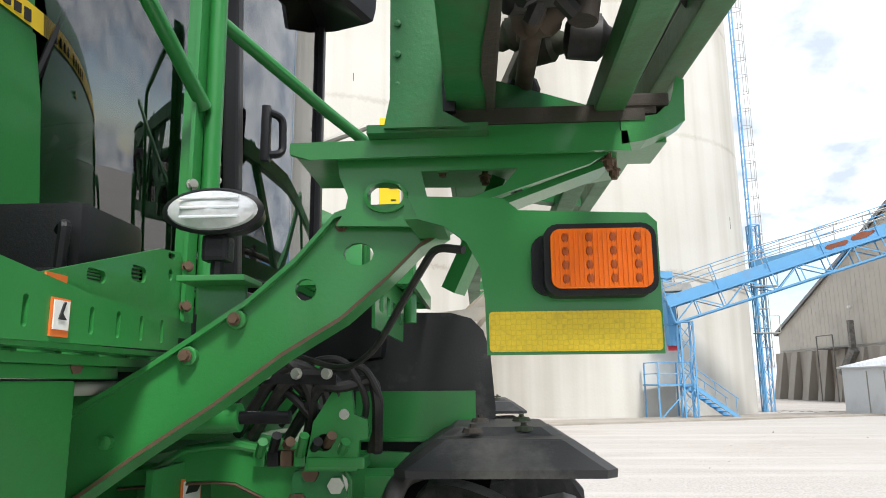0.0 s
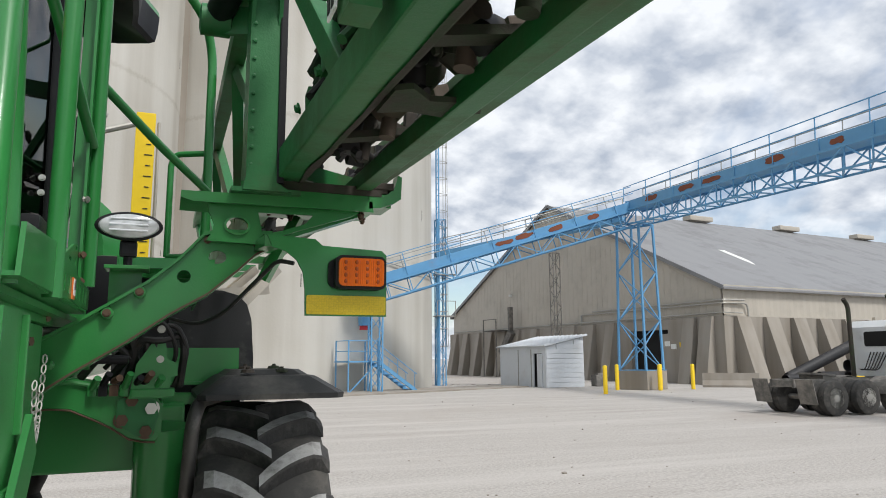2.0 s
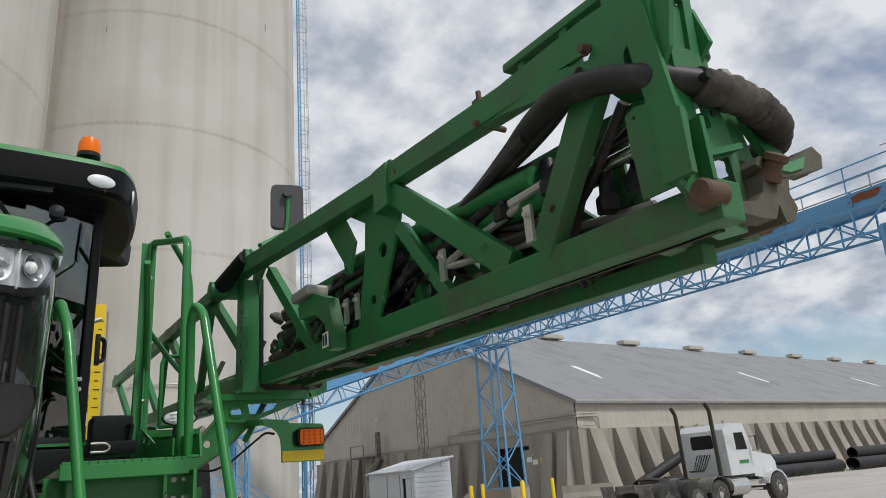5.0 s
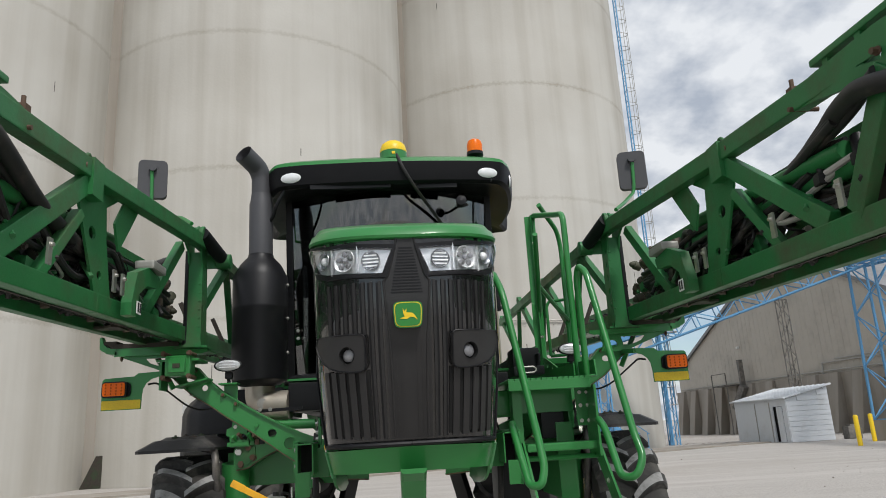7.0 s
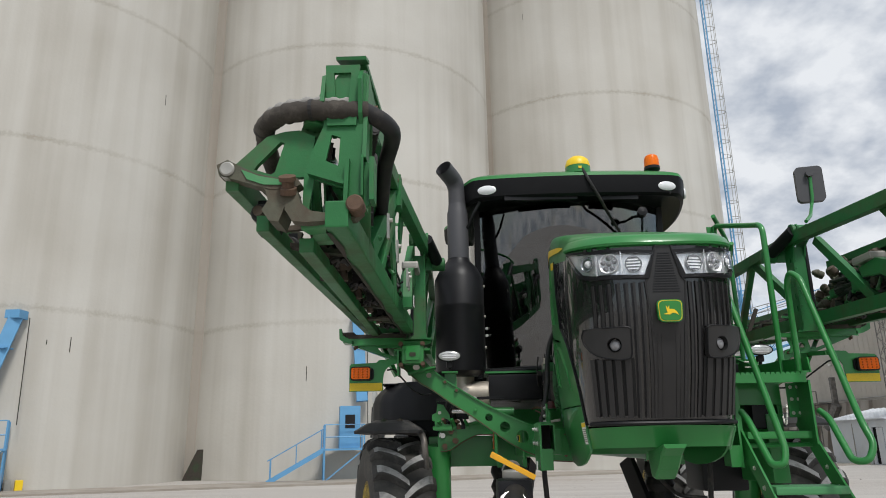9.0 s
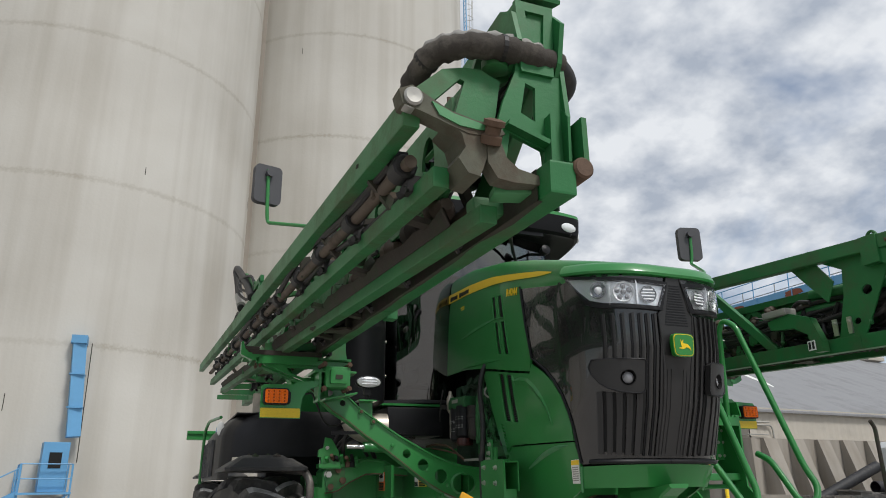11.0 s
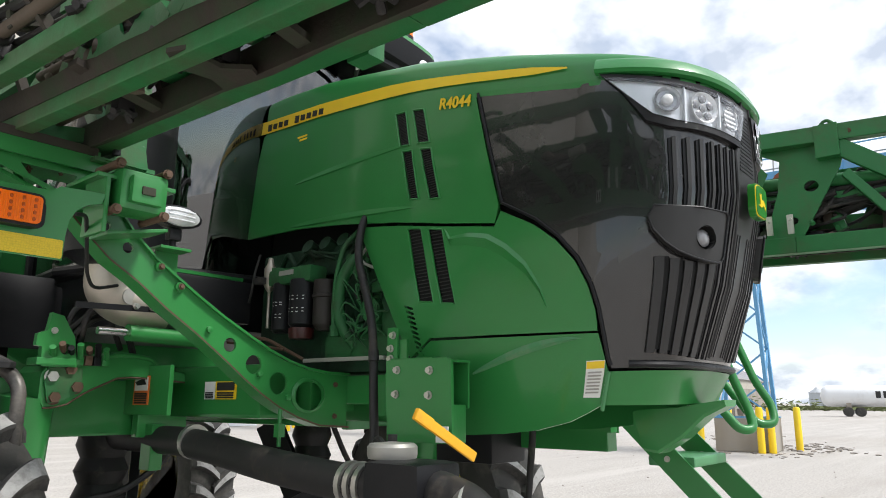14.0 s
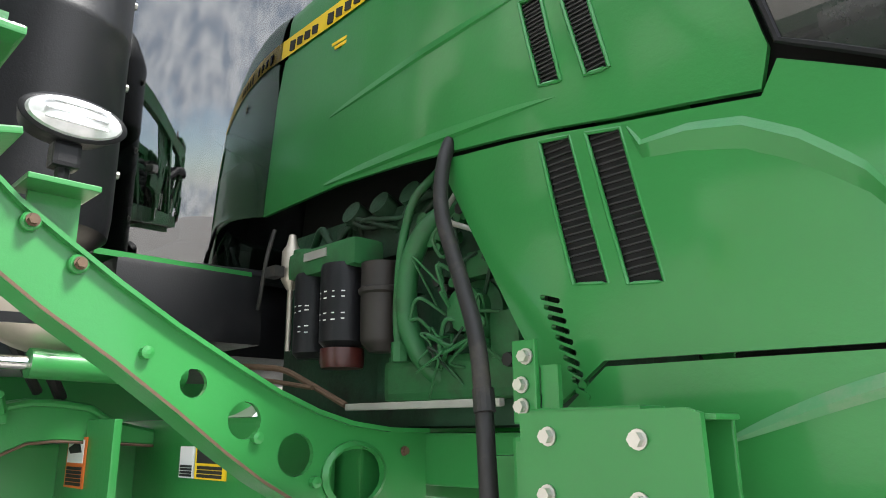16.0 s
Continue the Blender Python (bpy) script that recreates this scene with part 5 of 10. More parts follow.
def mirrored(outline, s):
    return [(s * a, z) for a, z in (outline if s > 0 else outline[::-1])]


zs_of = table([-0.05, 0.0, 0.35, 0.77, 0.95, 1.23, 1.58, 2.03, 2.46], [2.53, 2.53, 2.552, 2.64, 2.672, 2.722, 2.80, 2.885, 2.93])
zc_of = table([-0.05, 0.0, 0.1, 0.27, 0.65, 1.1, 1.75, 2.15, 2.46], [2.552, 2.565, 2.607, 2.660, 2.780, 2.905, 3.045, 3.10, 3.12])


def crown(t):
    """Rise of the hood's top across its half width: a firm shoulder, then a gentle crown."""
    return 0.90 * max(0.0, 1 - t ** 26) ** 0.5 + 0.10 * max(0.0, 1 - t ** 2.4)


CT = [i / 200 for i in range(200, -1, -1)]
CF = [crown(t) for t in CT]
crown_x = lambda f: float(np.interp(f, CF, CT))


def cap_at(s, t, off=0.0):
    """The hood's top at arc s, t from -1 to 1 across."""
    p = hood_at(s, zs_of(float(np.interp(s, HS, HY))), off)
    z0, z1 = zs_of(p.y), zc_of(p.y)
    return Vector((p.x * t, p.y, z0 + (z1 - z0 + off) * crown(abs(t))))


bm = bmesh.new()
tt = [math.copysign(1 - (1 - abs(t)) ** 1.8, t) for t in [-1 + 2 * i / 28 for i in range(29)]]
ss = [0.004, 0.03, 0.07, 0.12, 0.18, 0.24, 0.31, 0.38, 0.45, 0.52, 0.6] + [0.6 + 0.075 * i for i in range(1, 28)]
rows = [[cap_at(s, t) for t in tt] for s in ss]
loft(bm, rows)
lip = [[r[0] for r in rows][::-1] + [rows[0][i] for i in range(1, 28)] + [r[-1] for r in rows]][0]
loft(bm, [lip, [p + Vector((0, 0, -0.02)) for p in lip], [Vector((p.x * 0.94, p.y + 0.02, p.z - 0.02)) for p in lip]])
hood = part("hood", bm, M_GREEN, spr, "glossy green hood top", True)
bm = bmesh.new(); rows = []
for i in range(41):
    a = -0.60 + 1.20 * i / 40
    zb = 2.508 + 0.05 * (a / 0.6) ** 2
    rows.append([hood_at(a, z, o) for o, z in ((0.004, zb), (0.020, zb + 0.004), (0.024, zb + 0.016), (0.010, zb + 0.050), (-0.012, zb + 0.066), (-0.05, zb + 0.070))])
loft(bm, rows); part("hood_lip", bm, M_GREEN, hood, "thick front lip of the hood", True)

upper = Y((2.45, 2.36), (1.92, 2.325), (1.6, 2.285), (1.22, 2.225), (0.95, 2.175), (0.70, 2.135), (0.684, 2.20), (0.787, 2.648), (0.952, 2.667), (1.23, 2.717), (1.58, 2.795), (2.03, 2.88), (2.33, 2.905), (2.40, 2.70))
v_up = [Y((1.215, 2.680), (1.15, 2.672), (1.12, 2.52), (1.18, 2.53)), Y((1.108, 2.665), (1.045, 2.652), (1.01, 2.505), (1.075, 2.515)),
        Y((1.165, 2.505), (1.105, 2.495), (1.066, 2.288), (1.12, 2.298)), Y((1.062, 2.49), (1.002, 2.48), (0.957, 2.272), (1.01, 2.277))]
lower = Y((1.44, 2.242), (1.2, 2.207), (0.95, 2.162), (0.70, 2.122), (0.672, 2.172), (0.54, 2.106), (0.45, 2.04), (0.382, 1.968), (0.335, 1.885), (0.304, 1.81), (0.292, 1.745), (1.02, 1.758), (1.13, 1.69), (1.21, 1.82), (1.30, 1.99))
v_lo = [Y((1.130, 2.184), (1.054, 2.172), (0.995, 1.887), (1.074, 1.896)), Y((1.020, 2.166), (0.945, 2.152), (0.885, 1.873), (0.958, 1.880))]
slots = []
for k in range(10):
    yc, zc, u = 1.131 - 0.0062 * k, 1.878 - 0.0192 * k, 0.024 - 0.0008 * k
    slots.append(Y(*[(yc + math.cos(t) * 0.0052 + (u - 0.0052) * (1 if math.cos(t) > 0 else -1), zc + math.sin(t) * 0.0052 + (0.006 if math.cos(t) > 0 else -0.006)) for t in [math.pi / 5 * (i + 0.5) for i in range(10)]]))
belly = [(0.0, 1.632), *Y((0.246, 1.622), (0.29, 1.738), (1.02, 1.748), (1.12, 1.68), (1.10, 1.44), (0.85, 1.418), (0.66, 1.426), (0.50, 1.441), (0.36, 1.470), (0.29, 1.500), (0.25, 1.522)), (0.0, 1.527)]
cowl = [(0.0, 2.522), *Y((0.10, 2.53), (0.35, 2.545), (0.77, 2.632), (0.668, 2.20), (0.53, 2.122), (0.44, 2.05), (0.372, 1.975), (0.325, 1.89), (0.294, 1.815), (0.252, 1.662), (0.238, 1.632)), (0.0, 1.640)]
for s in SIDES:
    p = part("hood_side_panel", skin(mirrored(upper, s), [mirrored(v, s) for v in v_up]), M_GREEN, spr, "green upper side panel with slotted vents", True)
    for v in v_up:
        part("vent_screen", skin(mirrored(v, s), off=-0.011, th=0.004), M_VOID, p, "black mesh vent")
    p = part("engine_side_shield", skin(mirrored(lower, s), [mirrored(v, s) for v in v_lo + slots], 0.004), M_GREEN, spr, "green engine side shield with vents", True)
    for v in v_lo:
        part("vent_screen", skin(mirrored(v, s), off=-0.008, th=0.004), M_VOID, p, "black mesh vent")
        # fine diagonal bars over the mesh
    for v in v_lo + v_up:
        v = [(s * a, z) for a, z in v]
        for k in range(1, 22):
            bm = bmesh.new()
            t = k / 22
            a, b = lerp(v[0], v[3], t), lerp(v[1], v[2], max(0, t - 0.04))
            beam(bm, hood_at(*a, -0.004), hood_at(*b, -0.004), 0.003, 0.003); part("vent_bar", bm, M_RIB, p)
    for v in v_lo + v_up:
        bm = bmesh.new(); q4 = [(s * a, z) for a, z in v]
        pts = []
        for a, b in zip(q4, q4[1:] + q4[:1]):
            pts += [hood_at(*lerp(a, b, k / 5), 0.001) for k in range(5)]
        tube(bm, pts + [pts[0]], 0.0045, 6); part("vent_rim", bm, M_GREEN, p, "", True)
    bm = bmesh.new(); rows = []
    for k in range(25):
        t = k / 24
        y_, z_ = 1.98 - 0.86 * t, 2.555 - 0.03 * t
        w = 0.010 * math.sin(math.pi * min(1, t + 0.02)) ** 0.5
        rows.append([hood_at(s * s_of_y(y_), z_ + w * 2.2, 0.0005), hood_at(s * s_of_y(y_), z_, 0.001 + w * 0.4), hood_at(s * s_of_y(y_), z_ - w * 0.6, 0.0005)])
    loft(bm, rows); part("pressed_line", bm, M_GREEN, spr, "", True)
    bm = bmesh.new(); rows = []
    for k in range(25):
        t = k / 24
        y_, z_ = 2.0 - 0.92 * t, 2.345 - 0.085 * t
        w = 0.012 * math.sin(math.pi * min(1, t + 0.02)) ** 0.5
        rows.append([hood_at(s * s_of_y(y_), z_ + w * 2.0, 0.0005), hood_at(s * s_of_y(y_), z_, 0.001 + w * 0.5), hood_at(s * s_of_y(y_), z_ - w * 0.6, 0.0005)])
    loft(bm, rows); part("pressed_line", bm, M_GREEN, spr, "", True)
    # pressed ridge on the lower shroud
    bm = bmesh.new(); rows = []
    for k in range(25):
        t = k / 24
        y_, z_ = 0.80 - 0.46 * t, 1.625 + 0.10 * math.sin(t * 1.5)
        w = 0.012 * math.sin(math.pi * min(1, t + 0.03)) ** 0.6
        rows.append([hood_at(s * s_of_y(y_), z_ + w * 1.6, 0.003), hood_at(s * s_of_y(y_), z_, 0.004 + w * 0.8), hood_at(s * s_of_y(y_), z_ - w, 0.003)])
    loft(bm, rows); part("pressed_line", bm, M_GREEN if s > 0 else M_PALE, spr, "ridge scuffed to bare metal" if s < 0 else "", True)
    part("lower_shroud", skin(mirrored(belly, s), off=0.002), M_GREEN, spr, "green lower shroud, scuffed at the corner", True)
    part("grille_cowl", skin(mirrored(cowl, s), off=-0.001), M_COWL, spr, "dark glossy grille cowl", True)
    # rubber edge between cowl and green panels
    bm = bmesh.new()
    edge = [(s * a, z) for a, z in cowl[3:12]]
    pts = []
    for a, b in zip(edge, edge[1:]):
        pts += [hood_at(*lerp(a, b, k / 4), 0.003) for k in range(4)]
    tube(bm, pts, 0.006, 6)
    part("edge_trim", bm, M_BLACK, spr, "black rubber edge trim")
    # crease ridge on the side shield
    bm = bmesh.new()
    line = Y((0.93, 2.145), (0.905, 2.10), (0.82, 2.095), (0.73, 2.075), (0.65, 2.03), (0.57, 1.965), (0.51, 1.885), (0.475, 1.81))
    rows = []
    fine = []
    for a, b in zip(line, line[1:]):
        fine += [lerp(a, b, k / 4) for k in range(4)]
    m = len(fine)
    for i, (a, z) in enumerate(fine):
        w = 0.028 * math.sin(math.pi * (i + 0.6) / (m + 0.2)) ** 0.6
        rows.append([hood_at(s * a, z + w, 0.003), hood_at(s * a, z + w * 0.3, 0.004 + w * 0.42), hood_at(s * a, z - w, 0.003)])
    loft(bm, rows)
    part("pressed_crease", bm, M_GREEN, spr, "", True)
    # stripe along the top
    bm = bmesh.new()
    ys = [0.40 + 0.045 * k for k in range(45)]
    top = table([0.40, 0.54, 0.97, 1.25, 1.78, 2.38], [2.616, 2.658, 2.757, 2.817, 2.905, 2.985])
    bot = table([0.40, 0.54, 0.97, 1.25, 1.78, 2.38], [2.610, 2.628, 2.714, 2.762, 2.842, 2.915])
    rows = []
    for y in ys:
        row = []
        for k in range(5):
            z = bot(y) + (top(y) - bot(y)) * k / 4
            z0, z1 = zs_of(y), zc_of(y)
            f = min(0.995, max(0.0, (z - z0) / (z1 - z0)))
            xs = float(np.interp(y, HY, HX)) * wide(z0)
            x = xs * crown_x(f) + 0.006
            row.append((s * x, y, z + 0.004))
        rows.append(row)
    loft(bm, rows)
    part("yellow_stripe", bm, M_YELLOW, hood, "yellow stripe decal with dark edges")
    # brand lettering as plain bars on the stripe, model number as yellow bars
    for k in range(9):
        bm = bmesh.new()
        y = 2.26 - 0.055 * k - (0.05 if k > 3 else 0)
        z = (top(y) + bot(y)) / 2 - 0.004
        z0, z1 = zs_of(y), zc_of(y)
        xs = float(np.interp(y, HY, HX)) * wide(z0)
        x = xs * crown_x((z - z0) / (z1 - z0)) + 0.009
        box(bm, (s * x, y, z), (0.004, 0.030, 0.028 if k not in (0, 4) else 0.036), Matrix.Rotation(radians(8), 4, "X"))
        part("brand_bar", bm, M_INK, hood)
    cu = bpy.data.curves.new("model_number", "FONT")
    cu.body, cu.size, cu.extrude, cu.align_x, cu.align_y, cu.offset = "R4044", 0.062, 0.0015, "CENTER", "CENTER", 0.0012
    mn = new("model_number", cu)
    cu.materials.append(M_YELLOW)
    a0, a1 = hood_at(s * s_of_y(0.96), 2.642, 0.004), hood_at(s * s_of_y(0.80), 2.612, 0.004)
    ex_ = (a1 - a0).normalized() * (1 if s < 0 else -1)
    nz_ = (hood_at(s * s_of_y(0.88), 2.628, 0.05) - hood_at(s * s_of_y(0.88), 2.628, 0.0)).normalized()
    ey_ = nz_.cross(ex_).normalized()
    mat_ = Matrix((ex_, ey_, nz_)).transposed().to_4x4(); mat_.translation = (a0 + a1) / 2 + nz_ * 0.001
    mn.matrix_world = mat_; mn.parent = spr
    bm = bmesh.new(); 
    for k in range(2):
        box(bm, hood_at(s * s_of_y(1.92), 2.79 - 0.016 * k, 0.002), (0.003, 0.10 - 0.03 * k, 0.009))
    part("dealer_sticker", bm, M_YELLOW, spr, "small faint sticker")

# ---- grille ribs, lamps, badge ----
for s in SIDES:
    # low soft ribs above the lamp pod and along the spine, broad flat ones with black slots below it
    # slots are dark strips laid on the cowl, their colour standing for shaded gaps
    for k, a in enumerate((0.112, 0.150, 0.186, 0.226, 0.272, 0.318, 0.364)):
        z1 = 2.318 + 0.02 * a
        z0 = 2.105 if k > 1 else 1.668
        part("grille_slot", skin(mirrored([(a + 0.012, z0), (a + 0.022, z0), (a + 0.022, z1), (a + 0.012, z1)], s), off=0.004, th=0.005, step=0.015, zstep=0.07), M_BLACK, spr)
        part("grille_rib", skin(mirrored([(a, z0 - 0.004), (a + 0.012, z0 - 0.004), (a + 0.012, z1 + 0.004), (a, z1 + 0.004)], s), off=0.008, th=0.008, step=0.012, zstep=0.07), M_RIB, spr)
    for k in range(5):
        a = 0.176 + 0.050 * k
        lo, hi = 1.668 + 0.02 * (a / 0.4), 1.945 + 0.006 * abs(k - 1.5)
        part("grille_slot", skin(mirrored([(a, lo), (a + 0.016, lo), (a + 0.018, hi), (a + 0.002, hi)], s), off=0.005, th=0.006, step=0.015, zstep=0.06), M_VOID, spr)
        part("grille_rib", skin(mirrored([(a + 0.017, lo - 0.010), (a + 0.048, lo - 0.010), (a + 0.050, hi), (a + 0.019, hi)], s), off=0.011, th=0.011, step=0.012, zstep=0.06), M_RIB, spr)
    # fog lamp pod
    outline = [(0.186, 2.090), (0.198, 2.101), (0.30, 2.105), (0.435, 2.108), (0.452, 2.075), (0.435, 2.035), (0.40, 1.998), (0.36, 1.972), (0.31, 1.955), (0.25, 1.946), (0.21, 1.946), (0.194, 1.953), (0.186, 1.970)]
    hole = ring2d(0.268, 2.018, 0.036, 0.036, 16)
    pod = part("fog_lamp_pod", skin(mirrored(outline, s), [mirrored(hole, s)], 0.030, 0.028, 0.03), M_RIB, spr, "charcoal fog lamp pod", True)
    bm = bmesh.new(); tube(bm, [hood_at(s * a, z, 0.031) for a, z in outline + outline[:1]], 0.004, 8); part("pod_lip", bm, M_BLACK, pod, "", True)
    c, n = hood_at(s * 0.268, 2.018, 0.0), (hood_at(s * 0.268, 2.018, 0.05) - hood_at(s * 0.268, 2.018, 0.0)).normalized()
    q = n.to_track_quat("Z", "Y").to_matrix().to_4x4(); q.translation = c
    bm = bmesh.new(); lathe(bm, [(0.037, 0.03), (0.034, 0.004), (0.001, 0.002)], q, 20, cap=False); part("lamp_well", bm, M_VOID, pod)
    bm = bmesh.new(); lathe(bm, [(0.027, 0.003), (0.027, 0.014), (0.018, 0.021), (0.002, 0.023)], q, 20); part("fog_lamp", bm, M_FOG, pod, "round clear fog lamp", True)
    # headlamp: black bezel, three cells behind a clear cover
    hl = [(0.060, 2.462), (0.20, 2.472), (0.33, 2.488), (0.45, 2.510), (0.565, 2.535), (0.50, 2.466), (0.43, 2.40), (0.36, 2.378), (0.20, 2.364), (0.102, 2.358)]
    def grow(o, d):
        cx, cz = sum(p[0] for p in o) / len(o), sum(p[1] for p in o) / len(o)
        return [(a + d * (1 if a > cx else -1), z + d * (1 if z > cz else -1)) for a, z in o]
    bez = part("headlamp_bezel", skin(mirrored(grow(hl, 0.020), s), [mirrored(hl, s)], 0.016, 0.02, 0.03, 0.05), M_BLACK, spr, "black headlamp bezel", True)
    part("headlamp_back", skin(mirrored(hl, s), (), 0.001, 0.004, 0.03, 0.05), M_BOWL, bez, "silver headlamp reflector", True)
    for k, (a, z, r) in enumerate(((0.150, 2.416, 0.041), (0.268, 2.428, 0.050), (0.385, 2.446, 0.040))):
        c0, n = hood_at(s * a, z, 0.0), (hood_at(s * a, z, 0.05) - hood_at(s * a, z, 0.0)).normalized()
        q = n.to_track_quat("Z", "Y").to_matrix().to_4x4(); q.translation = c0
        bm = bmesh.new(); lathe(bm, [(r * 1.04, 0.015), (r, 0.018), (r * 0.94, 0.016), (r * 0.8, 0.006), (r * 0.3, 0.003), (0.001, 0.003)], q, 24, cap=False); part("lamp_bowl", bm, M_BOWL if k == 1 else M_DISH, bez, "round lamp bowl", True)
        if k == 1:
            # ring of small lenses round a middle one
            for j in range(6):
                t = 2 * math.pi * j / 5 + math.pi / 2
                o = Vector((0, 0, 0)) if j == 5 else Vector((r * 0.60 * math.cos(t), r * 0.60 * math.sin(t), 0))
                bm = bmesh.new(); lathe(bm, [(r * 0.27, 0.006), (r * 0.27, 0.011), (r * 0.15, 0.014), (0.001, 0.015)], q @ Matrix.Translation(o), 12); part("lamp_optic", bm, M_FOG, bez, "small round lens", True)
        elif k == 0:
            bm = bmesh.new()
            for j in range(4):
                h = r * (-0.57 + 0.38 * j)
                w = math.sqrt(max(0.0, (r * 0.86) ** 2 - h * h))
                box(bm, (0, 0, 0), (2 * w, r * 0.15, 0.008), Matrix.Identity(4))
                vs = bm.verts[-8:]
                bmesh.ops.transform(bm, matrix=q @ Matrix.Translation((0, h, 0.010)), verts=vs)
            part("lamp_optic", bm, M_LENS, bez, "clear barred optic", True)
        else:
            bm = bmesh.new(); lathe(bm, [(r * 0.5, 0.004), (r * 0.42, 0.016), (r * 0.2, 0.022), (0.001, 0.024)], q, 14); part("lamp_optic", bm, M_LENS, bez, "clear bulb", True)
    for a in (0.204, 0.330):
        part("divider", skin(mirrored([(a, 2.37), (a + 0.006, 2.37), (a + 0.006, 2.488), (a, 2.472)], s), off=0.018, th=0.014), M_BOWL, bez)
    cover = part("headlamp_cover", skin(mirrored(grow(hl, 0.004), s), (), 0.024, 0.004, 0.03, 0.05), M_CLEAR, bez, "clear headlamp cover", True)
    cover.visible_shadow = False
# fine-meshed centre panel, widening below the lamps, between two soft edges
bm = skin([(-0.034, 2.522), (0.034, 2.522), (0.076, 2.352), (0.100, 2.325), (0.098, 1.664), (-0.098, 1.664), (-0.100, 2.325), (-0.076, 2.352)], off=0.007, th=0.006, step=0.02)
part("grille_spine", bm, M_RIB, spr, "dark fine-meshed centre panel", True)
for s in SIDES:
    bm = bmesh.new(); tube(bm, [hood_at(s * a, z, 0.007) for a, z in ((0.036, 2.52), (0.055, 2.44), (0.078, 2.352), (0.100, 2.322), (0.092, 2.20), (0.082, 2.08), (0.078, 1.90), (0.078, 1.67))], 0.0055, 8); part("spine_edge", bm, M_RIB, spr, "", True)
for z in [2.47 - 0.013 * i for i in range(16)]:
    w = 0.026 + max(0.0, 2.49 - z) * 0.20
    part("spine_rib", skin([(-w, z), (w, z), (w, z - 0.005), (-w, z - 0.005)], off=0.009, th=0.003, step=0.02), M_BLACK, spr)
for x in (-0.058, -0.036, 0.036, 0.058):
    part("spine_line", skin([(x - 0.003, 2.06), (x + 0.003, 2.06), (x + 0.003, 1.675), (x - 0.003, 1.675)], off=0.0095, th=0.003, step=0.02), M_RIB, spr)
# lower rim of the grille
for s in SIDES:
    bm = bmesh.new()
    pts = [hood_at(s * a, 1.642, 0.008) for a in [0.001 + 0.03 * i for i in range(17)]]
    tube(bm, pts, 0.011, 8); part("grille_rim", bm, M_BLACK, spr, "dark lower grille rim", True)
    bm = bmesh.new()
    pts = [hood_at(s * a, 1.622 - 0.115 * t, 0.006) for t in [0, 0.25, 0.5, 0.75, 1.0] for a in (s_of_y(0.243),)]
    tube(bm, pts, 0.007, 6); part("scuffed_corner", bm, M_PALE, spr, "shroud corner worn to pale primer")
# badge: plain green shield with yellow rim and a plain yellow shape
M_BADGE = material("badge_green", (0.015, 0.20, 0.02), 0.3, vary=0.05, coat=0.5)
def shield(k):
    # barrel-sided rounded square, a little narrower at the foot
    pts = []
    for i in range(40):
        t = 2 * math.pi * i / 40
        x, z = (math.copysign(abs(math.cos(t)) ** 0.42, math.cos(t)), math.copysign(abs(math.sin(t)) ** 0.42, math.sin(t)))
        pts.append((k * x * (0.061 + 0.003 * z), k * z * 0.056))
    return pts
Mb = Matrix.Translation((0.0, -0.036, 2.170)) @ plane_xz(0) @ Matrix.Rotation(radians(-3), 4, "X")
bm = bmesh.new(); plate(bm, shield(1.0), (), 0.022, Mb); badge = part("badge", bm, M_BADGE, spr, "green and yellow shield badge")
bm = bmesh.new(); plate(bm, shield(0.93), (), 0.022, Mb @ Matrix.Translation((0, 0, -0.002))); part("badge_rim", bm, M_YELLOW, badge, "yellow rim line")
bm = bmesh.new(); plate(bm, shield(0.88), (), 0.022, Mb @ Matrix.Translation((0, 0, -0.004))); part("badge_field", bm, M_BADGE, badge)
bm = bmesh.new(); plate(bm, [(-0.036, -0.017), (-0.015, -0.010), (-0.020, 0.004), (-0.022, 0.026), (-0.014, 0.012), (-0.006, 0.026), (-0.007, 0.008), (0.018, 0.006), (0.029, -0.004), (0.039, -0.024), (0.024, -0.013), (0.010, -0.011), (-0.006, -0.020)], (), 0.022, Mb @ Matrix.Translation((0, 0, -0.006))); part("badge_emblem", bm, M_YELLOW, badge, "plain yellow emblem shape")
# trough under the chin
bm = bmesh.new(); rows = []
for y, z0, z1 in ((0.41, 1.50, 1.45), (0.38, 1.505, 1.372), (0.33, 1.51, 1.366), (0.25, 1.515, 1.415), (0.17, 1.53, 1.485), (0.10, 1.54, 1.520)):
    rows.append([(x, y, z) for x, z in ((-0.056, z0), (-0.054, z1 + 0.010), (-0.044, z1), (0.044, z1), (0.054, z1 + 0.010), (0.056, z0))])
vs = loft(bm, rows); bm.faces.new(vs[0]); bm.faces.new(vs[-1][::-1])
part("chin_trough", bm, M_GREEN, spr, "green sheet trough under the hood")
# added black sheet behind the skin, painting the nose's inner shade into its gaps
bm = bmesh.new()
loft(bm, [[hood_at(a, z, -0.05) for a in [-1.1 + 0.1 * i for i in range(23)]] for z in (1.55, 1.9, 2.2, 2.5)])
part("nose_dark_liner", bm, M_VOID, spr)
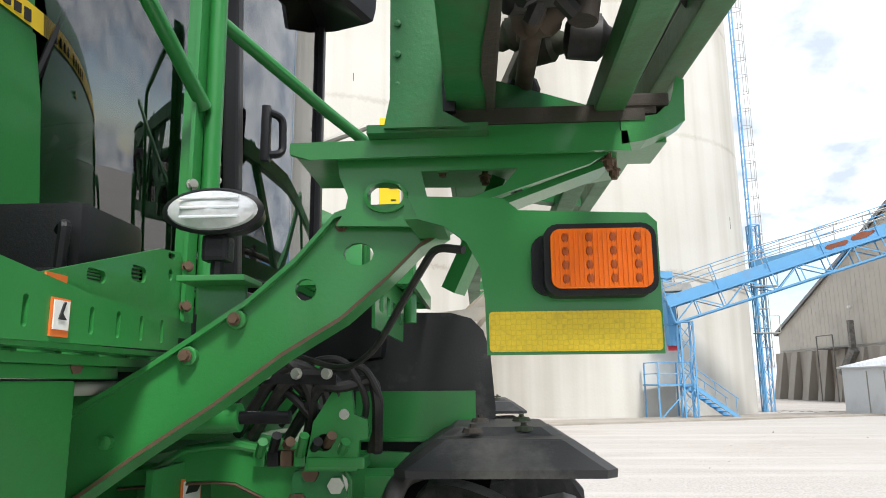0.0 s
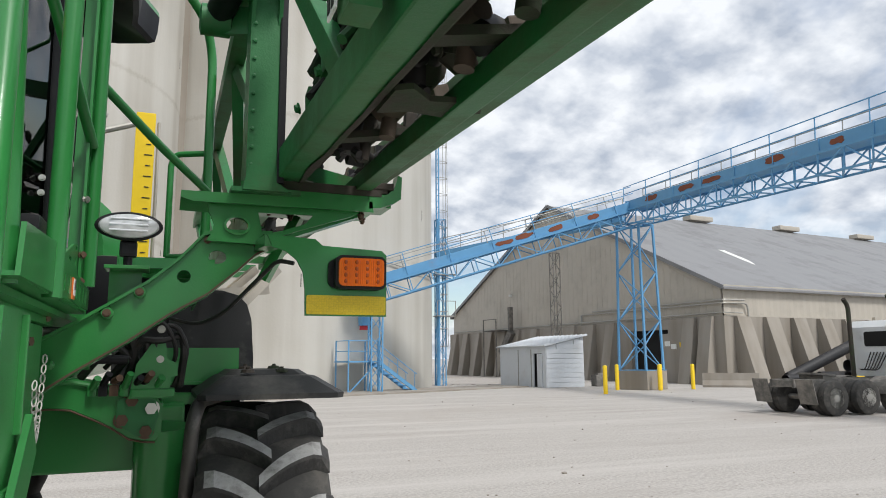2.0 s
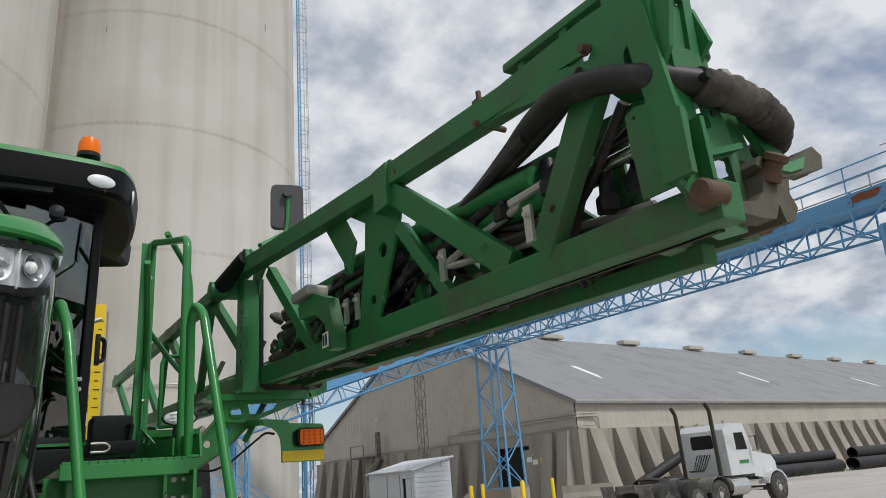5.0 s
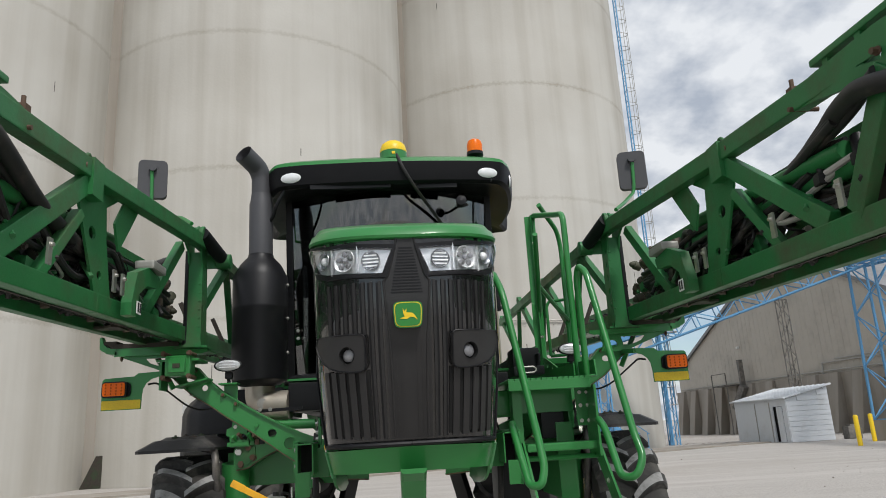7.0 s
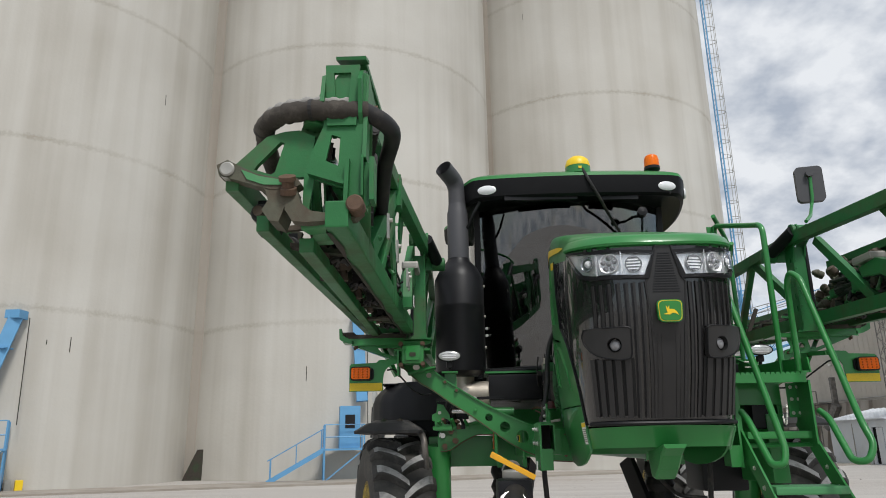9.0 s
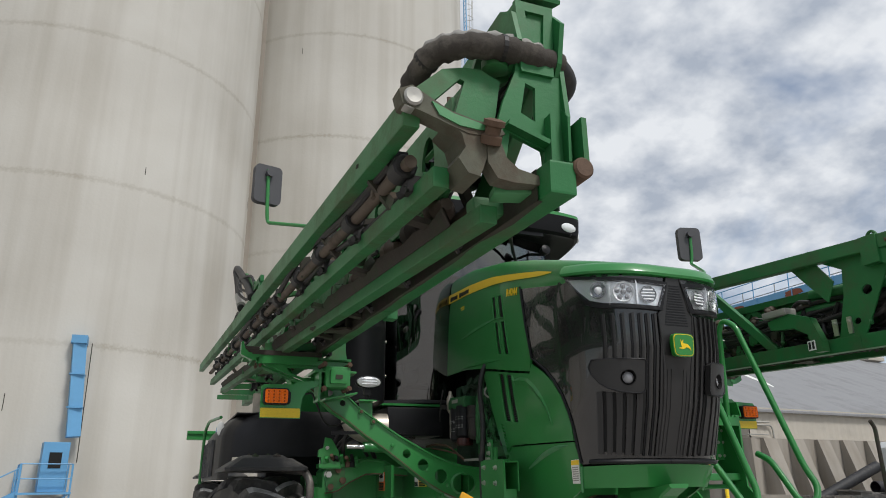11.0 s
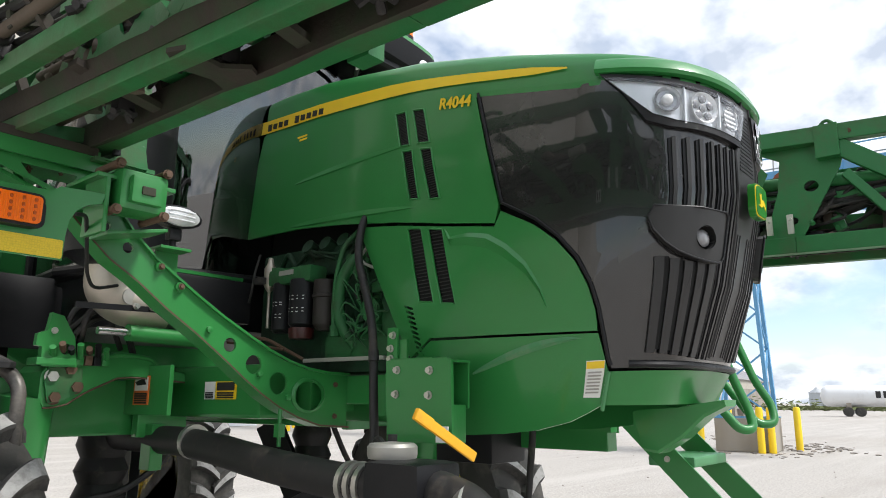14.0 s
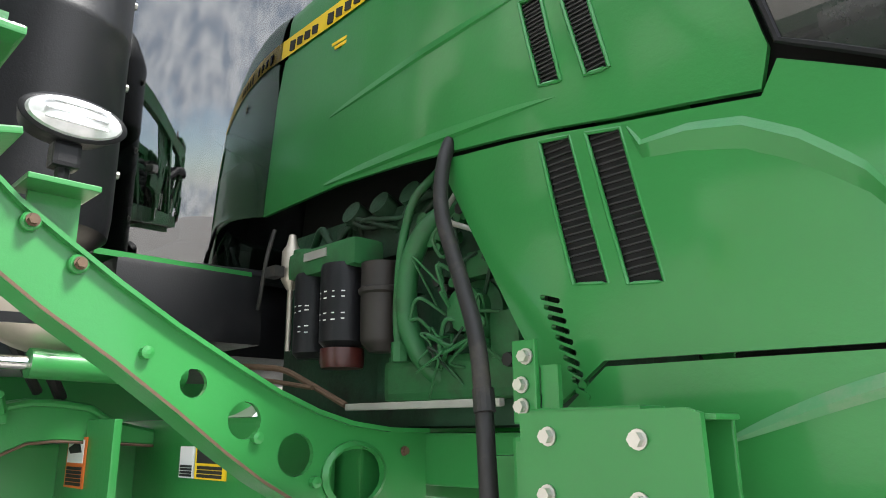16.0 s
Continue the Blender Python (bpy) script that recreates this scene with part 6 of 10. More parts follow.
# ---- engine bay seen behind the side shield ----
rnd = random.Random(77)
for s in SIDES:
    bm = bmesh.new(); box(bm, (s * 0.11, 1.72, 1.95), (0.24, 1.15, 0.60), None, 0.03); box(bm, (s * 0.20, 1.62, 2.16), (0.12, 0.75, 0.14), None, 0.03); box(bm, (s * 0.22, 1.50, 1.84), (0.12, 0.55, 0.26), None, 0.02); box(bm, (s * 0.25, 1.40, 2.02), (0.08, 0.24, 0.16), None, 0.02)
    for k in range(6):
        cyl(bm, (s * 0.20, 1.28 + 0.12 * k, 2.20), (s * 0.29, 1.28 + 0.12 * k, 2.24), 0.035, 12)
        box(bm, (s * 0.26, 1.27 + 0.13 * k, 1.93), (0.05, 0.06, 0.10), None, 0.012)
    part("engine_block", bm, M_ENGINE, spr, "oily engine block, its green darkened for the bay's shade", True)
    # two labelled filters under a shared head, a brown canister beside them
    for k, (y, x, r, z0, z1) in enumerate(((1.955, 0.355, 0.050, 1.84, 2.06), (1.805, 0.365, 0.060, 1.855, 2.06))):
        bm = bmesh.new(); lathe(bm, [(0.01, z0 - 0.008), (r * 0.75, z0 - 0.008), (r, z0 + 0.006), (r, z1 - 0.012), (r * 0.94, z1), (0.01, z1)], Matrix.Translation((s * x, y, 0)), 24)
        fc = part("filter_canister", bm, M_BLACK, spr, "black oil filter canister", True)
        for row, n in ((0.125, 3 + k), (0.070, 2 + 2 * k)):
            for j in range(n):
                t = -1.05 + 0.42 * j + (0.15 if k else 0.4)
                c = Vector((s * (x + r * math.cos(t)), y + r * math.sin(t), z0 + row))
                h, w = rnd.choice(((0.020, 0.010), (0.016, 0.016), (0.024, 0.012)))
                bm = bmesh.new()
                for dz in (-h / 2, h / 5):
                    box(bm, (0, 0, dz), (0.0016, w * rnd.uniform(0.6, 1.0), 0.0028))
                bmesh.ops.transform(bm, matrix=Matrix.Translation(c) @ Matrix.Rotation(t if s > 0 else math.pi - t, 4, "Z"), verts=bm.verts)
                part("label_mark", bm, M_WHITE, fc)
    bm = bmesh.new(); lathe(bm, [(0.01, 1.795), (0.052, 1.797), (0.056, 1.81), (0.056, 1.845), (0.01, 1.85)], Matrix.Translation((s * 0.365, 1.805, 0)), 22); part("sediment_bowl", bm, M_BOWLRED, spr, "dark red sediment bowl", True)
    bm = bmesh.new(); box(bm, (s * 0.35, 1.87, 2.085), (0.10, 0.30, 0.075), None, 0.020); cyl(bm, (s * 0.35, 1.995, 2.08), (s * 0.35, 1.995, 2.135), 0.04, 16); fh = part("filter_head", bm, M_ENGREEN, spr, "green filter head", True)
    bm = bmesh.new(); box(bm, (s * 0.402, 1.885, 2.098), (0.004, 0.10, 0.022)); part("head_label", bm, M_STEEL, fh, "small grey label")
    bm = bmesh.new(); lathe(bm, [(0.03, 1.83), (0.048, 1.85), (0.052, 1.86), (0.052, 1.97), (0.058, 1.975), (0.058, 1.985), (0.052, 1.99), (0.052, 2.05), (0.01, 2.055)], Matrix.Translation((s * 0.335, 1.69, 0)), 20); part("fuel_canister", bm, M_CANBR, spr, "dull brown fuel canister", True)
    # thin and thick green pipes, black hose over them
    bm = bmesh.new(); tube(bm, [(s * 0.30, 1.52, 2.26), (s * 0.35, 1.56, 2.19), (s * 0.36, 1.592, 2.07), (s * 0.36, 1.606, 1.90), (s * 0.35, 1.603, 1.80)], 0.011, 10, 0.08); cyl(bm, (s * 0.35, 1.603, 1.80), (s * 0.35, 1.603, 1.845), 0.022, 8); part("engine_pipe", bm, M_ENGREEN, spr, "thin green engine pipe", True)
    bm = bmesh.new(); tube(bm, [(s * 0.26, 1.46, 2.17), (s * 0.34, 1.52, 2.12), (s * 0.355, 1.573, 2.02), (s * 0.355, 1.580, 1.90), (s * 0.34, 1.550, 1.81), (s * 0.27, 1.49, 1.72)], 0.026, 14, 0.08); part("manifold_pipe", bm, M_ENGREEN, spr, "thick green engine pipe", True)
    bm = bmesh.new(); box(bm, (s * 0.30, 1.64, 1.77), (0.02, 0.10, 0.10), None, 0.004); box(bm, (s * 0.27, 1.45, 1.76), (0.10, 0.50, 0.10), None, 0.02); part("engine_bracket", bm, M_ENGREEN, spr)
    bm = bmesh.new(); tube(bm, [(s * 0.30, 1.42, 2.36), (s * 0.40, 1.40, 2.26), (s * 0.435, 1.388, 2.11), (s * 0.45, 1.313, 1.94), (s * 0.48, 1.245, 1.82), (s * 0.51, 1.205, 1.70), (s * 0.52, 1.19, 1.55), (s * 0.52, 1.18, 1.40), (s * 0.50, 1.2, 1.1)], 0.0165, 14, 0.2); ch_ = part("coolant_hose", bm, M_HOSE, spr, "thick black hose", True)
    bm = bmesh.new(); cyl(bm, (s * 0.512, 1.204, 1.715), (s * 0.515, 1.198, 1.675), 0.0195, 14); part("hose_cuff", bm, M_HOSE, ch_)
    bm = bmesh.new(); tube(bm, [(s * 0.36, 1.40, 2.17), (s * 0.385, 1.423, 2.11), (s * 0.385, 1.40, 2.085), (s * 0.38, 1.33, 2.055), (s * 0.36, 1.26, 1.93)], 0.006, 8, 0.02); part("steel_line", bm, M_STEEL, spr, "bare bent steel line", True)
    # fuel lines looping over the injection pump
    bm = bmesh.new(); lathe(bm, [(0.07, 0.0), (0.07, 0.03), (0.05, 0.045), (0.05, 0.08), (0.02, 0.085)], Matrix.Translation((s * 0.27, 1.40, 1.90)) @ Matrix.Rotation(radians(90 * s), 4, "Y"), 18); box(bm, (s * 0.30, 1.36, 2.00), (0.06, 0.10, 0.06), None, 0.012); box(bm, (s * 0.30, 1.31, 1.84), (0.05, 0.08, 0.10), None, 0.012); part("injection_pump", bm, M_ENGREEN, spr, "green injection pump", True)
    for k in range(16):
        y0, z0 = 1.30 + rnd.uniform(0, 0.20), rnd.uniform(1.80, 2.10)
        pts = [(s * 0.33, y0, z0)]
        for j in range(3):
            pts.append((s * rnd.uniform(0.345, 0.39), y0 + rnd.uniform(-0.07, 0.07), z0 + rnd.uniform(-0.07, 0.05)))
        pts.append((s * 0.32, y0 + rnd.uniform(-0.05, 0.05), z0 - rnd.uniform(0.05, 0.12)))
        bm = bmesh.new(); tube(bm, pts, rnd.choice((0.003, 0.004, 0.005)), 6, 0.035); part("fuel_line", bm, M_ENGREEN if k % 4 else M_ENGINE, spr, "", True)
    for k in range(16):
        y0, z0 = 1.26 + rnd.uniform(0, 0.30), rnd.uniform(1.76, 2.16)
        bm = bmesh.new(); cyl(bm, (s * 0.30, y0, z0), (s * rnd.uniform(0.335, 0.36), y0, z0), rnd.uniform(0.010, 0.020), 8); part("engine_fitting", bm, rnd.choice((M_ENGREEN, M_ENGREEN, M_ENGINE, M_HOSE)), spr, "", True)
    # dark pipework high under the hood, silver canister and sensor harness beside the cab
    for k in range(7):
        y0, r_ = 1.50 + 0.08 * k, rnd.choice((0.007, 0.012, 0.024))
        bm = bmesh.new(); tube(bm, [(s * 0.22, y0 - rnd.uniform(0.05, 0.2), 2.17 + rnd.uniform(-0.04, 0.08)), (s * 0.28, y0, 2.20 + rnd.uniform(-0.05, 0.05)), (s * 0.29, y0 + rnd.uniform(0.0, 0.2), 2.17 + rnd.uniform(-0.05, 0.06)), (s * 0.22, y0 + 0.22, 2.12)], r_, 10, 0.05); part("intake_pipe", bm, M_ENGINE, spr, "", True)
    bm = bmesh.new(); lathe(bm, [(0.010, 2.03), (0.020, 2.045), (0.028, 2.06), (0.028, 2.14), (0.016, 2.16), (0.010, 2.19)], Matrix.Translation((s * 0.37, 2.045, 0)), 18); cyl(bm, (s * 0.37, 2.045, 1.86), (s * 0.37, 2.045, 2.04), 0.008, 10); part("dryer_canister", bm, M_ALU, spr, "dull silver receiver canister", True)
    bm = bmesh.new(); tube(bm, [(s * 0.42, 2.06, 2.20), (s * 0.43, 2.08, 2.12), (s * 0.43, 2.10, 2.02), (s * 0.42, 2.13, 1.98)], 0.006, 6, 0.03); box(bm, (s * 0.42, 2.05, 2.075), (0.03, 0.05, 0.03)); part("sensor_harness", bm, M_HOSE, spr)
    bm = bmesh.new(); beam(bm, (s * 0.395, 1.74, 1.700), (s * 0.395, 1.26, 1.697), 0.016, 0.016, bev=0.003); part("steel_rail", bm, M_STEEL, spr, "bare steel rail")
    bm = bmesh.new(); tube(bm, [(s * 0.46, 2.30, 1.815), (s * 0.44, 2.18, 1.825), (s * 0.42, 1.98, 1.805), (s * 0.40, 1.74, 1.705)], 0.008, 8, 0.05); tube(bm, [(s * 0.44, 2.25, 1.80), (s * 0.43, 2.02, 1.775), (s * 0.42, 1.85, 1.75)], 0.006, 8, 0.05); part("brake_line", bm, M_RUST, spr)
    bm = bmesh.new(); box(bm, (s * 0.49, 1.125, 1.725), (0.012, 0.050, 0.14), None, 0.003); box(bm, (s * 0.48, 1.08, 1.70), (0.010, 0.035, 0.10)); part("hose_bracket", bm, M_GREEN, spr)
    for z, y in ((1.766, 1.117), (1.719, 1.128), (1.683, 1.128)):
        bm = bmesh.new(); bolt(bm, (s * 0.498, y, z), (s, 0, 0), 0.0105, 0.012); part("bracket_bolt", bm, M_ZINC, spr)

# Added black box: blocks the see-through and supplies the bay's deep shade.
bm = bmesh.new(); box(bm, (0, 1.88, 2.30), (0.16, 1.16, 0.90), None, 0.02); part("bay_dark_filler", bm, M_VOID, spr)

# ---- frame ----
bm = bmesh.new()
for s in SIDES:
    beam(bm, (s * 0.47, 0.98, 1.56), (s * 0.47, 1.14, 1.56), 0.09, 0.15, bev=0.008); beam(bm, (s * 0.34, 1.68, 1.53), (s * 0.34, 6.6, 1.53), 0.12, 0.20, bev=0.008); beam(bm, (s * 0.19, 1.0, 1.58), (s * 0.19, 1.75, 1.58), 0.10, 0.12, bev=0.008)
for y in (1.2, 2.2, 3.4, 4.6, 6.4):
    beam(bm, (-0.44, y, 1.54), (0.44, y, 1.54), 0.12, 0.12)
part("chassis_frame", bm, M_GREEN, spr, "green box-section chassis rails")
for s in SIDES:
    # Black plate paints the shade inside the open bracket.
    bm = bmesh.new(); box(bm, (s * 0.535, 0.93, 1.59), (0.07, 0.008, 0.142)); part("hollow_dark_plate", bm, M_VOID, spr, "black plate standing for the open bracket's shaded hollow")
    bm = bmesh.new(); box(bm, (s * 0.508, 2.41, 1.57), (0.185, 1.32, 0.22), None, 0.015); part("frame_box", bm, M_GREEN, spr)
    # bolted bracket plate
    bm = bmesh.new(); plate(bm, [(0.775, 1.40), (1.06, 1.40), (1.07, 1.67), (0.80, 1.672), (0.78, 1.665)], (), 0.012, plane_yz(s * 0.575)); br = part("side_bracket", bm, M_GREEN, spr, "green bolted bracket plate")
    for nm, c, d in (("front_flange", (0.538, 0.782, 1.462), (0.062, 0.010, 0.12)), ("top_flange", (0.533, 0.965, 1.672), (0.072, 0.19, 0.010)), ("top_lip", (0.533, 0.815, 1.660), (0.072, 0.10, 0.008)), ("back_plate", (0.493, 0.90, 1.585), (0.008, 0.25, 0.15))):
        bm = bmesh.new(); box(bm, (s * c[0], c[1], c[2]), d, None, 0.003); part(nm, bm, M_GREEN, br)
    for y, z in ((1.015, 1.636), (0.868, 1.632), (1.02, 1.555), (0.872, 1.552)):
        bm = bmesh.new(); bolt(bm, (s * 0.582, y, z), (s, 0, 0), 0.0105, 0.012); part("bolt", bm, M_ZINC, br, "zinc hexagon bolt")
    # curved axle arm that thickens into the steering knuckle
    arc = [(0.60, 1.655, 1.610), (0.706, 1.679, 1.618), (0.775, 1.721, 1.622), (0.85, 1.731, 1.626), (0.911, 1.733, 1.621), (0.999, 1.715, 1.580), (1.05, 1.695, 1.553), (1.108, 1.679, 1.513), (1.155, 1.674, 1.502), (1.196, 1.668, 1.499), (1.216, 1.64, 1.53)]
    bm = bmesh.new()
    rows = [[(s * x, 2.325, zt - 0.008), (s * x, 2.333, zt), (s * x, 2.56, zt), (s * x, 2.56, zb), (s * x, 2.333, zb), (s * x, 2.325, zb + 0.008)] for x, zt, zb in arc]
    loft(bm, rows, True); bmesh.ops.holes_fill(bm, edges=bm.edges)
    ax = part("axle_arm", bm, M_GREEN, spr, "curved green axle arm with a rusty lower edge", False)
    bm = bmesh.new(); tube(bm, [(s * x, 2.325, zb + 0.002) for x, zt, zb in arc[:-1]], 0.004, 6); part("worn_edge", bm, M_RUST, ax, "rusty worn edge")
    bm = bmesh.new(); tube(bm, [(s * x, 2.322, zt - 0.012) for x, zt, zb in arc[1:-1]], 0.010, 8); part("arm_flange", bm, M_GREEN, ax, "", True)
    bm = bmesh.new(); plate(bm, [(s * x, z) for x, z in ((1.065, 1.655), (1.12, 1.672), (1.19, 1.655), (1.205, 1.60), (1.185, 1.52), (1.13, 1.528), (1.06, 1.575))], (), 0.014, plane_xz(2.318)); part("knuckle_plate", bm, M_BOOM, ax, "rust-streaked knuckle plate")
    for x, z, m in ((1.112, 1.652, M_RUST), (1.178, 1.623, M_ZINC), (1.082, 1.584, M_RUST), (1.163, 1.543, M_RUST)):
        bm = bmesh.new(); bolt(bm, (s * x, 2.318, z), (0, -1, 0), 0.022, 0.016); part("bolt", bm, m, ax)
    bm = bmesh.new(); cyl(bm, (s * 1.22, 2.42, 1.55), (s * 1.22, 2.52, 0.78), 0.10, 16); box(bm, (s * 1.32, 2.55, 0.82), (0.34, 0.3, 0.34), None, 0.04); part("king_post", bm, M_GREEN, spr, "green upright strut leg", True)
    bm = bmesh.new(); box(bm, (s * 1.0, 2.62, 1.50), (0.6, 0.2, 0.24), None, 0.01); box(bm, (s * 0.63, 2.46, 1.50), (0.24, 0.05, 0.26), None, 0.01); part("axle_beam", bm, M_GREEN, spr)
    # steering cylinder, hydraulic hoses
    bm = bmesh.new(); cyl(bm, (s * 0.62, 2.14, 1.79), (s * 0.98, 2.14, 1.80), 0.034, 14); part("steering_cylinder", bm, M_GREEN, spr, "", True)
    bm = bmesh.new(); cyl(bm, (s * 0.98, 2.14, 1.80), (s * 1.10, 2.14, 1.80), 0.016, 10); part("piston_rod", bm, M_CHROME if s < 0 else M_BLACK, spr, "steering piston rod", True)
    for k in range(2):
        bm = bmesh.new(); z = 1.88 + 0.035 * k
        tube(bm, [(s * 0.55, 2.30, z), (s * 0.85, 2.36 + 0.03 * k, z + 0.03), (s * 1.05, 2.3, z - 0.02), (s * 1.12, 2.32 + 0.02 * k, z - 0.10), (s * 1.13, 2.42, 1.70)], 0.012, 8, 0.12); part("hydraulic_hose", bm, M_HOSE, spr, "", True)
    bm = bmesh.new(); beam(bm, (s * 0.7, 2.08, 1.90), (s * 1.22, 2.08, 1.885), 0.012, 0.022); part("hose_guide", bm, M_BLACK, spr)
    for k in range(5 if s > 0 else 2):
        bm = bmesh.new(); bolt(bm, (s * (0.92 + 0.07 * k), 2.07, 1.90), (0, -1, 0), 0.010, 0.016); part("hose_fitting", bm, M_ZINC, spr)
    # lower frame skirt with warning decals (seen from the sides)
    bm = bmesh.new(); box(bm, (s * 0.765, 2.575, 1.575), (0.02, 0.85, 0.21), None, 0.004); fr = part("frame_side", bm, M_GREEN, spr, "green frame side with warning decals")
    def decal(y, z, w, h, edge, top_mat, n, px=0.778):
        bm = bmesh.new(); box(bm, (s * px, y, z), (0.004, w, h)); d = part("warning_decal", bm, edge, fr, "printed warning decal with dark lines")
        bm = bmesh.new(); box(bm, (s * (px + 0.0015), y, z + h * 0.22), (0.004, w * 0.86, h * 0.46)); part("decal_field", bm, top_mat, fr)
        bm = bmesh.new()
        for j in range(n):
            box(bm, (s * (px + 0.002), y, z - h * 0.08 - h * 0.38 * (j + 0.5) / n), (0.004, w * 0.8, h * 0.3 / n))
        part("decal_text", bm, M_INK, fr, "dark bars of unreadable print")
    decal(2.37, 1.575, 0.13, 0.125, M_REDLABEL, M_WHITE, 5)
    decal(1.99, 1.575, 0.15, 0.075, M_YELLOW, M_INK, 3, 0.604)
    decal(2.11, 1.575, 0.075, 0.075, M_WHITE, M_WHITE, 4, 0.604)
    bm = bmesh.new(); plate(bm, [(2.325, 1.60), (2.35, 1.628), (2.42, 1.61), (2.40, 1.596)], (), 0.004, plane_yz(s * 0.7815)); part("decal_pictogram", bm, M_INK, fr)
    # shroud label
    a = s_of_y(0.288)
    bm = skin(mirrored([(a + 0.035, 1.655), (a - 0.03, 1.657), (a - 0.03, 1.545), (a + 0.03, 1.545)], s), off=0.004, th=0.002); part("shroud_label", bm, M_WHITE, spr, "white printed label with a yellow head")
    bm = skin(mirrored([(a + 0.033, 1.652), (a - 0.028, 1.654), (a - 0.028, 1.632), (a + 0.033, 1.631)], s), off=0.0055, th=0.002); part("shroud_label_head", bm, M_YELLOW, spr)
    for j in range(7):
        bm = skin(mirrored([(a + 0.024, 1.622 - 0.010 * j), (a - 0.022, 1.623 - 0.010 * j), (a - 0.022, 1.618 - 0.010 * j), (a + 0.024, 1.617 - 0.010 * j)], s), off=0.0055, th=0.002); part("label_print", bm, M_STEEL, spr)

for s in SIDES:
    bm = bmesh.new(); plate(bm, [(s * x, z) for x, z in ((1.10, 1.66), (1.12, 1.78), (1.17, 1.86), (1.215, 1.87), (1.225, 1.80), (1.26, 1.785), (1.262, 1.74), (1.24, 1.735), (1.235, 1.66))], [[(s * 1.15 + 0.022 * math.cos(2 * math.pi * j / 12), 1.73 + 0.022 * math.sin(2 * math.pi * j / 12)) for j in range(12)]], 0.03, plane_xz(2.30)); box(bm, (s * 1.18, 2.33, 1.68), (0.15, 0.10, 0.03), None, 0.006); kb = part("knuckle_bracket", bm, M_GREEN, spr, "upright green knuckle bracket")
    for z in (1.72, 1.80):
        bm = bmesh.new(); bolt(bm, (s * 1.20, 2.285, z), (0, -1, 0), 0.010, 0.010); part("bolt", bm, M_ZINC, kb)
    rh = random.Random(91 + s)
    for k in range(6 if s > 0 else 2):
        x0, u = 1.00 + 0.042 * k + rh.uniform(-0.02, 0.02), rh.uniform(-0.03, 0.03)
        bm = bmesh.new(); tube(bm, [(s * (x0 - 0.16), 2.38, 1.76 + u), (s * (x0 - 0.05), 2.30 + u, 1.89 + 0.5 * u), (s * x0, 2.27, 1.955 - 0.012 * k + u), (s * (x0 + 0.08), 2.27 - u, 1.92 + u), (s * (x0 + 0.12 + u), 2.30, 1.83), (s * (x0 + 0.08), 2.38, 1.70)], rh.choice((0.009, 0.012, 0.015)), 8, 0.07); part("hydraulic_hose", bm, M_HOSE, spr, "looping black hydraulic hose", True)
    for k in range(7):
        bm = bmesh.new(); x0 = 0.98 + 0.035 * k; cyl(bm, (s * x0, 2.30, 1.70 + 0.012 * (k % 3)), (s * (x0 + 0.02), 2.26, 1.735 + 0.015 * (k % 2)), 0.013, 8); box(bm, (s * x0, 2.32, 1.69), (0.03, 0.05, 0.04), None, 0.005); part("valve_fitting", bm, (M_GREEN, M_BLACK, M_RUST)[k % 3], spr, "", True)
    # rest frame behind the cradle
    if s > 0:
        bm = bmesh.new(); beam(bm, (s * 1.74, 3.25, 2.27), (s * 1.36, 3.05, 1.86), 0.06, 0.045); beam(bm, (s * 1.64, 3.30, 2.27), (s * 1.30, 3.15, 1.95), 0.04, 0.04); beam(bm, (s * 1.30, 3.12, 2.10), (s * 1.70, 3.25, 2.16), 0.04, 0.05); part("rest_frame", bm, M_ALU, spr, "dusty tan rest frame behind the cradle")

# ---- wheels and fenders ----
WX, WY, WR, WW = 1.605, 2.66, 0.815, 0.46


